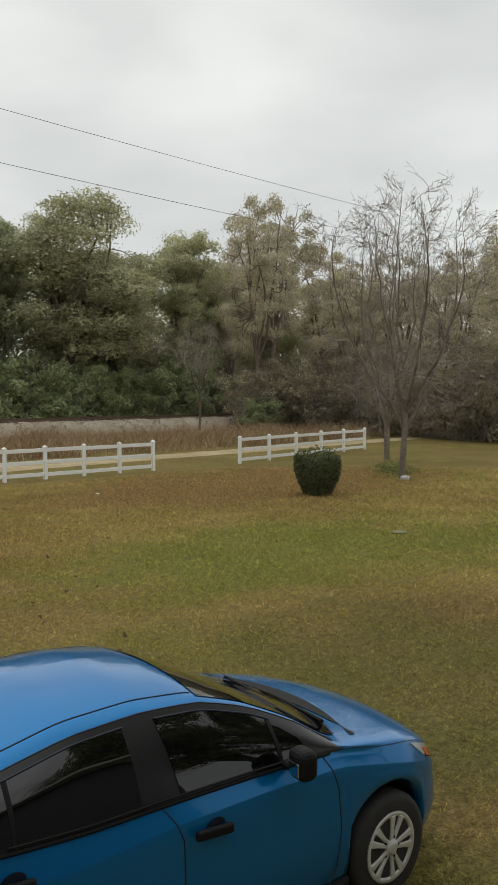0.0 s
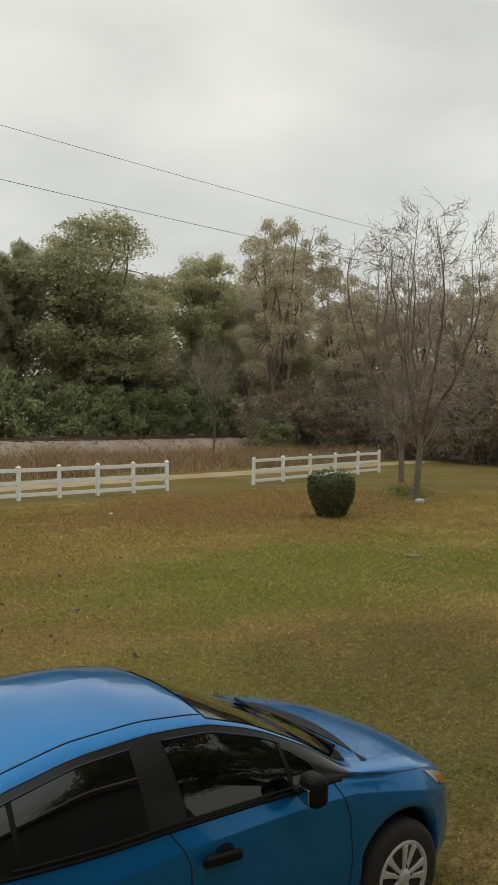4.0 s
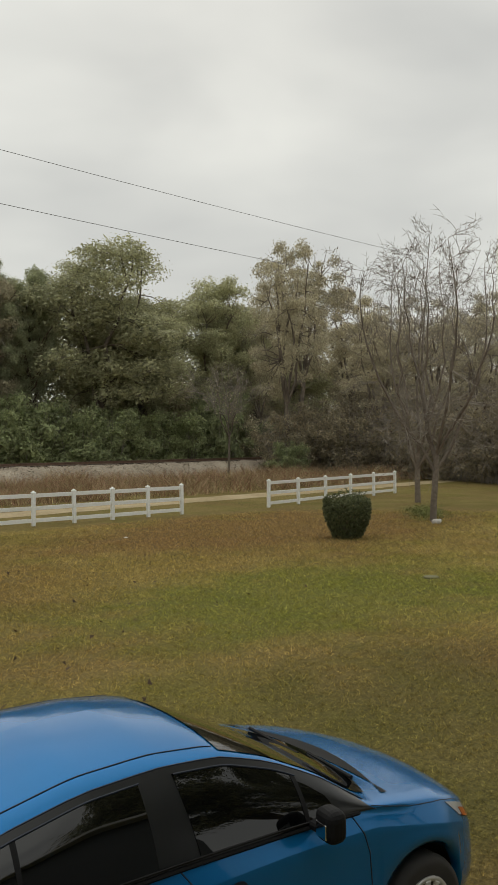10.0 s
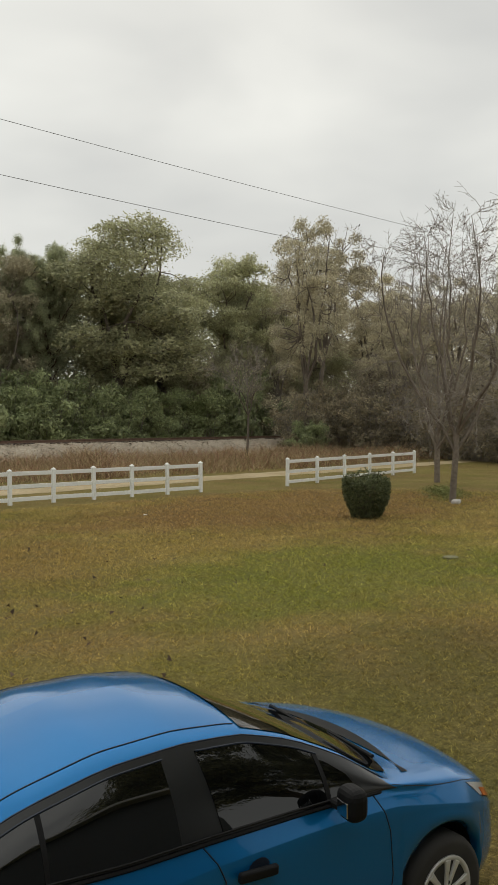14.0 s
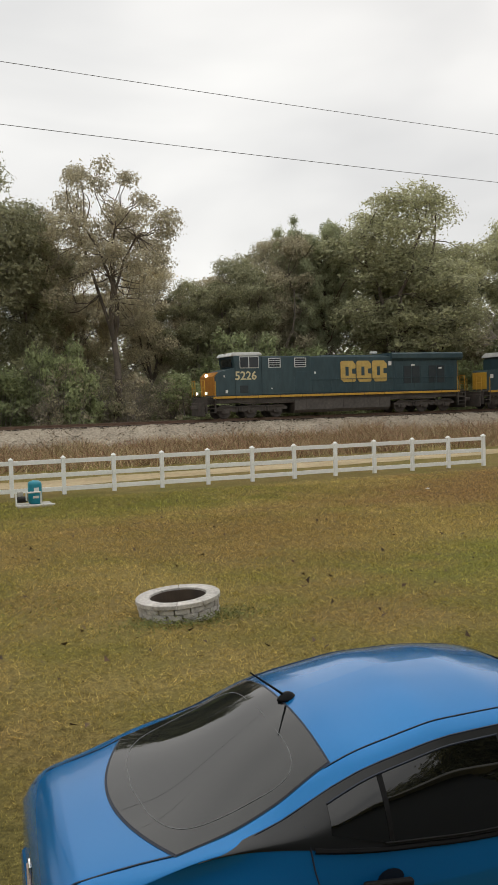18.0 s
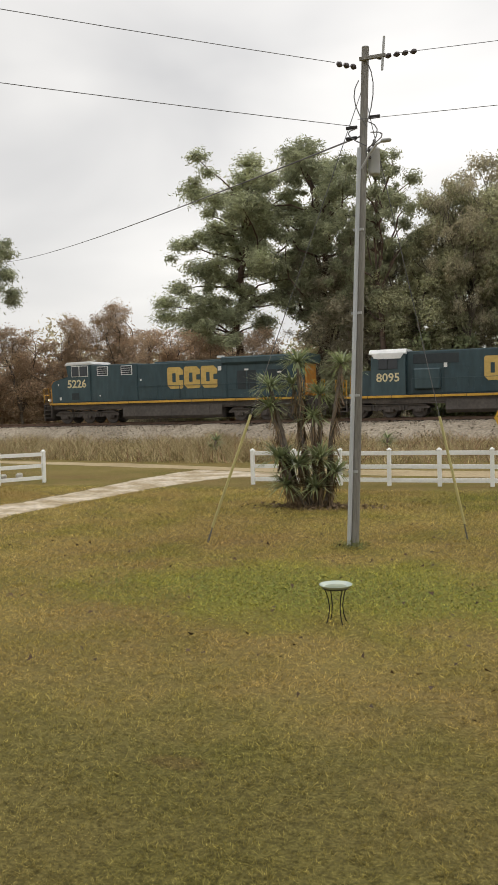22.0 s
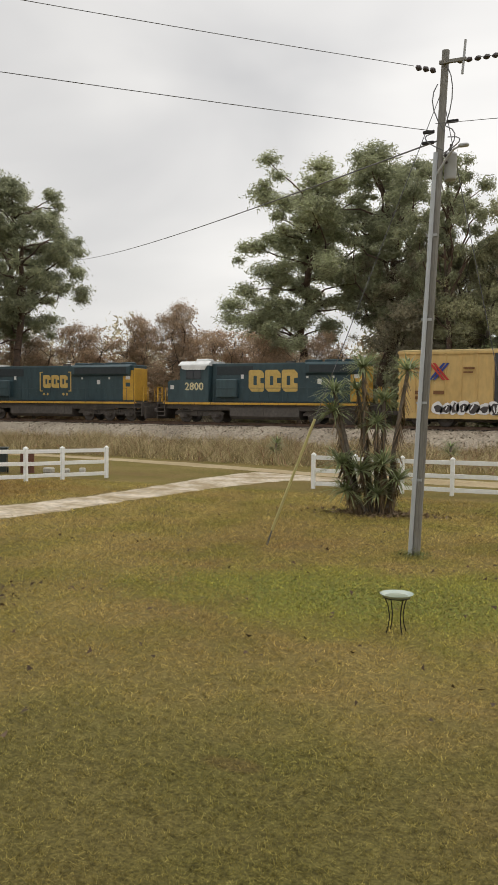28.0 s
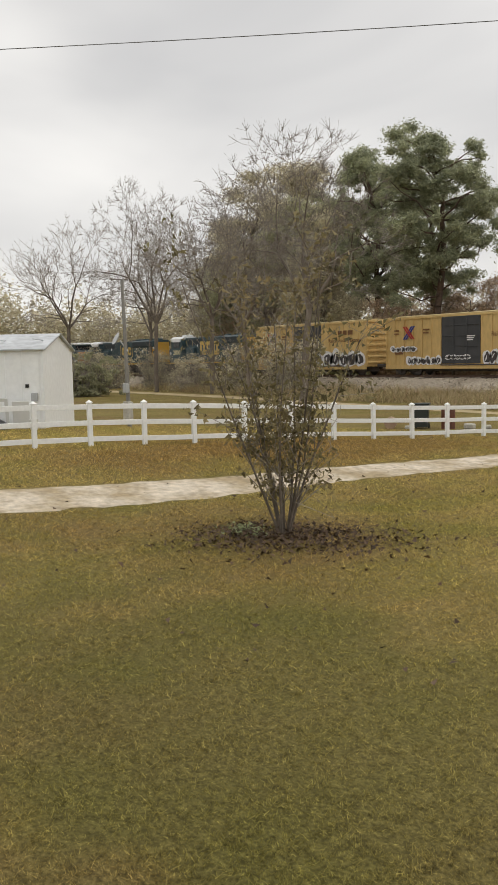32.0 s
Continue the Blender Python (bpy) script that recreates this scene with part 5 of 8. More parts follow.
def emd_loco(number, L, axles, label, brackets, cap, six):
    """A narrow-hood road switcher: short nose, set-back cab, long hood with fans."""
    deck = 1.52
    tank = ((L * 0.36, L * 0.66), (0.3, 1.12))
    ob = loco_base("locomotive", label, L, axles, deck, tank, (3.8, L - 3.8), 1.95 if axles == 3 else 2.6)
    nose_x, cab0, cab1 = (1.25, 2.75, 5.0) if six else (1.0, 2.35, 4.7)
    part("nose", prism([(nose_x, deck), (nose_x, deck + 1.45), (nose_x + 0.15, deck + 1.6), (cab0 + 0.1, deck + 1.66), (cab0 + 0.1, deck)], "y", -0.95, 0.95), M_BLUE, ob)
    part("nose_front", box(0.06, 1.8, 1.35, nose_x - 0.02, 0, deck + 0.75, 0.02), M_YEL, ob, "yellow nose front")
    cab = part("cab", prism([(cab0, deck), (cab0, deck + 2.45), (cab0 + 0.35, deck + 2.72), (cab1, deck + 2.72), (cab1, deck)], "y", -1.5, 1.5), M_BLUE, ob)
    o = [(-1.56, deck + 2.66), (-1.56, deck + 2.74), (-1.1, deck + 3.0), (1.1, deck + 3.0), (1.56, deck + 2.74), (1.56, deck + 2.66)]
    part("cab_roof", prism(o, "x", cab0 - 0.12, cab1 + 0.05), M_CABWHITE, ob, "white cab roof")
    part("cab_visor", prism([(cab0 + 0.2, deck + 2.42), (cab0 + 0.1, deck + 2.66), (cab1 - 0.1, deck + 2.66), (cab1 - 0.3, deck + 2.36), (cab0 + 0.5, deck + 2.36)], "y", -1.6, -1.5), M_CABWHITE, cab)
    for a, b in ((0.55, 1.1), (1.16, 1.72)):
        part("window_frame", box(b - a + 0.08, 0.03, 0.7, cab0 + (a + b) / 2, -1.505, deck + 2.02, 0.006), M_GRILLE, cab)
        part("pane", box(b - a, 0.03, 0.6, cab0 + (a + b) / 2, -1.52, deck + 2.02), M_GLASS_DARK, cab)
    lettering("number", number, 0.78, M_NUMBER, ob, (cab0 + cab1) / 2, -1.51, deck + 1.12, bold=0.016)
    end = L - 1.5
    h1, z1 = 0.98, deck + 2.82
    part("hood", box(end - cab1, h1 * 2, z1 - deck, (end + cab1) / 2, 0, (z1 + deck) / 2, 0.07, segments=2), M_BLUE, ob)
    part("blower_duct", box(1.7, 0.5, 1.35, cab1 + 1.35, -1.15, deck + 1.0, 0.08), M_BLUE, ob)
    part("filter_hatch", box(2.9, 0.05, 0.62, cab1 + 1.9, -h1 - 0.01, deck + 2.3, 0.01), M_GRILLE, ob)
    o = [(-h1 - 0.02, deck + 1.95), (-h1 - 0.28, deck + 2.1), (-h1 - 0.28, deck + 2.68), (-h1 + 0.1, deck + 2.86), (h1 - 0.1, deck + 2.86), (h1 + 0.28, deck + 2.68), (h1 + 0.28, deck + 2.1), (h1 + 0.02, deck + 1.95)]
    r0 = end - (5.6 if six else 4.2)
    part("radiator_section", prism([(a, b) for a, b in o], "x", r0, end - 0.25), M_BLUE, ob)
    part("radiator_grille", box(end - r0 - 0.8, 0.03, 0.5, (r0 + end) / 2 - 0.1, -h1 - 0.295, deck + 2.38), M_GRILLE, ob)
    for i in range(4 if six else 3):
        bm = lathe([(0.62, 0), (0.62, 0.16), (0.55, 0.2), (0.1, 0.14)], 18, m=Matrix.Translation((end - 1.1 - 1.45 * i, 0, z1 + 0.02)))
        part("roof_fan", bm, M_BLUE, ob)
    part("exhaust_stack", box(0.6, 0.3, 0.18, (cab1 + end) / 2, 0, z1 + 0.08, 0.02), M_FRAME, ob)
    part("hood_end", box(0.08, 1.9, 2.5, end + 0.02, 0, deck + 1.32, 0.03), M_YEL, ob, "yellow hood end")
    part("end_stripe", box(0.95, 2 * h1 + 0.06, 2.3, end - 0.5, 0, deck + 1.25, 0.02), M_YEL, ob)
    for k, zz in enumerate((1.7, 1.15)):
        part("end_mark", plate([(end - 0.7, deck + zz), (end - 0.3, deck + zz), (end - 0.3, deck + zz + 0.3), (end - 0.7, deck + zz + 0.3)], -h1 - 0.04), M_BLUE if k else M_WHITE, ob)
    panel_lines(ob, cab1 + 2.4, end - 1.2, deck + 0.12, deck + 1.75, -h1 - 0.005, 0.72)
    bx = (cab1 + end) / 2 - (0.4 if six else 0.9)
    brand_blocks(ob, bx, deck + 1.55, 2.5 if brackets else 3.85, 1.05 if brackets else 1.55, -h1 - 0.03, M_MARK, brackets)
    handrails(ob, cab1 + 0.4, L - 1.8, deck)
    small_marks(ob, [(cab1 + 2.5, deck + 1.85, 0.22, 0.3), (bx + 2.6, deck + 1.8, 0.16, 0.16), (end - 3.2, deck + 1.5, 0.3, 0.34), (end - 2.2, deck + 1.8, 0.16, 0.18), (nose_x + 0.4, deck + 1.1, 0.3, 0.3)], -h1 - 0.03)
    if cap:
        part("roof_unit", box(1.0, 1.0, 0.22, cab0 + 1.3, 0, deck + 3.1, 0.06), M_CABWHITE, ob)
    return ob


def boxcar(label):
    """A ribbed yellow boxcar with a black plug door, markings and spray paint."""
    L, z0, z1 = 15.9, 0.55, 4.95
    ob = thing("boxcar", Matrix(), label, "boxcar", group="yellow boxcars")
    body = part("body", box(L, 2.9, z1 - z0 - 0.25, L / 2, 0, (z0 + z1) / 2 + 0.1, 0.03), M_BOXY, ob)
    o = [(-1.52, z1 - 0.06), (-1.52, z1 + 0.02), (0, z1 + 0.16), (1.52, z1 + 0.02), (1.52, z1 - 0.06)]
    part("roof", prism(o, "x", -0.03, L + 0.03), M_BOXROOF, ob)
    part("top_sill", box(L, 0.06, 0.16, L / 2, -1.5, z1 - 0.14, 0.01), M_BOXY, ob)
    part("side_sill", box(L, 0.08, 0.34, L / 2, -1.48, z0 + 0.17, 0.01), M_BOXY, ob)
    d0, d1 = 6.15, 9.95
    xs = [0.08 + i * (d0 - 0.2) / 6 for i in range(7)] + [d1 + 0.1 + i * (L - d1 - 0.2) / 6 for i in range(7)]
    for x in xs:
        part("side_rib", box(0.1, 0.08, z1 - z0 - 0.5, x, -1.49, (z0 + z1) / 2 + 0.1, 0.015), M_BOXY, ob)
    for k in range(8):
        for e in (0, 1):
            part("end_corrugation", box(0.16, 2.7, 0.2, -0.03 if not e else L + 0.03, 0, z0 + 0.6 + k * 0.53, 0.03), M_BOXY, ob)
    door = part("plug_door", box(d1 - d0, 0.1, z1 - z0 - 0.62, (d0 + d1) / 2, -1.49, (z0 + z1) / 2 + 0.12, 0.02), M_DOORBLACK, ob, "black sliding plug door")
    for k in range(4):
        part("door_rib", box(d1 - d0 - 0.2, 0.05, 0.07, (d0 + d1) / 2, -1.555, z0 + 0.95 + k * 0.85, 0.01), M_DOORBLACK, door)
    for x in (d0 + 1.25, d1 - 1.25):
        part("door_bar", rod((x, -1.57, z0 + 0.4), (x, -1.57, z1 - 0.4), 0.035, sides=6), M_DOORBLACK, door)
    part("door_track", box(d1 - d0 + 3.2, 0.12, 0.1, (d0 + d1) / 2 + 1.5, -1.53, z0 + 0.33, 0.01), M_FRAME, ob)
    part("underframe", box(L - 0.6, 1.0, 0.4, L / 2, 0, z0 - 0.02, 0.02), M_FRAME, ob)
    for x in (-0.45, L + 0.45):
        part("coupler", box(0.9, 0.26, 0.28, x, 0, 0.86, 0.05), M_FRAME, ob)
    for s in (0.35, L - 0.35):
        for k in range(7):
            part("grab_iron", rod((s - 0.22, -1.54, z0 + 0.5 + 0.36 * k), (s + 0.22, -1.54, z0 + 0.5 + 0.36 * k), 0.014, sides=5), M_BOXY, ob) if k < (3 if s < 1 else 7) else None
    for x in (2.1, L - 2.1):
        truck(ob, x, 2, 1.75).scale = (1, 1, 0.92)
    # crossing-bars mark, plain blocks for the owner's mark, and its words
    y = -1.535
    cx, cz = 2.65, 3.6
    for s, m in ((1, M_BLUEMARK), (-1, M_RED)):
        for off in (-0.13, 0.13):
            o = [(cx - 0.55 + off, cz - s * 0.55), (cx - 0.37 + off, cz - s * 0.55), (cx + 0.55 + off, cz + s * 0.55), (cx + 0.37 + off, cz + s * 0.55)]
            part("cross_bar", plate(o, y - (0.02 if s < 0 else 0), 0.012), m, ob)
    for k, (a, w) in enumerate(((12.3, 0.5), (12.95, 0.5), (13.6, 0.62))):
        part("owner_mark", plate([(a, 3.72), (a + w, 3.72), (a + w, 4.12), (a, 4.12)], y), M_BROWNINK, ob)
    lettering("slogan", "Railcar Pooling Experts", 0.5, M_BROWNINK, ob, 13.15, y, 3.22, bold=0.004, stretch=0.92)
    for (a, z, w, h) in ((1.0, 3.75, 0.55, 0.13), (1.0, 3.5, 0.55, 0.1), (4.2, 3.75, 0.7, 0.13), (4.2, 3.5, 0.6, 0.1), (1.1, 2.15, 0.7, 0.22), (1.1, 1.8, 0.9, 0.2), (2.3, 2.15, 0.7, 0.22), (8.7, 3.1, 0.8, 0.09), (8.7, 2.95, 0.7, 0.09), (8.7, 2.8, 0.6, 0.09)):
        part("stencil_bar", plate([(a, z), (a + w, z), (a + w, z + h), (a, z + h)], y - (0.04 if d0 < a < d1 else 0)), M_BROWNINK if not d0 < a < d1 else M_WHITE, ob)
    return ob


def spray(ob, seed, spans):
    """Unreadable spray paint: fat leaning bubbles, black inside a white halo, with white streaks."""
    rng = random.Random(seed)
    y = -1.54

    def blob(cx, cz, rx, rz, lean, rough, k=16):
        ph = rng.uniform(0, 6.28)
        pts = []
        for i in range(k):
            a = 2 * math.pi * i / k
            q = 1 + rough * math.sin(3 * a + ph) + rough * 0.7 * math.sin(5 * a + 2 * ph)
            pts.append((cx + rx * q * math.cos(a) + lean * rz * math.sin(a), cz + rz * q * math.sin(a)))
        return pts

    for x0, x1, z0, z1, step in spans:
        x = x0
        while x < x1:
            w = step * rng.uniform(0.8, 1.35)
            h = (z1 - z0) * rng.uniform(0.7, 1.0)
            lean = rng.uniform(-0.2, 0.3)
            cx, cz = x + w / 2, z0 + h * 0.5
            part("spray_halo", plate(blob(cx, cz, w * 0.68, h * 0.54, lean, 0.07), y, 0.008), M_SPRAYW, ob)
            part("spray_fill", plate(blob(cx + w * 0.05, cz - h * 0.02, w * rng.uniform(0.3, 0.46), h * rng.uniform(0.3, 0.42), lean, 0.12), y - 0.014, 0.006), M_SPRAYB, ob)
            if rng.random() < 0.8:
                part("spray_streak", plate(blob(cx + w * rng.uniform(-0.15, 0.2), cz + h * rng.uniform(-0.1, 0.1), w * 0.08, h * rng.uniform(0.12, 0.3), lean + rng.uniform(-0.4, 0.4), 0.1, 8), y - 0.026, 0.006), M_SPRAYW, ob)
            x += w * 0.98


SPEED, AT = -13.9, 20.0
TRAIN = [(ge_loco("5226", 1, "dark blue locomotive with a white cab roof leading the train", False), -9.85),
         (emd_loco("8095", 20.9, 3, "weathered blue six-axle locomotive with a yellow stripe", False, False, True), 13.0),
         (ge_loco("369", -1, "dark blue locomotive running with its cab trailing", True, vents=False), 34.5),
         (emd_loco("4086", 20.4, 3, "dark teal six-axle locomotive with a white cab roof", True, False, True), 57.0),
         (emd_loco("2800", 17.8, 2, "blue four-axle locomotive with a white peaked cab", False, True, False), 77.9)]
box_a, box_b = boxcar("yellow ribbed boxcar with a black door and spray paint"), boxcar("dirty yellow boxcar with a black door and white spray paint")
spray(box_a, 3, [(2.3, 5.9, 0.85, 1.75, 0.6), (10.1, 14.9, 0.85, 2.45, 1.0), (6.6, 9.7, 1.2, 2.0, 0.6)])
spray(box_b, 8, [(0.6, 2.9, 2.0, 2.55, 0.5), (2.4, 5.9, 0.9, 1.7, 0.55), (10.3, 15.2, 0.9, 2.2, 0.75), (6.6, 8.6, 1.3, 1.7, 0.4)])
TRAIN += [(box_a, 96.7), (box_b, 115.0)]


def motions():
    for ob, u in TRAIN:
        walk(ob, [(t, pose(u + SPEED * (t - AT), TRACK_Y, RAIL_Z)) for t in (0.0, 8.0, 16.0, 24.0, 32.0)])


# ---- the blue sedan ----
M_CAR = mat("metallic_blue_paint", (0.003, 0.148, 0.395), (0.003, 0.14, 0.375), rough=0.2, metal=0.4, big=0.8, coat=0.4, spec=0.1)
M_CARGLASS = mat("tinted_car_glass", (0.0012, 0.0016, 0.0018), (0.002, 0.0024, 0.0026), rough=0.015, big=0.7, spec=0.75)
M_REARGLASS = mat("grey_rear_glass", (0.009, 0.0105, 0.0105), (0.012, 0.0135, 0.0135), rough=0.02, big=0.7, spec=0.5)
M_TRIM = mat("black_plastic_trim", (0.007, 0.007, 0.0075), (0.01, 0.01, 0.0105), rough=0.6, big=3, spec=0.16)
M_RUBBER = mat("dusty_tyre_rubber", (0.018, 0.017, 0.016), (0.03, 0.028, 0.026), rough=0.85, big=4)
M_SILVER = mat("silver_wheel_cover", (0.62, 0.61, 0.6), (0.5, 0.5, 0.49), rough=0.4, metal=0.35, big=4)
M_AMBER = mat("amber_lens", (0.55, 0.13, 0.03), rough=0.15)
M_CLEAR = mat("clear_lamp_lens", (0.5, 0.52, 0.54), (0.35, 0.36, 0.38), rough=0.1, metal=0.3, big=6)
M_REDLENS = mat("red_lamp_lens", (0.3, 0.012, 0.012), rough=0.12)
M_CHROME = mat("bright_chrome", (0.75, 0.75, 0.75), rough=0.12, metal=1.0)
M_PRINT = mat("pale_printed_line", (0.2, 0.21, 0.21), rough=0.5)
M_PILLAR = mat("satin_black_window_surround", (0.006, 0.0068, 0.0075), (0.008, 0.0088, 0.0096), rough=0.3, big=3, spec=0.5)
M_PLATE = mat("pale_pink_plate", (0.45, 0.30, 0.25), (0.5, 0.4, 0.36), rough=0.5, big=8)
M_SEAM = mat("dark_panel_gap", (0.004, 0.012, 0.03), rough=0.6)

CX = np.array([2.13, 2.09, 1.96, 1.82, 1.6, 1.35, 1.2, 1.0, 0.75, 0.45, 0.15, -0.2, -0.6, -1.0, -1.2, -1.35, -1.55, -1.7, -1.85, -2.0, -2.2, -2.3, -2.34])
C_TOP = np.array([0.6, 0.71, 0.815, 0.88, 0.945, 0.985, 1, 1.075, 1.2, 1.347, 1.485, 1.548, 1.554, 1.474, 1.4, 1.33, 1.235, 1.17, 1.12, 1.095, 1.065, 1.03, 0.88])
C_BELT = np.array([0.52, 0.6, 0.695, 0.76, 0.835, 0.895, 0.93, 0.975, 0.995, 1.015, 1.028, 1.042, 1.05, 1.082, 1.108, 1.13, 1.14, 1.125, 1.085, 1.04, 0.99, 0.98, 0.85])
C_BELTW = np.array([0.42, 0.53, 0.675, 0.745, 0.8, 0.822, 0.828, 0.832, 0.835, 0.836, 0.836, 0.835, 0.832, 0.826, 0.815, 0.79, 0.75, 0.715, 0.7, 0.69, 0.66, 0.6, 0.52])
C_BODYW = np.array([0.52, 0.62, 0.735, 0.8, 0.86, 0.872, 0.876, 0.876, 0.876, 0.876, 0.876, 0.876, 0.876, 0.872, 0.87, 0.868, 0.862, 0.852, 0.84, 0.82, 0.77, 0.7, 0.6])
C_RAILW = np.array([0.4, 0.5, 0.58, 0.63, 0.68, 0.725, 0.755, 0.762, 0.7, 0.64, 0.615, 0.617, 0.635, 0.662, 0.674, 0.682, 0.68, 0.66, 0.63, 0.6, 0.57, 0.56, 0.45])
C_RAILZ = np.array([0.56, 0.65, 0.745, 0.82, 0.89, 0.94, 0.968, 1.002, 1.172, 1.312, 1.402, 1.432, 1.424, 1.36, 1.295, 1.225, 1.17, 1.14, 1.105, 1.075, 1.045, 1.005, 0.87])
AXLE_F, AXLE_R, ARCH = 1.38, -1.24, 0.365


def smooth_at(x, values):
    """A smooth curve through the stations of the car's length."""
    taps = np.linspace(-0.13, 0.13, 9)
    share = np.exp(-(taps / 0.065) ** 2)
    return sum(np.interp(x + o, CX[::-1], values[::-1]) * w for o, w in zip(taps, share / share.sum()))


def shoulder(x):
    """How far below the windows the crease of the flank lies."""
    return np.interp(x, [-1.6, -0.9, -0.2, 0.4, 1.0, 1.6, 2.0], [0.22, 0.155, 0.105, 0.09, 0.085, 0.1, 0.09])


def flank(x, z, out=0.0):
    """Half the car's width at a height on its window side."""
    zb, zr = smooth_at(x, C_BELT), smooth_at(x, C_RAILZ)
    yb, yr = smooth_at(x, C_BELTW), smooth_at(x, C_RAILW)
    t = np.clip((z - zb) / np.maximum(zr - zb, 0.02), -0.6, 1)
    low = smooth_at(x, C_BODYW)
    up = yb + (yr - yb) * t + 0.028 * np.sin(np.pi * np.clip(t, 0, 1))
    down = yb + (low - yb) * np.clip((zb - z) / shoulder(x), 0, 1) ** 0.9
    return np.where(t >= 0, up, down) + out


def body_mesh():
    xs = np.unique(np.concatenate([np.linspace(-2.34, 2.13, 110), AXLE_F + np.linspace(-ARCH, ARCH, 31), AXLE_R + np.linspace(-ARCH, ARCH, 31)]))
    rows = []
    for x in xs:
        zb, zr, zt = smooth_at(x, C_BELT), smooth_at(x, C_RAILZ), smooth_at(x, C_TOP)
        yr, low = smooth_at(x, C_RAILW), smooth_at(x, C_BODYW)
        sill = float(np.interp(x, [-2.34, -2.15, -1.7, 1.8, 2.0, 2.13], [0.36, 0.27, 0.2, 0.2, 0.22, 0.3]))
        for ax in (AXLE_F, AXLE_R):
            if abs(x - ax) < ARCH:
                sill = max(sill, 0.295 + math.sqrt(ARCH ** 2 - (x - ax) ** 2))
        sill = min(sill, zb - 0.1)
        pts = [(0.0, sill), (low - 0.22, sill), (low - 0.05, sill + 0.004)]
        crease = max(zb - float(shoulder(x)), sill + 0.05)
        for k in np.linspace(0.1, 1, 9):
            z = sill + (crease - sill) * k
            pts.append((low + 0.012 * math.sin(math.pi * k) - 0.03 * max(0, 0.3 - k) / 0.3 - 0.016 * max(0.0, k - 0.55) * (1 - k) * 4, z))
        for k in (0.06, 0.3, 0.6, 1.0):
            z = crease + (zb - crease) * k
            pts.append((float(flank(x, z)), z))
        for k in np.linspace(0.14, 1, 7):
            z = zb + (zr - zb) * k
            pts.append((float(flank(x, z)), z))
        for k in (0.88, 0.74, 0.56, 0.36, 0.18, 0.0):
            pts.append((yr * k, zr + (zt - zr) * (1 - k ** 2.2)))
        rows.append(pts)
    n = len(rows[0])
    v, f = [], []
    for side in (-1, 1):
        o = len(v)
        for x, pts in zip(xs, rows):
            v += [(x, side * y, z) for y, z in pts]
        for i in range(len(xs) - 1):
            for j in range(n - 1):
                a = o + i * n + j
                q = (a, a + n, a + n + 1, a + 1)
                f.append(q if side < 0 else q[::-1])
    half = len(xs) * n
    for e in (0, len(xs) - 1):
        for j in range(n - 1):
            a = e * n + j
            q = (a, a + 1, half + a + 1, half + a)
            f.append(q if e == 0 else q[::-1])
    me = mesh_from("body", v, f, M_CAR, True)
    me.materials.append(M_TRIM)
    idx = np.zeros(len(f), np.int32)
    per = (len(xs) - 1) * (n - 1)
    for s in range(2):
        idx[s * per:(s + 1) * per].reshape(len(xs) - 1, n - 1)[:, :2] = 1
    me.polygons.foreach_set("material_index", idx)
    return me


def pane(bm, thick):
    """Gives a curved sheet its thickness, with a crisp rim."""
    bmesh.ops.recalc_face_normals(bm, faces=bm.faces)
    bmesh.ops.solidify(bm, geom=bm.faces[:], thickness=thick)
    bmesh.ops.recalc_face_normals(bm, faces=bm.faces)
    for e in bm.edges:
        if len(e.link_faces) == 2 and e.calc_face_angle() > 0.7:
            e.smooth = False
    return bm


def side_patch(x0b, x0t, x1b, x1t, low, high, out, side, nx=16, nz=6, thick=0.006):
    """A pane on the window side, between two slanting ends; low and high give heights along x."""
    bm = bmesh.new()
    grid = []
    for i in range(nx + 1):
        col = []
        for j in range(nz + 1):
            t, s = j / nz, i / nx
            x = (x0b + (x0t - x0b) * t) * (1 - s) + (x1b + (x1t - x1b) * t) * s
            z = float(low(x) + (high(x) - low(x)) * t)
            col.append(bm.verts.new((x, side * float(flank(x, z, out)), z)))
        grid.append(col)
    for i in range(nx):
        for j in range(nz):
            q = (grid[i][j], grid[i + 1][j], grid[i + 1][j + 1], grid[i][j + 1])
            bm.faces.new(q if side > 0 else q[::-1])
    return pane(bm, thick)


def top_patch(x0, x1, edge, out, nx=10, ny=14, pinch=0.0, edge_end=None):
    """Glass or a strip over the top of the car from x0 to x1; edge: the share of the half width that it covers."""
    bm = bmesh.new()
    grid = []
    for i in range(nx + 1):
        row = []
        for j in range(ny + 1):
            k = (2 * j / ny - 1) * (edge + ((edge if edge_end is None else edge_end) - edge) * i / nx)
            x = x0 + (x1 - x0) * i / nx
            x += pinch * (k ** 2) * (1 - i / nx)
            zr, zt, yr = smooth_at(x, C_RAILZ), smooth_at(x, C_TOP), smooth_at(x, C_RAILW)
            row.append(bm.verts.new((x, yr * k, float(zr + (zt - zr) * (1 - abs(k) ** 2.2)) + out)))
        grid.append(row)
    for i in range(nx):
        for j in range(ny):
            bm.faces.new((grid[i][j], grid[i + 1][j], grid[i + 1][j + 1], grid[i][j + 1]))
    bmesh.ops.recalc_face_normals(bm, faces=bm.faces)
    if bm.faces[0].normal.z < 0:
        bmesh.ops.reverse_faces(bm, faces=bm.faces)
    return bm


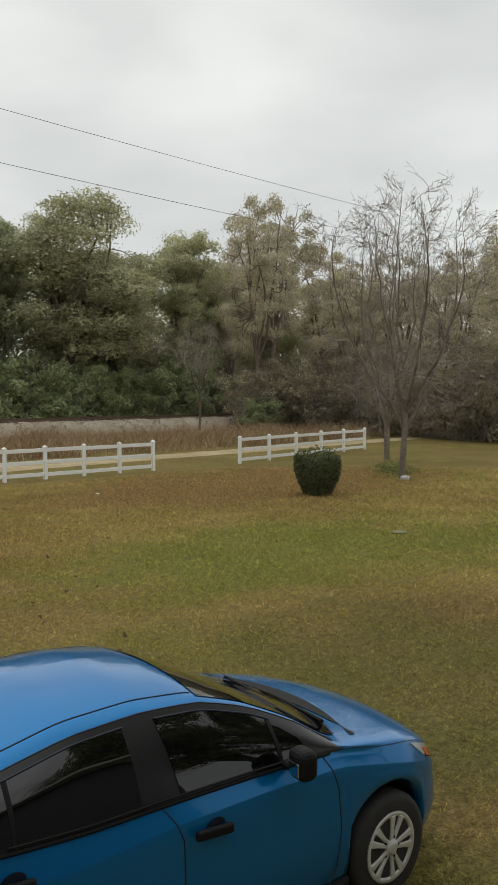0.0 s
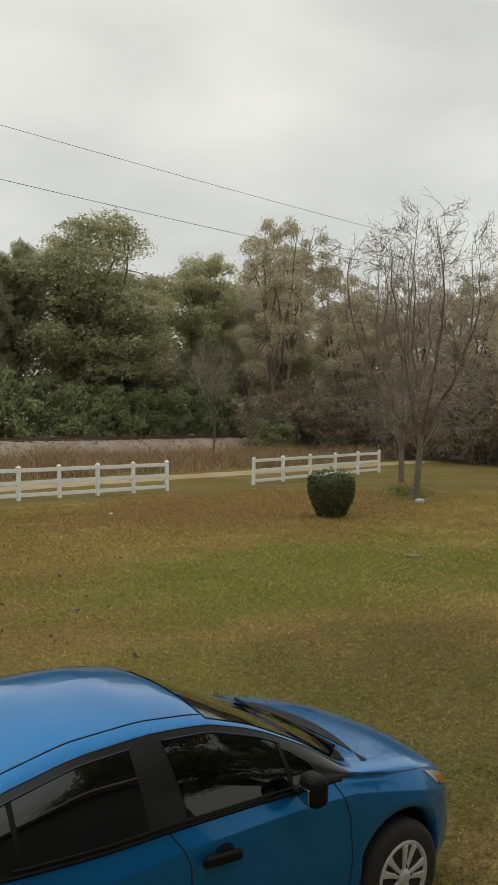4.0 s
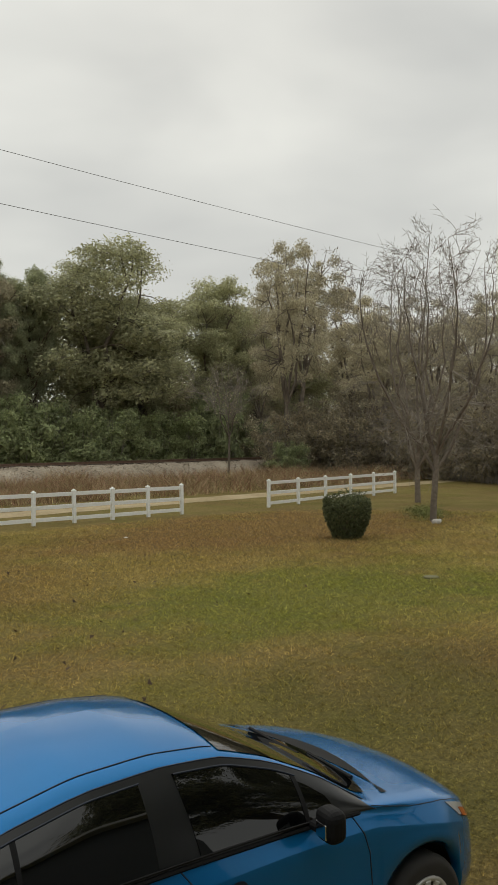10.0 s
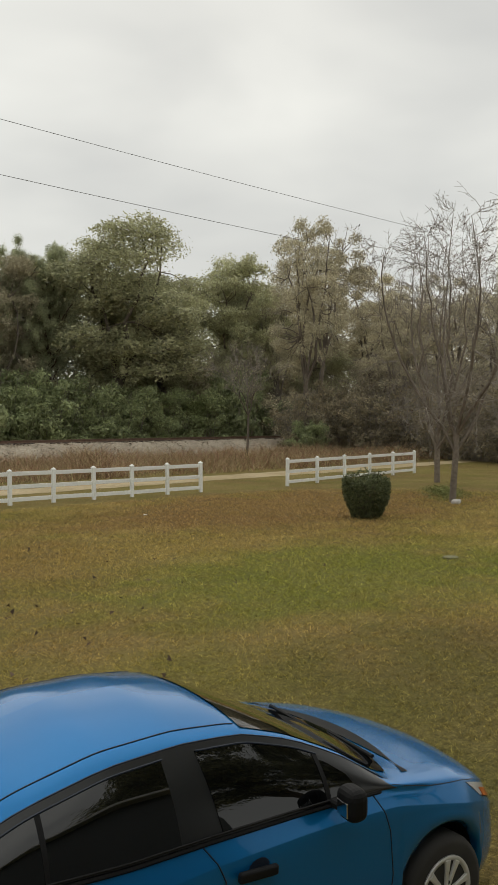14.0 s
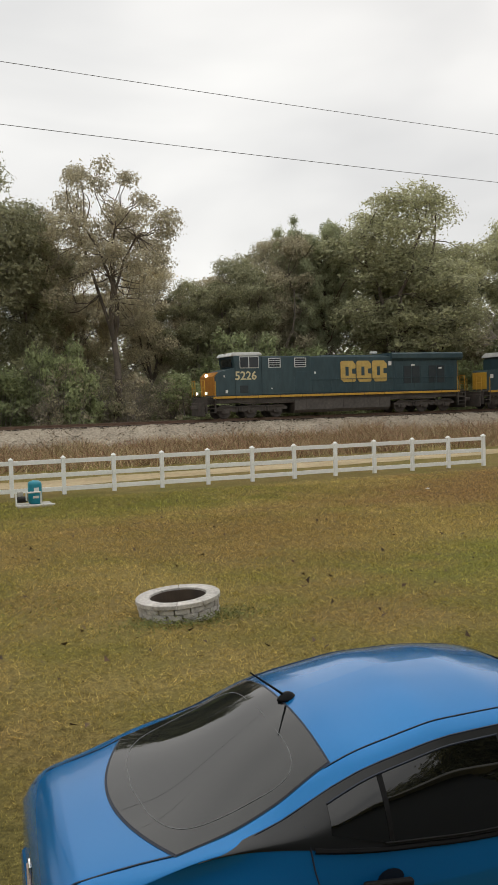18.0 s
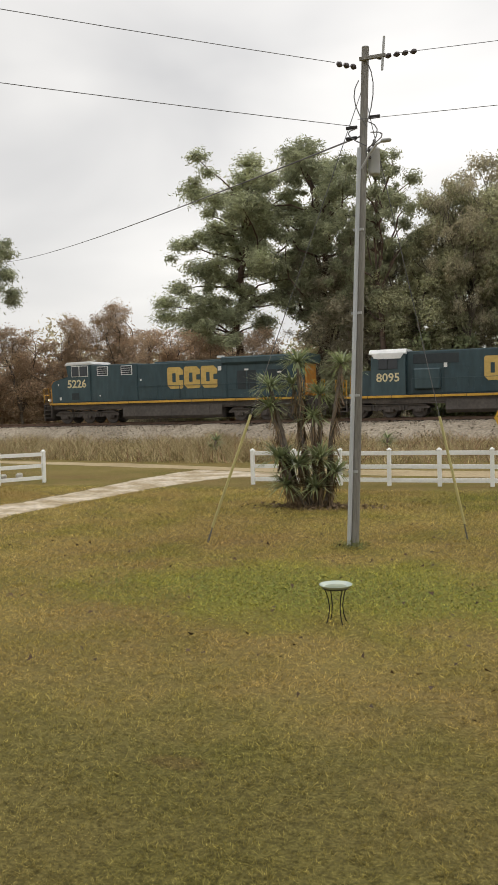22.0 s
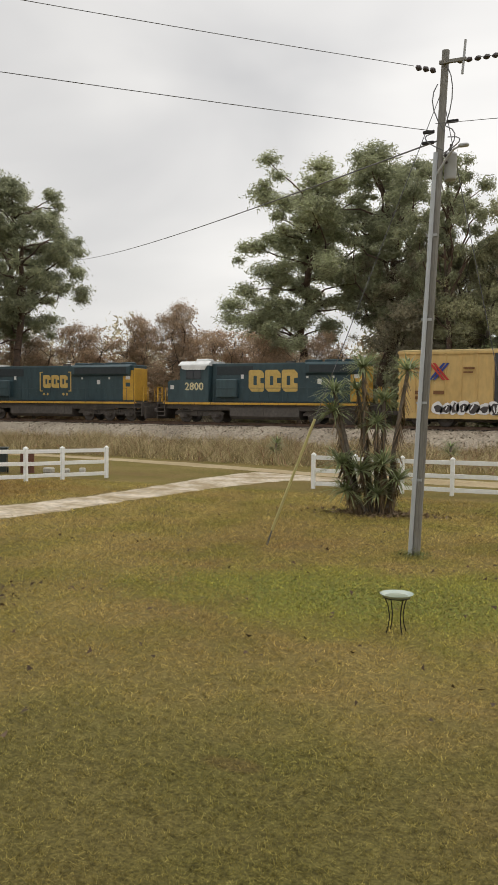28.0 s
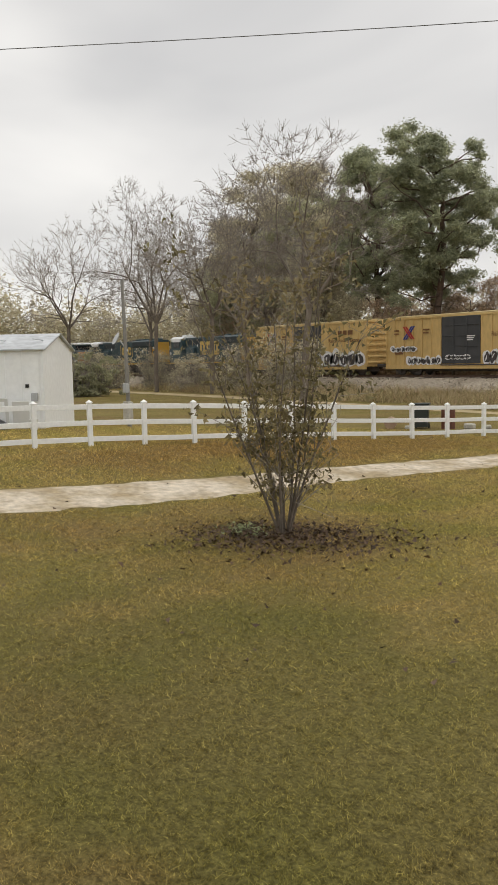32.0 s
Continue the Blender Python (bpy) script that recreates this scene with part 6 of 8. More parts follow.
def seam(points, side, width=0.008):
    """A panel gap along points (x, z) of the flank."""
    def out(x, z):
        crease, sill = float(smooth_at(x, C_BELT)) - float(shoulder(x)), 0.2
        k = (z - sill) / (crease - sill)
        return 0.012 * math.sin(math.pi * k) - 0.016 * max(0.0, k - 0.55) * (1 - k) * 4 if 0 < k < 1 else 0.0

    fine = [(a[0] + (b[0] - a[0]) * t / 5, a[1] + (b[1] - a[1]) * t / 5) for a, b in zip(points, points[1:]) for t in range(5)] + [points[-1]]
    return sweep([(x, side * float(flank(x, z, out(x, z))), z) for x, z in fine], width * 0.5, 5)


def car():
    ob = thing("sedan_car", pose(2.55, 3.915, 0.05, 0, 0, -3.1), "shiny metallic blue sedan parked on the lawn", "car")
    part("body", body_mesh(), None, ob)
    part("front_bumper", box(0.10, 1.1, 0.36, 2.08, 0, 0.43, 0.04, segments=2), M_TRIM, ob)
    part("rear_bumper", box(0.10, 1.2, 0.36, -2.31, 0, 0.48, 0.045, segments=3), M_CAR, ob)
    belt, rail = (lambda x: smooth_at(x, C_BELT)), (lambda x: smooth_at(x, C_RAILZ))
    for side in (-1, 1):
        part("window_surround", side_patch(1.03, 0.93, -1.74, -1.55, lambda x: belt(x) + 0.002, lambda x: rail(x) - 0.004, 0.004, side, 50, 8), M_PILLAR, ob, smooth=True)
        lo, hi = (lambda x: belt(x) + 0.028), (lambda x: rail(x) - 0.035)
        front_hi = lambda x: np.minimum(rail(x) - 0.036, 1.395 - 0.05 * np.maximum(0, x))
        part("front_window", side_patch(0.53, 0.535, -0.105, -0.145, lo, front_hi, 0.009, side, 22), M_CARGLASS, ob, smooth=True)
        part("front_quarter_window", side_patch(0.765, 0.70, 0.55, 0.555, lo, lambda x: rail(x) - 0.06 - 0.25 * np.maximum(0, x - 0.6), 0.009, side, 8), M_CARGLASS, ob, smooth=True)
        part("rear_window_pane", side_patch(-0.325, -0.33, -0.935, -0.925, lo, hi, 0.009, side, 20), M_CARGLASS, ob, smooth=True)
        part("quarter_window", side_patch(-0.955, -0.95, -1.2, -1.19, lambda x: belt(x) + 0.028 + 0.15 * np.maximum(0, -1.0 - x), hi, 0.009, side, 8), M_CARGLASS, ob, smooth=True)
        part("window_divider", side_patch(-0.935, -0.925, -0.955, -0.95, lo, hi, 0.012, side, 2), M_TRIM, ob)
        part("window_divider", side_patch(0.555, 0.558, 0.528, 0.532, lo, front_hi, 0.013, side, 2), M_TRIM, ob)
        def line_at(x0, x1, height, r, nm, out):
            part(nm, sweep([(x, side * float(flank(x, float(height(x)), out)), float(height(x))) for x in np.linspace(x0, x1, 22)], r, 5), M_SEAM, ob)

        line_at(0.56, -0.14, front_hi, 0.005, "window_seal", 0.012)
        line_at(-0.325, -1.19, hi, 0.005, "window_seal", 0.012)
        line_at(0.98, -1.5, lambda x: rail(x) - 0.006, 0.004, "rail_seal", 0.003)
        part("pillar_gap", seam([(-0.215, 1.06), (-0.225, 1.2), (-0.235, 1.415)], side, 0.007), M_SEAM, ob)
        part("window_seal", sweep([(x, side * float(flank(x, float(lo(x)) - 0.004, 0.012)), float(lo(x)) - 0.004) for x in np.linspace(0.75, -0.98, 24)], 0.006, 5), M_TRIM, ob)
        part("belt_strip", ridge(0.9, -1.28, belt, 0.012, side), M_TRIM, ob)
        part("door_seam", seam([(0.84, 0.985), (0.9, 0.88), (0.935, 0.78), (0.945, 0.55), (0.915, 0.36), (0.84, 0.24)], side), M_SEAM, ob)
        part("door_seam", seam([(-0.225, 1.04), (-0.16, 0.95), (-0.12, 0.86), (-0.118, 0.6), (-0.13, 0.26)], side), M_SEAM, ob)
        part("door_seam", seam([(-1.3, 1.2), (-1.29, 1.05), (-1.26, 0.9), (-1.1, 0.68), (-0.9, 0.4)], side), M_SEAM, ob)
        part("bonnet_seam", seam([(1.0, 0.99), (1.3, 0.905), (1.6, 0.845), (1.8, 0.785)], side, 0.006), M_SEAM, ob)
        for x, z in ((0.04, 0.86), (-1.0, 0.965)):
            y = float(flank(x, z))
            h = part("door_handle", box(0.225, 0.034, 0.05, x, side * (y + 0.034), z, 0.014, segments=3, m=Matrix.Translation((x, 0, z)) @ pose(0, 0, 0, 0, 6) @ Matrix.Translation((-x, 0, -z))), M_TRIM, ob)
            # dark disc on the flank, painted in for the shade of the handle's hollow
            part("handle_recess", lathe([(0.0, 0), (0.038, 0.0), (0.043, 0.005)], 14, m=pose(x + 0.025, side * (y + 0.001), z + 0.012, 90 if side < 0 else -90) @ Matrix.Diagonal((1.4, 0.95, 1, 1))), M_SEAM, h)
        m = pose(0.56, side * 0.98, 1.07, 0, 0, side * 8)
        mirror = part("mirror", box(0.12, 0.155, 0.165, bevel=0.05, m=m, segments=4), M_TRIM, ob, "black plastic door mirror")
        part("mirror_glass", box(0.008, 0.085, 0.075, -0.057, 0, -0.015, 0.003, m=m), M_CHROME, mirror)
        part("mirror_arm", box(0.08, 0.16, 0.04, 0.58, side * 0.875, 1.02, 0.01), M_TRIM, mirror)
        part("headlight", side_patch(2.02, 1.96, 1.78, 1.66, lambda x: belt(x) - 0.06, lambda x: belt(x) + 0.004, 0.006, side, 12, 3), M_CLEAR, ob)
        part("turn_lens", side_patch(1.96, 1.93, 1.82, 1.8, lambda x: belt(x) - 0.062, lambda x: belt(x) - 0.02, 0.011, side, 6, 2), M_AMBER, ob)
        part("tail_lamp", side_patch(-2.02, -1.95, -2.3, -2.28, lambda x: belt(x) - 0.2, lambda x: belt(x) - 0.05, 0.006, side, 10, 3), M_REDLENS, ob)
        part("rocker", box(1.95, 0.06, 0.08, 0.07, side * 0.84, 0.2, 0.02), M_TRIM, ob)
        part("roof_channel", seam_top(side), M_SEAM, ob)
        for ax in (AXLE_F, AXLE_R):
            wheel(ob, ax, side)
    part("windshield", top_patch(1.24, 0.18, 0.93, 0.005, 14, 18, pinch=-0.2), M_CARGLASS, ob, smooth=True)
    part("cowl", top_patch(1.37, 1.24, 0.96, 0.004, 3, 16, pinch=-0.2), M_TRIM, ob)
    border = part("rear_window_border", top_patch(-1.985, -1.105, 1.0, 0.003, 18, 24, pinch=0.17, edge_end=0.86), M_SEAM, ob, smooth=True)
    part("rear_window", top_patch(-1.972, -1.115, 0.985, 0.005, 18, 24, pinch=0.17, edge_end=0.85), M_REARGLASS, border, smooth=True)
    # fine pale outline printed on the rear glass
    bm = bmesh.new()
    loop = []
    for a in range(60):
        q = 2 * math.pi * a / 60
        c, s = math.cos(q), math.sin(q)
        u = 0.8 * math.copysign(abs(c) ** 0.3, c)
        w = math.copysign(abs(s) ** 0.3, s)
        x = -1.545 + 0.325 * w + (0.13 * u * u if w < 0 else 0.0)
        zr, zt, yr = smooth_at(x, C_RAILZ), smooth_at(x, C_TOP), smooth_at(x, C_RAILW)
        loop.append((x, yr * u, float(zr + (zt - zr) * (1 - abs(u) ** 2.2)) + 0.006))
    part("defroster_outline", sweep(loop + loop[:1], 0.0018, 4), M_PRINT, border)
    for y0, y1 in ((0.5, -0.1), (-0.08, -0.56)):
        za = [float(smooth_at(x, C_TOP)) + 0.014 for x in (1.22, 1.1)]
        part("wiper", rod((1.22, y0, za[0] - 0.01), (1.12, y1, za[1] - 0.025), 0.012, sides=6), M_TRIM, ob)
    zt = float(smooth_at(-1.08, C_TOP))
    ant = part("antenna_base", lathe([(0.035, 0), (0.03, 0.012), (0.018, 0.032), (0.008, 0.04)], 14, m=Matrix.Translation((-1.08, 0, zt - 0.006)) @ Matrix.Diagonal((1.6, 1, 1, 1))), M_TRIM, ob, smooth=True)
    part("antenna_mast", rod((-1.1, 0, zt + 0.022), (-1.27, 0.0, zt + 0.155), 0.0065, 0.004), M_TRIM, ant)
    # boot lid: shut line, plain oval mark, plate as a plain bar
    for side in (-1, 1):
        bm = bmesh.new()
        pts = []
        for x, k in ((-1.8, 0.985), (-1.87, 0.97), (-1.95, 0.96), (-2.05, 0.96), (-2.2, 0.965), (-2.28, 0.96)):
            zr, zt, yr = smooth_at(x, C_RAILZ), smooth_at(x, C_TOP), smooth_at(x, C_RAILW)
            pts.append((x, side * yr * k, float(zr + (zt - zr) * (1 - k ** 2.2))))
        part("boot_seam", sweep(pts, 0.005, 5), M_SEAM, ob)
    part("emblem", lathe([(0.045, 0), (0.045, 0.008)], 18, m=pose(-2.343, 0, 0.84, 0, -90)), M_CHROME, ob)
    part("name_bar", box(0.008, 0.16, 0.03, -2.345, -0.3, 0.8), M_CHROME, ob)
    part("licence_plate", box(0.012, 0.31, 0.13, -2.347, 0, 0.72, 0.003), M_PLATE, ob)
    part("grille", box(0.02, 0.8, 0.2, 2.135, 0, 0.47, 0.01), M_TRIM, ob)
    return ob


def sweep(points, r, sides=6, taper=1.0):
    """One unbroken tube through the points."""
    bm = bmesh.new()
    rings = []
    pts = [Vector(p) for p in points]
    for i, p in enumerate(pts):
        d = (pts[min(i + 1, len(pts) - 1)] - pts[max(i - 1, 0)]).normalized()
        u = d.cross(Vector((0, 0, 1)) if abs(d.z) < 0.9 else Vector((1, 0, 0))).normalized()
        w = d.cross(u)
        rings.append([bm.verts.new(p + (u * math.cos(a) + w * math.sin(a)) * r * taper ** i) for a in (2 * math.pi * k / sides for k in range(sides))])
    for a, b in zip(rings, rings[1:]):
        for k in range(sides):
            bm.faces.new((a[k], a[(k + 1) % sides], b[(k + 1) % sides], b[k]))
    bmesh.ops.recalc_face_normals(bm, faces=bm.faces)
    return bm


def ridge(x0, x1, height, r, side):
    """A thin moulding along the flank at a height that follows x."""
    return sweep([(x, side * float(flank(x, float(height(x)), 0.003)), float(height(x))) for x in np.linspace(x0, x1, 26)], r)


def seam_top(side):
    bm = bmesh.new()
    pts = []
    for x in np.linspace(0.16, -1.14, 26):
        k = 0.87
        zr, zt, yr = smooth_at(x, C_RAILZ), smooth_at(x, C_TOP), smooth_at(x, C_RAILW)
        pts.append((x, side * yr * k, float(zr + (zt - zr) * (1 - k ** 2.2)) + 0.001))
    return sweep(pts, 0.0035, 5)


def wheel(ob, ax, side):
    """A tyre with a silver cover of ten paired spokes."""
    w = new("wheel")
    w.parent = ob
    w.matrix_basis = pose(ax, side * 0.785, 0.29, 90 if side < 0 else -90)
    bm = lathe([(0.2, -0.09), (0.27, -0.095), (0.305, -0.085), (0.317, -0.05), (0.318, 0.05), (0.305, 0.083), (0.27, 0.095), (0.205, 0.085)], 36)
    part("tyre", bm, M_RUBBER, w, smooth=True)
    part("rim", lathe([(0.01, 0.03), (0.19, 0.035), (0.198, 0.085), (0.21, 0.092), (0.212, 0.06)], 36, caps=False), M_TRIM, w)
    part("cover_ring", lathe([(0.178, 0.082), (0.182, 0.092), (0.206, 0.098), (0.211, 0.088), (0.2, 0.08), (0.178, 0.082)], 36, caps=False), M_SILVER, w, smooth=True)
    part("hub_cap", lathe([(0.05, 0.07), (0.05, 0.1), (0.03, 0.112), (0.01, 0.114)], 18), M_SILVER, w)
    blade = bmesh.new()
    prism([(0.035, -0.013), (0.12, -0.016), (0.188, -0.026), (0.188, 0.02), (0.12, 0.014), (0.035, 0.011)], "z", 0.07, 0.098, blade)
    bmesh.ops.bevel(blade, geom=blade.edges[:], offset=0.005, segments=1, affect="EDGES")
    for i in range(10):
        bm = blade.copy()
        part("spoke", bm, M_SILVER, w).matrix_basis = pose(0, 0, 0, 0, 0, 72 * (i // 2) + (12 if i % 2 else -12)) @ Matrix.Diagonal((1, -1 if i % 2 else 1, 1, 1))
    blade.free()
    for i in range(5):
        part("lug_recess", lathe([(0.012, 0.06), (0.012, 0.075), (0.008, 0.078)], 8, m=pose(0.062 * math.cos(i * 1.2566), 0.062 * math.sin(i * 1.2566), 0.02)), M_TRIM, w)


car()


# ---- things in the yard ----
M_POLE = mat("weathered_grey_wood", (0.27, 0.26, 0.235), (0.17, 0.16, 0.14), rough=0.9, big=0.8, fine=14, fine_amt=0.25, stretch=(4, 4, 0.35), bump=0.6, bump_scale=18)
M_CONDUIT = mat("grey_plastic_conduit", (0.50, 0.53, 0.55), (0.45, 0.47, 0.49), rough=0.5, big=2)
M_CAN = mat("light_grey_enamel", (0.44, 0.45, 0.45), (0.38, 0.39, 0.39), rough=0.45, big=2)
M_WIRE = mat("dark_weathered_wire", (0.15, 0.15, 0.152), rough=0.6)
M_GUARD = mat("faded_yellow_guard", (0.56, 0.50, 0.22), (0.48, 0.43, 0.2), rough=0.6, big=2)
M_PORC = mat("brown_porcelain", (0.07, 0.055, 0.055), rough=0.25)
M_BLOCK = mat("tumbled_grey_block", (0.56, 0.53, 0.49), (0.40, 0.375, 0.35), rough=0.95, big=3, fine=22, fine_amt=0.22, rand=0.12, bump=0.8, bump_scale=22)
M_ASH = mat("sooty_ash", (0.05, 0.038, 0.03), (0.09, 0.065, 0.045), rough=0.95, big=4)
M_CYAN = mat("turquoise_enamel", (0.004, 0.25, 0.33), (0.004, 0.21, 0.29), rough=0.35, big=3)
M_PVC = mat("white_pipe", (0.75, 0.75, 0.72), rough=0.4)
M_SLAB = mat("worn_concrete", (0.5, 0.48, 0.43), (0.38, 0.36, 0.31), rough=0.95, big=3, fine=30)
M_BATH = mat("pale_green_glass_bowl", (0.50, 0.56, 0.44), (0.38, 0.46, 0.42), rough=0.2, big=6)
M_WATER = mat("cloudy_bowl_water", (0.36, 0.40, 0.30), (0.28, 0.33, 0.25), rough=0.12, big=5)
M_IRON = mat("dark_wrought_iron", (0.025, 0.022, 0.02), rough=0.5, metal=0.5)
M_YUCCA = thin(mat("sword_leaves", (0.155, 0.175, 0.085), (0.105, 0.125, 0.06), rough=0.6, big=1.2, island=0.4))
M_THATCH = mat("dead_leaf_skirt", (0.25, 0.18, 0.11), (0.17, 0.115, 0.07), rough=0.95, big=2, island=0.4)
M_SIGNY = mat("yellow_sign_face", (0.66, 0.40, 0.04), (0.58, 0.33, 0.035), rough=0.5, big=4)
M_SHED = mat("white_metal_siding", (0.88, 0.895, 0.885), (0.84, 0.855, 0.845), rough=0.45, big=0.5, fine=5, fine_amt=0.05)
M_TIN = mat("galvanised_roof", (0.55, 0.57, 0.58), (0.4, 0.42, 0.43), rough=0.4, metal=0.3, big=0.8, fine=3)
M_BINGREEN = mat("dark_green_plastic", (0.02, 0.028, 0.026), rough=0.5)
M_DRUM = mat("rusty_brown_drum", (0.16, 0.055, 0.03), (0.1, 0.045, 0.03), rough=0.8, big=3)
M_TARP = mat("black_tarpaulin", (0.02, 0.02, 0.022), rough=0.45)
M_SIDING = mat("grey_siding", (0.15, 0.16, 0.165), (0.12, 0.13, 0.135), rough=0.7, big=0.6, fine=6, fine_amt=0.06)
M_TERRA = mat("old_clay_pipe", (0.38, 0.27, 0.18), (0.3, 0.2, 0.13), rough=0.9, big=4)

POLE = Vector((-4.2, 16.5, 0))
LEAN = Vector((0.43, 0.0, 9.65))


def on_pole(z):
    return POLE + LEAN * (z / 9.65)


def sag(p, q, drop, n=14):
    p, q = Vector(p), Vector(q)
    return [p.lerp(q, i / n) - Vector((0, 0, drop * 4 * (i / n) * (1 - i / n))) for i in range(n + 1)]


def cable(name, points, r, label):
    cu = bpy.data.curves.new(name, "CURVE")
    cu.dimensions, cu.bevel_depth, cu.bevel_resolution = "3D", r, 1
    sp = cu.splines.new("POLY")
    sp.points.add(len(points) - 1)
    for s, p in zip(sp.points, points):
        s.co = (*p, 1)
    cu.materials.append(M_WIRE)
    tmp = bpy.data.objects.new(name, cu)
    scene.collection.objects.link(tmp)
    me = bpy.data.meshes.new_from_object(tmp)
    bpy.data.objects.remove(tmp)
    if not me.materials:
        me.materials.append(M_WIRE)
    return tagged(new(name, me), label, "cable", group="overhead cables")


def utility_pole():
    ob = thing("utility_pole", Matrix(), "weathered grey wooden utility pole leaning slightly on the lawn", "utility pole")
    part("shaft", rod(POLE - Vector((0, 0, 0.2)), on_pole(9.65), 0.09, 0.07, sides=18), M_POLE, ob, smooth=False)
    off = Vector((-0.07, -0.085, 0))
    part("conduit", rod(POLE + off * 1.15, on_pole(7.75) + off * 0.85, 0.042, sides=12), M_CONDUIT, ob)
    for z in (1.5, 3.0, 4.6, 6.2):
        p = on_pole(z) + off
        part("conduit_strap", box(0.2, 0.05, 0.05, p.x + 0.03, p.y + 0.02, p.z), M_CAN, ob)
    p = on_pole(7.5) + Vector((0.2, 0.1, 0))
    can = part("transformer", lathe([(0.02, -0.26), (0.105, -0.25), (0.115, -0.22), (0.115, 0.2), (0.123, 0.21), (0.123, 0.24), (0.07, 0.27), (0.02, 0.28)], 22, m=Matrix.Translation(p)), M_CAN, ob, smooth=True)
    part("bushing", rod(p + Vector((0, 0, 0.26)), p + Vector((0, 0, 0.42)), 0.035, 0.02), M_PORC, can)
    for s in (0, 1):
        part("bushing", rod(p + Vector((-0.06, -0.1, 0.06 + 0.12 * s)), p + Vector((-0.07, -0.18, 0.06 + 0.12 * s)), 0.03), M_PORC, can)
    # lamp arm
    a = on_pole(7.35)
    pts = [a + Vector((0.0, -0.1, 0)), a + Vector((0.2, -0.2, 0.25)), a + Vector((0.34, -0.3, 0.36)), a + Vector((0.46, -0.36, 0.38))]
    bm = bmesh.new()
    for s, t in zip(pts, pts[1:]):
        rod(s, t, 0.02, bm=bm)
    part("lamp_arm", bm, M_CAN, ob)
    part("lamp_head", box(0.2, 0.12, 0.07, pts[-1].x + 0.08, pts[-1].y - 0.04, pts[-1].z, 0.04, segments=2), M_CAN, ob)
    # string insulators both ways, arrester and cut-out
    for k in range(3):
        d = on_pole(9.3) + Vector((-0.2 - 0.11 * k, -0.1 - 0.11 * k, -0.02))
        part("insulator", lathe([(0.015, -0.06), (0.05, -0.02), (0.055, 0.01), (0.03, 0.06)], 14, m=Matrix.Translation(d) @ pose(0, 0, 0, 0, -70, 45)), M_PORC, ob)
    for k in range(5):
        d = on_pole(9.42) + Vector((0.28 + 0.16 * k, 0.01, 0.0))
        part("insulator", lathe([(0.015, -0.06), (0.045, -0.02), (0.05, 0.01), (0.03, 0.06)], 14, m=Matrix.Translation(d) @ pose(0, 0, 0, 0, 80, 0)), M_PORC, ob)
    d = on_pole(9.45) + Vector((0.36, -0.1, 0))
    part("cutout", rod(d + Vector((-0.02, 0, -0.32)), d + Vector((0.03, 0, 0.3)), 0.024, sides=10), M_CAN, ob)
    part("crosspiece", box(0.5, 0.06, 0.06, d.x - 0.2, d.y, d.z - 0.05), M_POLE, ob)
    for z, s in ((8.15, -1), (8.3, 1), (7.95, -1)):
        d = on_pole(z) + Vector((0.22 * s, -0.06, 0))
        part("clamp", box(0.22, 0.05, 0.06, d.x, d.y, d.z, 0.01), M_IRON, ob)
    # drop leads looping round the head
    for z0, dz, dx in ((9.0, -0.9, -0.3), (8.2, -0.55, 0.4), (8.1, -0.35, -0.45), (9.3, -1.1, 0.25), (8.0, -0.3, 0.55)):
        a, b = on_pole(z0) + Vector((dx * 0.3, -0.12, 0)), on_pole(z0 + dz) + Vector((0.1, -0.13, 0))
        bm = bmesh.new()
        mid = (a + b) / 2 + Vector((dx, -0.1, 0.1))
        q = [a * (1 - t) ** 2 + mid * 2 * t * (1 - t) + b * t * t for t in (0, 0.2, 0.4, 0.6, 0.8, 1)]
        for s, t in zip(q, q[1:]):
            rod(s, t, 0.011, sides=5, bm=bm)
        part("drop_lead", bm, M_WIRE, ob)
    return ob


utility_pole()


def guy(foot, head, guard):
    foot, head = Vector(foot), Vector(head)
    ob = thing("guy_wire", Matrix(), "steel guy wire with a yellow plastic guard", "guy wire", group="pole guy wires")
    part("strand", rod(foot, head, 0.008, sides=5), M_WIRE, ob)
    d = (head - foot).normalized()
    part("guard", rod(foot + d * 0.35, foot + d * guard, 0.03, sides=8), M_GUARD, ob)
    part("anchor_rod", rod(foot - Vector((0, 0, 0.1)), foot + d * 0.4, 0.012, sides=6), M_WIRE, ob)


guy((-7.3, 16.3, 0), on_pole(9.0), 2.85)
guy((-2.1, 17.6, 0), on_pole(8.8), 2.6)
# lines along the road to the east, and bent back towards the house in the west
cable("overhead_cable", sag((-3.2, 16.45, 9.42), (44, 18.9, 9.6), 0.35), 0.0055, "dark power line along the yard")
cable("overhead_cable", sag((-3.9, 16.3, 8.25), (44, 18.3, 8.25), 0.35), 0.006, "dark neutral line along the yard")
cable("overhead_cable", sag((-4.28, 16.1, 9.3), (-24, -4.0, 9.9), 0.24), 0.006, "dark power line over the driveway")
cable("overhead_cable", sag((-3.95, 16.3, 8.12), (-24, -3.6, 8.7), 0.2), 0.0065, "dark neutral line over the driveway")
cable("service_cable", sag((-3.9, 16.4, 7.95), (-51.0, 69.5, 16.8), 0.4), 0.016, "thick twisted service cable from the pole")


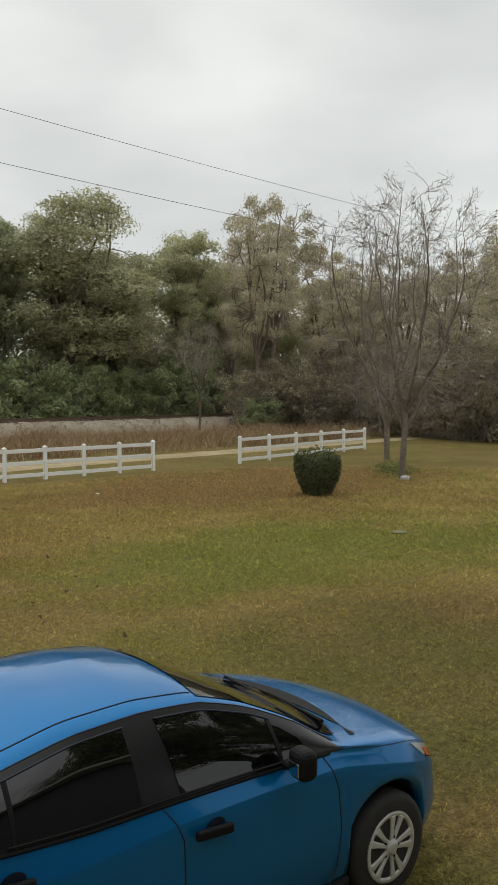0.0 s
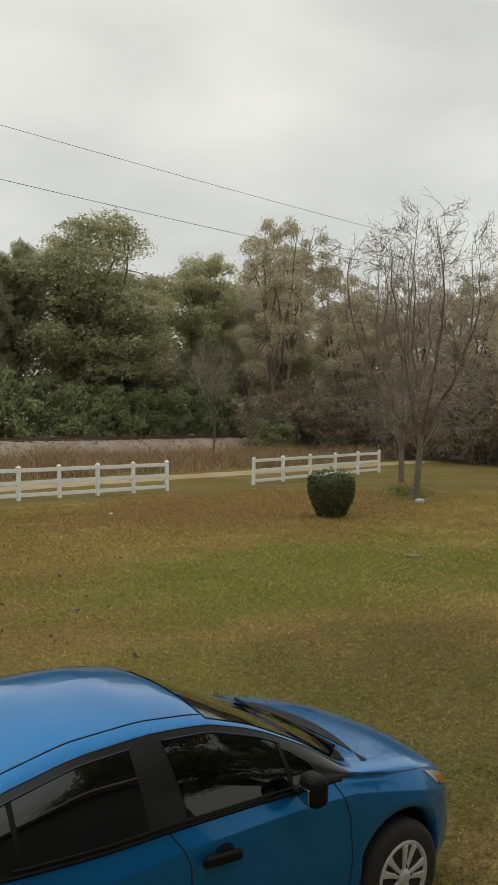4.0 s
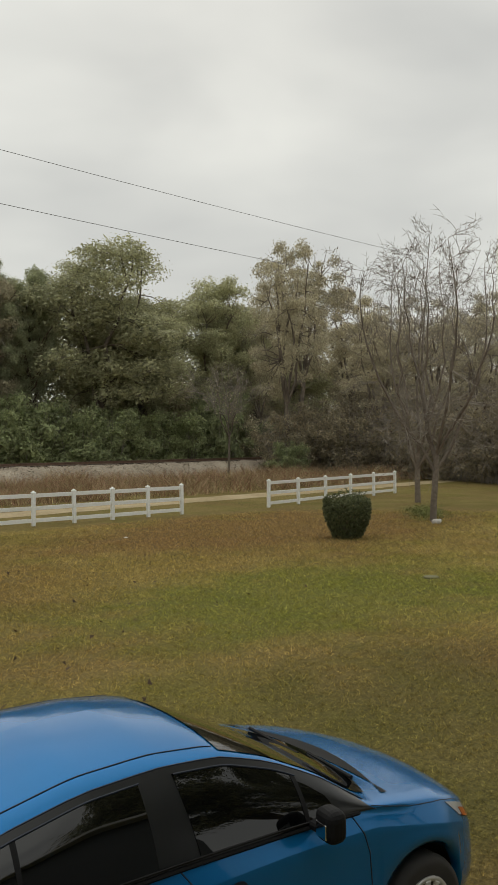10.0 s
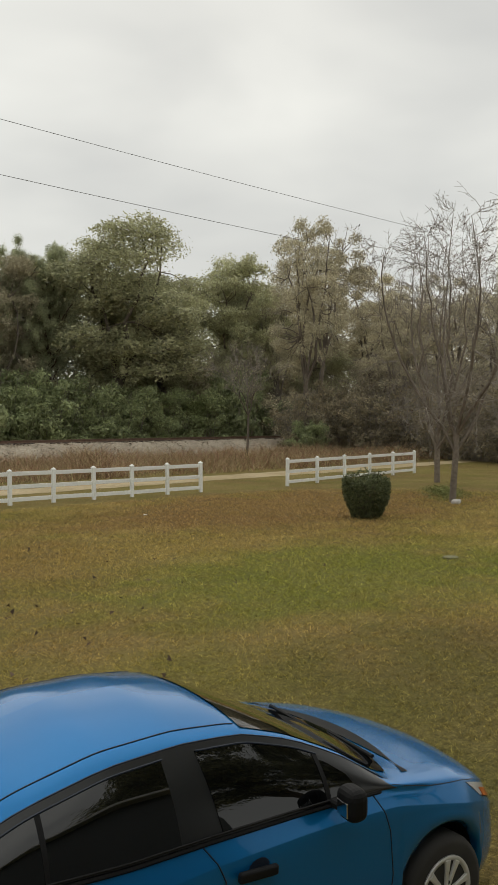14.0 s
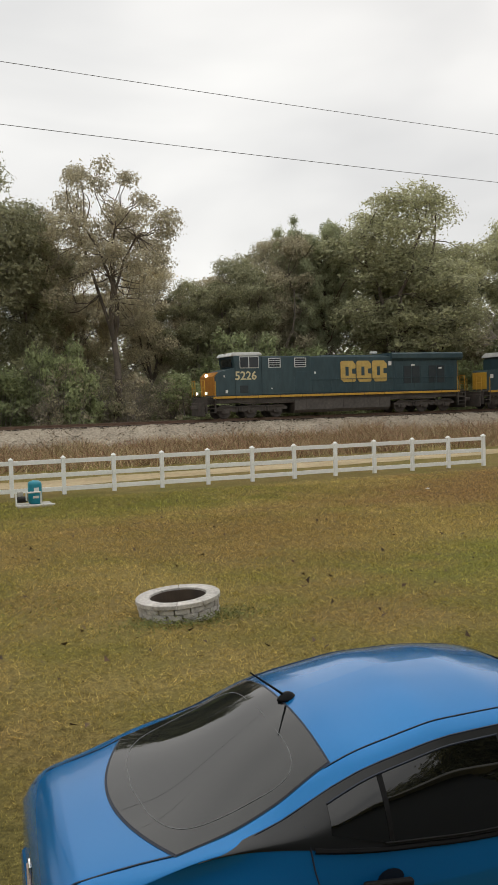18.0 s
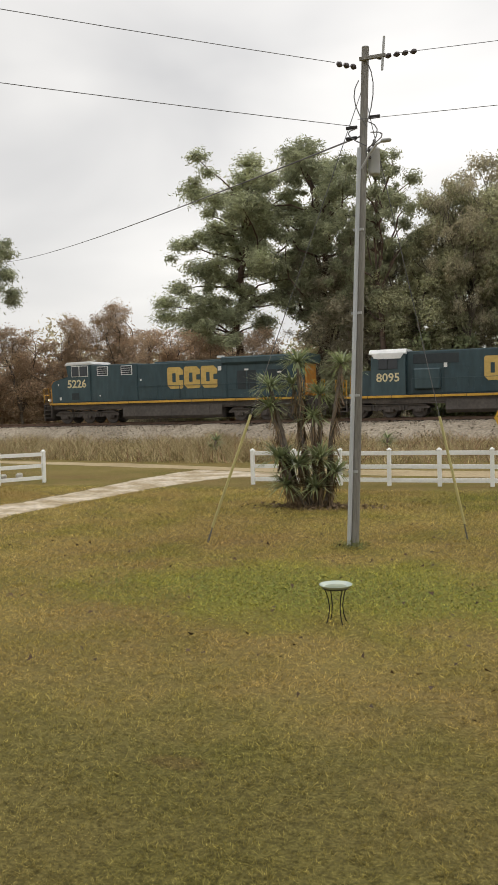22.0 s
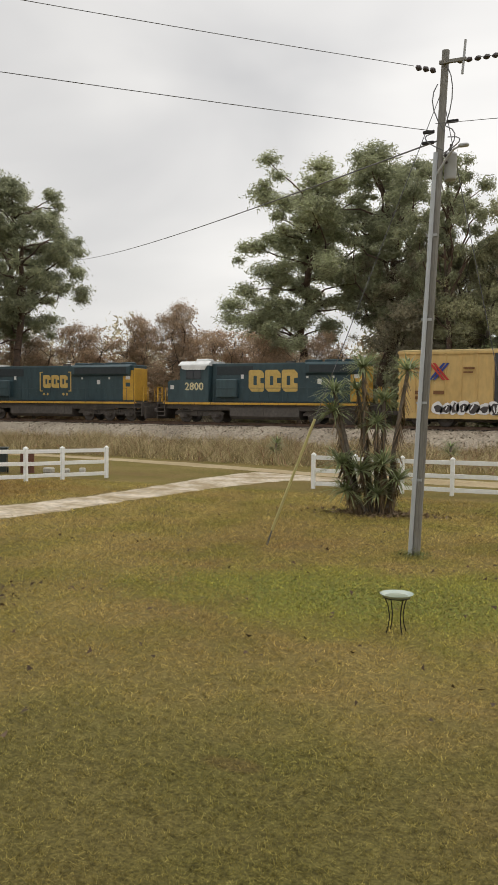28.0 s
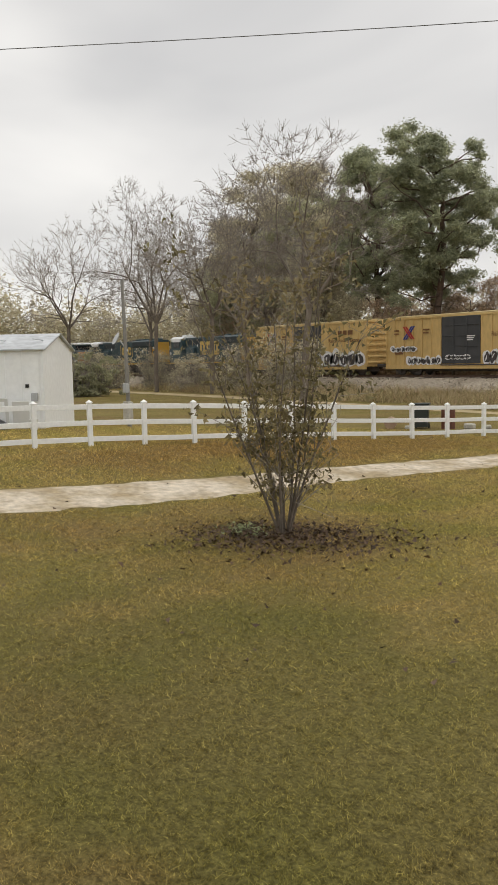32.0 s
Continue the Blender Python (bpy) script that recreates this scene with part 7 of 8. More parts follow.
def fire_pit():
    ob = thing("fire_pit", pose(3.12, 11.4, -0.03, 0, -3.5, 0) @ Matrix.Diagonal((1.03, 1.03, 0.88, 1)), "round fire pit of tumbled grey blocks with a capped rim", "fire pit")
    rng = random.Random(2)
    for c in range(3):
        n = 16
        for i in range(n):
            a0, a1 = (i + 0.5 * (c % 2)) * 2 * math.pi / n + 0.012, (i + 1 + 0.5 * (c % 2)) * 2 * math.pi / n - 0.012
            r1, r0 = 0.545 + rng.uniform(-0.008, 0.008), 0.4
            o = [(r0 * math.cos(a0), r0 * math.sin(a0)), (r1 * math.cos(a0), r1 * math.sin(a0)), (r1 * 1.012 * math.cos((a0 + a1) / 2), r1 * 1.012 * math.sin((a0 + a1) / 2)), (r1 * math.cos(a1), r1 * math.sin(a1)), (r0 * math.cos(a1), r0 * math.sin(a1))]
            bm = prism(o, "z", c * 0.088, c * 0.088 + 0.083)
            bmesh.ops.bevel(bm, geom=bm.edges[:], offset=0.007, segments=1, affect="EDGES")
            part("block", bm, M_BLOCK, ob)
    n = 10
    for i in range(n):
        a0, a1 = i * 2 * math.pi / n + 0.006, (i + 1) * 2 * math.pi / n - 0.006
        steps = [a0 + (a1 - a0) * k / 4 for k in range(5)]
        o = [(0.385 * math.cos(a), 0.385 * math.sin(a)) for a in steps[::-1]] + [(0.575 * math.cos(a), 0.575 * math.sin(a)) for a in steps]
        bm = prism(o, "z", 0.266, 0.335 + rng.uniform(-0.003, 0.003))
        bmesh.ops.bevel(bm, geom=bm.edges[:], offset=0.008, segments=1, affect="EDGES")
        part("cap_stone", bm, M_BLOCK, ob)
    part("liner", lathe([(0.372, 0.02), (0.376, 0.3), (0.384, 0.3), (0.38, 0.02)], 40), M_ASH, ob)
    part("ash_bed", lathe([(0.37, 0.0), (0.37, 0.07), (0.2, 0.1), (0.02, 0.09)], 24), M_ASH, ob)


fire_pit()


def well_tank():
    ob = thing("well_tank", pose(2.85, 25.1, 0), "turquoise pressure tank with pump and white pipes", "water tank")
    part("slab", box(1.0, 0.8, 0.08, 0.05, 0, 0.02, 0.015), M_SLAB, ob)
    part("tank", lathe([(0.17, 0.06), (0.19, 0.1), (0.2, 0.14), (0.2, 0.62), (0.185, 0.68), (0.12, 0.725), (0.02, 0.74)], 26, m=Matrix.Translation((0.08, 0.0, 0))), M_CYAN, ob, smooth=True)
    part("tank_label", box(0.14, 0.01, 0.12, 0.1, -0.203, 0.48), M_PVC, ob)
    part("tank_label", box(0.16, 0.01, 0.07, 0.08, -0.203, 0.27), M_PVC, ob)
    part("pump", lathe([(0.05, -0.16), (0.09, -0.14), (0.09, 0.08), (0.06, 0.16)], 14, m=pose(-0.3, -0.15, 0.22, 0, 90, 0)), M_IRON, ob)
    part("pump_box", box(0.16, 0.14, 0.16, -0.34, -0.05, 0.36, 0.02), M_SLAB, ob)
    for a, b in (((-0.2, -0.3, 0.42), (0.2, -0.3, 0.42)), ((0.2, -0.3, 0.06), (0.2, -0.3, 0.44)), ((-0.2, -0.3, 0.2), (-0.2, -0.3, 0.42)), ((-0.48, -0.28, 0.05), (0.6, -0.3, 0.05)), ((-0.48, -0.28, 0.05), (-0.48, -0.2, 0.4))):
        part("pipe", rod(a, b, 0.024), M_PVC, ob)


well_tank()


def bird_bath():
    ob = thing("bird_bath", pose(-3.12, 10.9, 0), "pale green glass bird bath on dark iron legs", "bird bath")
    part("bowl", lathe([(0.02, 0.44), (0.09, 0.445), (0.17, 0.47), (0.215, 0.505), (0.222, 0.515), (0.21, 0.515), (0.16, 0.485), (0.08, 0.462), (0.02, 0.458)], 30), M_BATH, ob, smooth=True)
    part("water", lathe([(0.02, 0.478), (0.15, 0.48), (0.15, 0.484), (0.02, 0.485)], 24), M_WATER, ob)
    for i in range(4):
        a = math.radians(45 + 90 * i)
        pts = [(0.17, 0.47), (0.125, 0.36), (0.1, 0.22), (0.115, 0.1), (0.155, -0.01)]
        bm = bmesh.new()
        for (r0, z0), (r1, z1) in zip(pts, pts[1:]):
            rod((r0 * math.cos(a), r0 * math.sin(a), z0), (r1 * math.cos(a), r1 * math.sin(a), z1), 0.0075, sides=6, bm=bm)
        part("leg", bm, M_IRON, ob)
    part("ring", lathe([(0.165, 0.465), (0.172, 0.472), (0.178, 0.465), (0.172, 0.458)], 24), M_IRON, ob)


bird_bath()


# ---- shrubs and small plants ----
def clipped_bush():
    rng = np.random.default_rng(41)
    ob = thing("clipped_bush", pose(19.0, 17.25, 0), "dark green bush clipped to a flaring tub shape", "bush")
    n = 9000
    z = rng.random(n) ** 0.85
    r = (0.40 + 0.30 * np.sin(np.pi * np.clip(z, 0, 1) * 0.62)) * np.where(rng.random(n) < 0.75, rng.uniform(0.84, 1.05, n), np.sqrt(rng.random(n)))
    a = rng.uniform(0, 2 * np.pi, n)
    c = np.stack([r * np.cos(a), r * np.sin(a), 0.04 + z * 1.16 + 0.07 * np.sin(a * 3) * z + rng.normal(0, 0.03, n)], 1)
    tops = spread_out(rng, (500, 3)) * (0.46, 0.46, 0.17) + (0, 0, 1.24)
    part("foliage", mesh_from("foliage", *cards(rng, np.concatenate([c, tops]), 0.055), M_HEDGE), None, ob)
    segs = [(0, 0, -0.05, 0.4 * math.cos(q), 0.4 * math.sin(q), 1.0, 0.03, 0.01) for q in np.linspace(0, 6, 12)]
    part("stem", mesh_from("stem", *tubes(segs, 5), M_BARK), None, ob)


clipped_bush()


M_DISC = mat("mossy_concrete", (0.2, 0.185, 0.1), (0.16, 0.155, 0.08), rough=0.95, big=6)
M_TUFT = mat("unmown_grass_tufts", (0.19, 0.21, 0.055), (0.14, 0.15, 0.04), rough=0.85, big=2, island=0.4)


def ground_cover(name, label, centre, size, n, height, material, leaf):
    rng = np.random.default_rng(n)
    p = rng.normal(0, 0.5, (n, 2)) * size
    z = np.abs(rng.normal(0, 0.5, n)) * height * np.exp(-((p / size) ** 2).sum(1) * 0.6)
    c = np.stack([p[:, 0], p[:, 1], z + 0.01], 1)
    ob = tagged(new(name, mesh_from(name, *cards(rng, c, leaf, flat=0.4), material)), label, "plant", kind="stuff")
    ob.matrix_basis = pose(centre[0], centre[1], ground_z(*centre), 0, 0, centre[2] if len(centre) > 2 else 0) if len(centre) < 3 else pose(centre[0], centre[1], 0, 0, 0, centre[2])
    return ob


ground_cover("bed_plants", "low green plants in the bed under the bare trees", (27.2, 20.6, 42), (2.6, 0.8), 3000, 0.3, M_TUFT, 0.05)
ground_cover("fallen_leaves", "brown fallen leaves round the tree stems", (-11.4, 9.1, 30), (2.2, 1.4), 2600, 0.09, M_DEAD, 0.06)
ground_cover("low_weeds", "small green weeds at the foot of the stems", (-12.1, 8.9, 0), (0.6, 0.4), 260, 0.12, M_LUSH, 0.06)
ground_cover("clover_patch", "bright low clover in the lawn", (-3.6, 12.7, 5), (4.4, 1.6), 9000, 0.035, mat("clover_leaves", (0.24, 0.275, 0.055), (0.18, 0.205, 0.045), rough=0.8, big=0.8, island=0.4), 0.026)
ground_cover("pole_grass", "tuft of long grass at the pole foot", (-4.2, 16.4, 0), (0.4, 0.35), 500, 0.14, M_TUFT, 0.03)
ground_cover("pit_grass", "unmown grass round the fire pit", (3.12, 10.95, 0), (1.0, 0.4), 2600, 0.1, M_TUFT, 0.024)


def stray_leaves():
    rng = np.random.default_rng(91)
    n = 700
    r, a = 7.5 + 17 * rng.random(n) ** 0.8, np.radians(rng.uniform(55, 160, n))
    x, y = r * np.cos(a), r * np.sin(a)
    c = np.stack([x, y, [ground_z(p, q) + 0.06 for p, q in zip(x, y)]], 1)
    tagged(new("stray_leaves", mesh_from("stray_leaves", *cards(rng, c, 0.065, flat=0.5, aspect=1.3), M_DEAD)), "scattered curled brown leaves on the lawn", "leaves", kind="stuff")
    n = 260
    x, y = rng.uniform(8, 30, n), rng.uniform(9, 25, n)
    c = np.stack([x, y, np.full(n, 0.03)], 1)
    tagged(new("stray_leaves", mesh_from("stray_leaves", *cards(rng, c, 0.05, flat=0.5, aspect=1.3), M_DEAD)), "scattered brown leaves under the bare trees", "leaves", kind="stuff")


stray_leaves()


def rosette(rng, centre, n, length, droop, width=0.027):
    """Sword leaves round a stem's head, as strips of two pieces."""
    v = []
    for _ in range(n):
        a, up = rng.uniform(0, 6.28), rng.uniform(-0.35, 1.0)
        d = np.array([math.cos(a), math.sin(a), up])
        d /= np.linalg.norm(d)
        side = np.array([-math.sin(a), math.cos(a), 0]) * width
        l = length * rng.uniform(0.75, 1.15)
        mid = centre + d * l * 0.55
        tip = centre + d * l + (0, 0, -droop * l * rng.uniform(0.3, 1.2))
        v += [centre - side * 0.7, centre + side * 0.7, mid + side, mid - side, mid - side, mid + side, tip + side * 0.1, tip - side * 0.1]
    return v


def yucca(m, label, heads, mound=True):
    rng = np.random.default_rng(len(heads) + 60)
    ob = thing("yucca_plant", m, label, "yucca")
    for x, y, z, l, n in heads:
        top = np.array([x, y, z])
        foot = np.array([x * 0.35, y * 0.35, 0.0])
        if z > 0.6:
            mid = foot + (top - foot) * 0.5 + rng.normal(0, 0.08, 3)
            stem = part("stem", mesh_from("stem", *tubes([(*foot, *mid, 0.07, 0.06), (*mid, *top, 0.06, 0.05)], 8), M_BARK), None, ob)
            sv = []
            for _ in range(90):
                t = rng.uniform(0.25, 0.97)
                c = foot + (top - foot) * t
                a = rng.uniform(0, 6.28)
                s = np.array([-math.sin(a), math.cos(a), 0]) * 0.02
                e = c + np.array([math.cos(a) * 0.22, math.sin(a) * 0.22, -0.42]) * rng.uniform(0.6, 1.1)
                sv += [c - s, c + s, e + s * 0.4, e - s * 0.4]
            part("dead_skirt", mesh_from("dead_skirt", sv, np.arange(len(sv)).reshape(-1, 4), M_THATCH), None, stem)
        v = rosette(rng, top, n, l, 0.22, 0.021)
        part("leaf_rosette", mesh_from("leaf_rosette", v, np.arange(len(v)).reshape(-1, 4), M_YUCCA), None, ob)
    return ob


yucca(pose(-6.55, 22.2, 0), "tall clump of yucca with dead leaf skirts on bare stems",
      [(-0.5, 0.1, 3.95, 0.75, 130), (-1.25, -0.1, 3.3, 0.75, 120), (-0.75, 0.4, 3.35, 0.7, 100), (0.05, 0.25, 3.05, 0.75, 120), (0.75, 0.0, 3.85, 0.8, 130), (-1.25, -0.2, 2.75, 0.75, 110), (-0.05, -0.1, 2.45, 0.7, 90),
       (-0.95, -0.3, 1.35, 0.85, 130), (-0.4, -0.4, 1.2, 0.85, 130), (0.2, -0.35, 1.35, 0.85, 130), (0.55, -0.2, 0.95, 0.8, 110), (-0.75, -0.45, 0.65, 0.75, 110), (0.1, -0.5, 0.6, 0.7, 100)])
ground_cover("leaf_mulch", "brown leaf mulch under the yucca", (-6.5, 22.1, 0), (1.5, 0.6), 900, 0.05, M_THATCH, 0.1)
yucca(pose(-17.7, 41.6, -0.1), "small green yucca in the dry grass", [(0, 0, 0.45, 0.85, 90), (0.1, 0, 0.9, 0.7, 70)])
yucca(pose(-8.9, 44.0, -0.1), "small green yucca below the railway bank", [(0, 0, 0.45, 0.8, 90), (0, 0.1, 0.8, 0.7, 60)])

def crape_myrtle():
    """Seven straight stems that spread from one foot, forked near the top, with few leaves."""
    rng = np.random.default_rng(53)
    ob = thing("crape_myrtle", pose(-11.53, 9.36, 0, 0, 0, 20), "many-stemmed small tree with sparse bronze leaves", "tree")
    ends = []
    for i in range(10):
        a, tilt = i * 0.628 + rng.uniform(-0.3, 0.3), rng.uniform(0.12, 0.42)
        d = np.array([math.cos(a) * tilt, math.sin(a) * tilt, 1.0])
        p, r = np.array([math.cos(a) * 0.07, math.sin(a) * 0.07, -0.05]), rng.uniform(0.022, 0.034)
        length, line, twigs, r0 = rng.uniform(3.6, 4.7), [p], [], r
        for k in range(7):
            d = d + rng.normal(0, 0.045, 3) * (1, 1, 0)
            q = p + d / np.linalg.norm(d) * length / 7
            line.append(q)
            p, r = q, r * 0.84
            if k >= 0:
                for _ in range(4 if k < 3 else 3):
                    e = d + rng.normal(0, 0.5, 3)
                    w = p + e / np.linalg.norm(e) * rng.uniform(0.4, 1.0)
                    twigs.append((*p, *w, r * 0.45, 0.004))
                    ends += [p + (w - p) * t for t in (0.4, 0.7, 1.0)]
                    f = w + rng.normal(0, 0.16, 3) + (0, 0, 0.12)
                    twigs.append((*w, *f, 0.004, 0.003))
                    ends.append(f)
        stem = part("stem", sweep(line, r0, 7, 0.84), M_BARK, ob, smooth=True)
        part("twig_mass", mesh_from("twig_mass", *tubes(np.array(twigs), 3), M_TWIG), None, stem)["kind"] = "stuff"
    ends = np.array(ends)
    ends = ends[rng.random(len(ends)) < np.interp(ends[:, 2], [0.8, 1.6, 3.6], [0.2, 0.8, 0.5])]
    c = np.repeat(ends, 6, 0)
    c = c + spread_out(rng, c.shape) * 0.1
    part("foliage", mesh_from("foliage", *cards(rng, c, 0.075), M_MYRTLE), None, ob)


crape_myrtle()


# ---- small things by the road and beyond the far fence ----
def road_sign():
    ob = thing("track_sign", pose(-3.75, 51.6, 0.1), "yellow diamond sign on a thin post by the track", "sign")
    part("post", rod((0, 0, -0.1), (0, 0, 1.2), 0.03), M_IRON, ob)
    face = part("face", prism([(0, 0.75), (0.3, 1.35), (0, 1.95), (-0.3, 1.35)], "y", -0.03, -0.012), M_SIGNY, ob)
    part("symbol_bar", prism([(-0.05, 1.15), (0.05, 1.15), (0.05, 1.42), (0.13, 1.42), (0, 1.58), (-0.13, 1.42), (-0.05, 1.42)], "y", -0.038, -0.03), M_IRON, face)


road_sign()

lid = tagged(new("concrete_disc", None), "pale round concrete disc set in the lawn", "paving stone")
lid.matrix_basis = pose(14.86, 11.1, 0)
part("lid_disc", lathe([(0.16, -0.01), (0.17, 0.03), (0.15, 0.045), (0.02, 0.05)], 20), M_DISC, lid)
scrap = tagged(new("paper_scrap", mesh_from("paper_scrap", [(-0.06, -0.04, 0.05), (0.06, -0.05, 0.045), (0.07, 0.05, 0.06), (-0.05, 0.05, 0.05), (-0.06, -0.04, 0.04), (0.06, -0.05, 0.035), (0.07, 0.05, 0.05), (-0.05, 0.05, 0.04)], [(0, 1, 2, 3), (7, 6, 5, 4), (0, 4, 5, 1), (1, 5, 6, 2), (2, 6, 7, 3), (3, 7, 4, 0)], M_PVC)), "crumpled white paper scrap on the grass", "litter")
scrap.matrix_basis = pose(14.18, 21.95, 0, 0, 0, 20)
stone = tagged(new("edging_stone", None), "pale flat stone at the foot of a tree", "stone")
stone.matrix_basis = pose(24.6, 18.1, 0, 0, 0, 30)
part("stone_body", box(0.5, 0.3, 0.14, 0, 0, 0.06, 0.04, segments=2), M_BLOCK, stone)


def shed():
    """A long white metal shed with a shallow tin roof; local x runs along its front."""
    base = Vector((-28.8, 12.77, 0.5))
    ang = math.degrees(math.atan2(-0.789, -0.607))
    ob = thing("shed", pose(*base, 0, 0, ang), "white metal shed with a galvanised roof", "shed")
    L, D, H, R = 11.0, 5.0, 3.05, 3.65
    part("wall", prism([(0, 0), (0, H), (-D / 2, R - 0.05), (-D, H), (-D, 0)], "x", 0, L), M_SHED, ob)
    for i in range(18):
        part("siding_rib", box(0.025, 0.022, H - 0.06, 0.15 + i * 0.61, 0.008, H / 2, 0.006), M_SHED, ob)
    part("corner_trim", box(0.09, 0.03, H, 0.05, 0.022, H / 2), M_SHED, ob)
    for s in (0, 1):
        o = [(0.12, H - 0.04), (0.12, H + 0.01), (-D / 2, R + 0.03), (-D / 2, R - 0.02)] if not s else [(-D - 0.12, H - 0.04), (-D - 0.12, H + 0.01), (-D / 2, R + 0.03), (-D / 2, R - 0.02)]
        part("roof_sheet", prism(o, "x", -0.12, L + 0.1), M_TIN, ob)
    for i in range(8):
        part("roof_batten", box(0.05, 2.55, 0.02, 0.3 + i * 1.4, -1.2, (H + R) / 2 + 0.06, m=Matrix.Translation((0, 0, 0)) @ Matrix()), M_TIN, ob).matrix_basis = Matrix()
    part("meter_box", box(0.22, 0.1, 0.3, 0.35, 0.06, 1.35, 0.01), M_CAN, ob)
    part("vent_plate", box(0.12, 0.05, 0.12, 0.6, 0.03, 1.75), M_IRON, ob)
    return ob


shed()


def junk():
    def at(dx, dy, z=None):
        p = Vector((-28.8, 12.77, 0)) + Vector((-0.607, -0.789, 0)) * dx + Vector((0.789, -0.607, 0)) * dy
        return pose(p.x, p.y, ground_z(p.x, p.y) if z is None else z, 0, 0, 232)

    ob = thing("tarpaulin_heap", at(2.2, 0.9), "black tarpaulin heaped by the shed", "tarpaulin")
    bm = lathe([(0.75, 0), (0.7, 0.2), (0.5, 0.34), (0.2, 0.42), (0.02, 0.43)], 14)
    for v in bm.verts:
        v.co.x *= 1.5
        v.co += Vector((noise.noise(v.co * 2.3), noise.noise(v.co * 2.1 + Vector((3, 0, 0))), noise.noise(v.co * 3 + Vector((0, 5, 0))))) * 0.14
    part("sheet", bm, M_TARP, ob)
    ob = thing("leaning_plywood", at(0.75, 0.35), "white painted plywood leaning against the shed", "plywood")
    part("board", box(0.6, 0.04, 1.0, 0, 0, 0.5, 0.008, m=pose(0, 0, 0, -8)), M_PVC, ob)
    ob = thing("old_door", at(1.55, 0.5), "old white door frame leaning against the shed", "door")
    for dx in (-0.35, 0.35):
        part("stile", box(0.12, 0.04, 1.1, dx, 0, 0.55, m=pose(0, 0, 0, -10)), M_PVC, ob)
    for z in (0.06, 1.05):
        part("crossrail", box(0.6, 0.04, 0.12, 0, 0, z, m=pose(0, 0, 0, -10)), M_PVC, ob)
    ob = thing("white_bucket", at(0.25, 0.7), "white plastic bucket beside the shed", "bucket")
    part("shell", lathe([(0.13, 0), (0.16, 0.36), (0.17, 0.37), (0.15, 0.36)], 16), M_PVC, ob)
    # small pole with a meter and a cabinet
    m = pose(-28.75, 16.16, ground_z(-28.75, 16.16))
    ob = thing("meter_pole", m, "slim grey pole with a meter box", "pole")
    part("shaft", rod((0, 0, -0.2), (-0.12, -0.05, 5.6), 0.085, 0.06, sides=10), M_POLE, ob)
    part("meter_box", box(0.26, 0.16, 0.36, 0.02, -0.12, 1.5, 0.02), M_CAN, ob)
    part("cabinet", box(0.42, 0.22, 0.75, 0.05, -0.08, 0.62, 0.02), M_SLAB, ob)
    part("cross_arm", rod((-0.5, 0, 3.3), (0.05, 0, 2.9), 0.03), M_CAN, ob)
    part("dish", lathe([(0.02, 0), (0.16, 0.03), (0.26, 0.09), (0.25, 0.09)], 16, m=pose(-0.35, -0.2, 3.35, 60, -20, 0)), M_CAN, ob)
    # bin, drum and pipe behind the fence
    ob = thing("wheeled_bin", pose(-23.9, 27.3, 0, 0, 0, 35), "dark wheeled rubbish bin with a hinged lid", "bin")
    bm = prism([(-0.26, 0.08), (-0.3, 1.0), (0.3, 1.0), (0.26, 0.08)], "y", -0.32, 0.3)
    part("tub", bm, M_BINGREEN, ob)
    part("lid", box(0.68, 0.72, 0.07, 0, 0.0, 1.04, 0.025, segments=2), M_BINGREEN, ob)
    for s in (-0.27, 0.27):
        part("wheel", rod((s - 0.03, 0.3, 0.12), (s + 0.03, 0.3, 0.12), 0.12, sides=14), M_RUBBER, ob)
    ob = thing("rusty_drum", pose(-23.0, 27.9, 0), "rusty brown steel drum", "drum")
    part("shell", lathe([(0.28, 0), (0.29, 0.02), (0.28, 0.04), (0.28, 0.28), (0.293, 0.3), (0.28, 0.32), (0.28, 0.56), (0.293, 0.58), (0.28, 0.6), (0.28, 0.86), (0.29, 0.88), (0.26, 0.88), (0.26, 0.7), (0.02, 0.7)], 20), M_DRUM, ob)
    ob = thing("clay_pipe", pose(-24.9, 26.5, 0.0, 0, 0, 38), "short clay drain pipe lying on the grass", "pipe")
    part("barrel", lathe([(0.2, -0.3), (0.25, -0.3), (0.25, 0.3), (0.2, 0.3), (0.2, 0.28)], 20, m=pose(0, 0, 0.25, 90)), M_TERRA, ob)
    for i, (x, y, s) in enumerate(((-22.3, 28.4, 0.3), (-21.8, 28.9, 0.22), (-24.2, 26.8, 0.2), (-21.2, 29.2, 0.26))):
        ob = thing("rubble_stone", pose(x, y, 0, 0, 0, 40 * i), "pale broken concrete lump on the grass", "rubble", group="rubble by the fence")
        part("lump", box(s * 1.5, s, s * 0.8, 0, 0, s * 0.35, 0.05), M_SLAB, ob)
    cedar = thicket(71, 2.6, 2.4, M_OAK, "cedar_shrub", "dark green cedar shrub behind the fence", per=24, size=0.12)
    cedar.matrix_basis = pose(-71.1, 35.8, 0) @ Matrix.Diagonal((1.5, 1.5, 1.5, 1))


junk()


def house_wall():
    """The plain wall of the house behind the porch, which closes the place."""
    ob = tagged(new("wall_house", None), "plain grey siding wall of the house", "wall", kind="structure")
    part("siding", box(16.2, 0.2, 4.6, -2.9, -1.7, 2.3), M_SIDING, ob)
    part("eave", box(16.9, 0.7, 0.14, -2.9, -1.5, 4.62, 0.02), M_VINYL, ob)


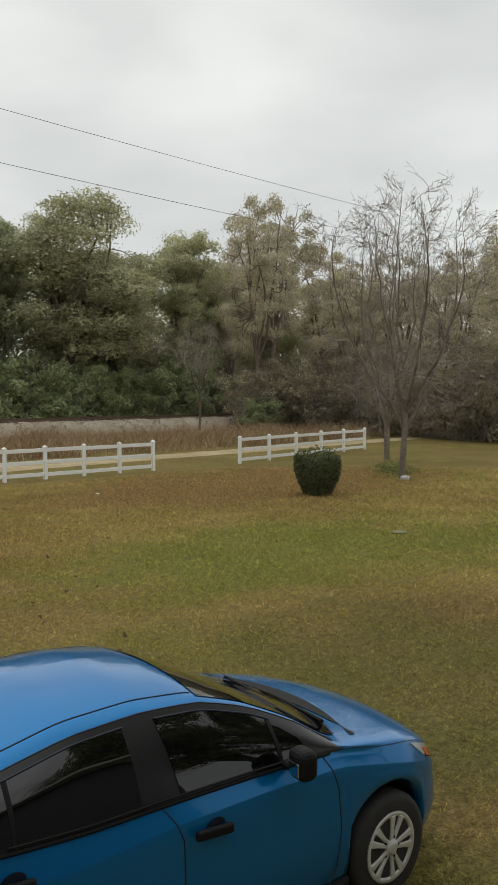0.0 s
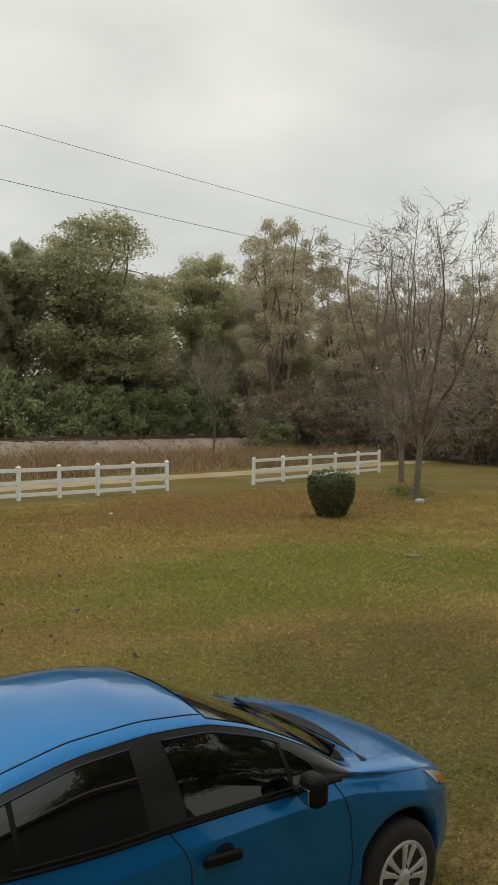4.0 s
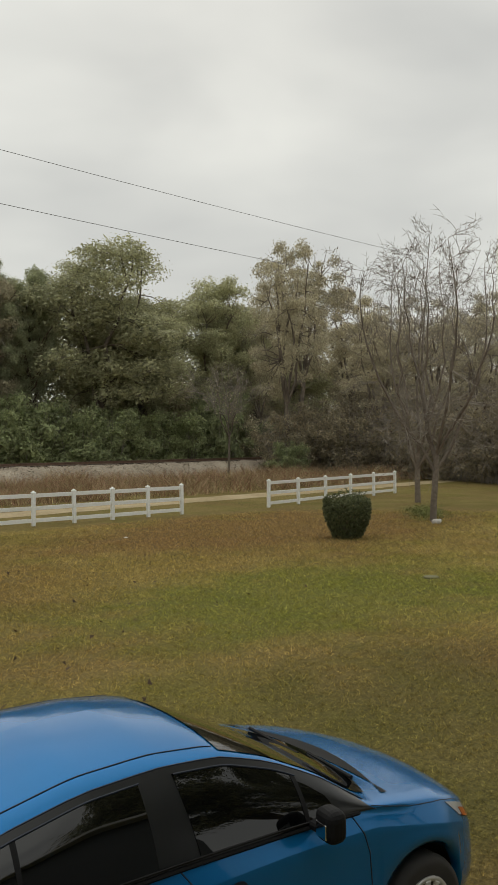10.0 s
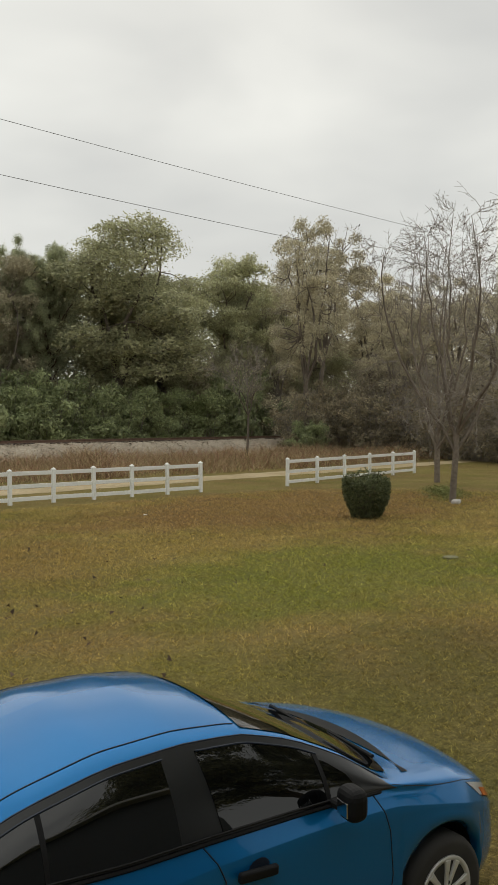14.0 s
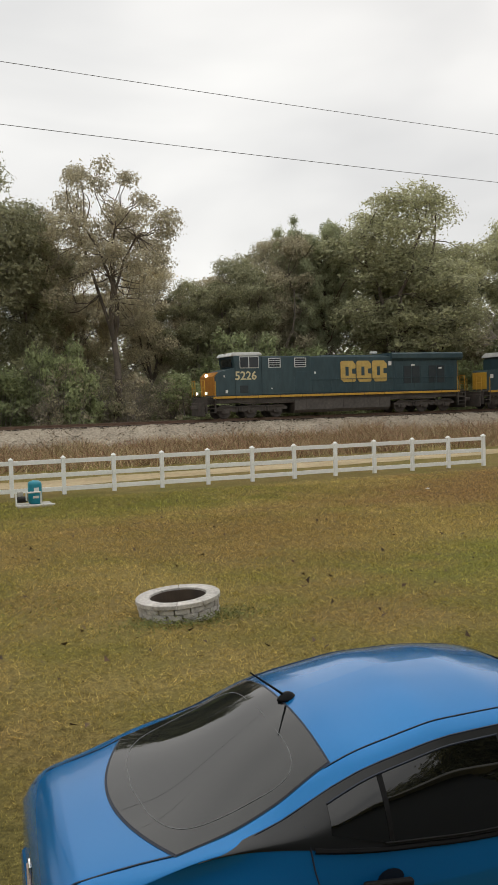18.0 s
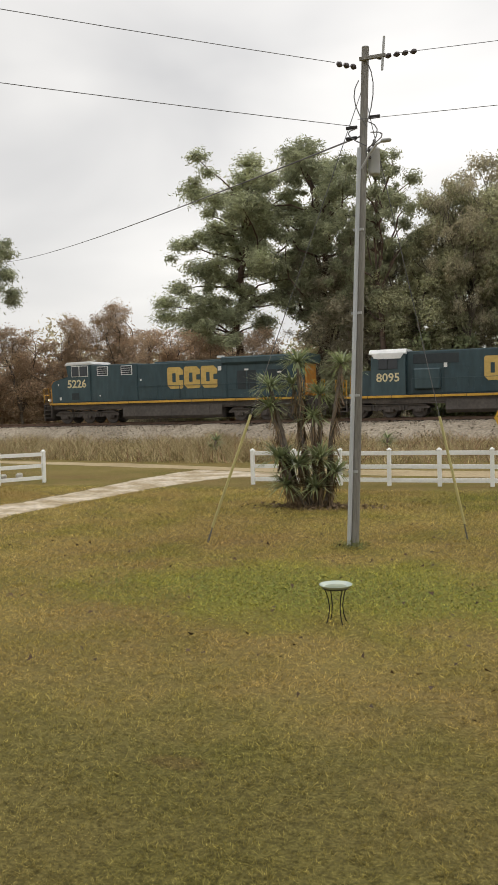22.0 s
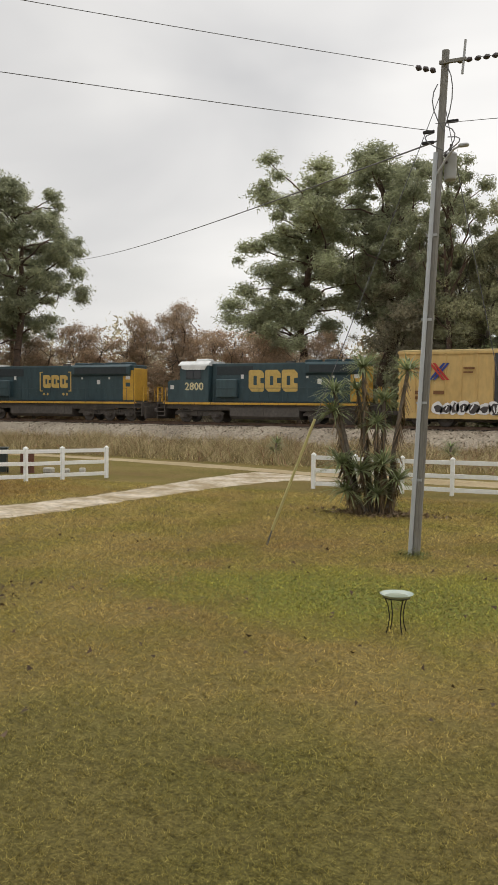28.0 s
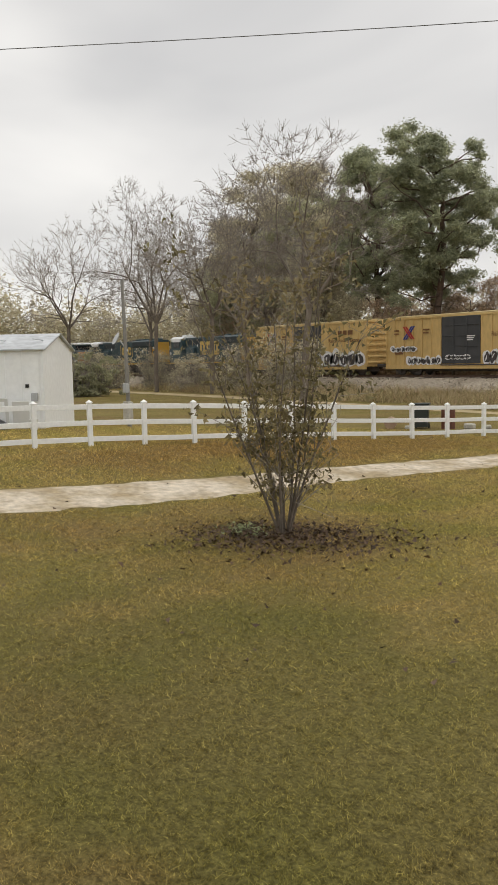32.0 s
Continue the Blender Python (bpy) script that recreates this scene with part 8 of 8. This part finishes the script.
house_wall()
for x, y, k in ((9.5, -6.0, 0.8), (15.0, -4.0, 0.7), (20.0, -9.0, 0.85)):
    copy_thing(oak_b, pose(x, y, 0, 0, 0, 70 * x) @ Matrix.Diagonal((k, k, k, 1)))["group"] = "trees beside the house"


motions()
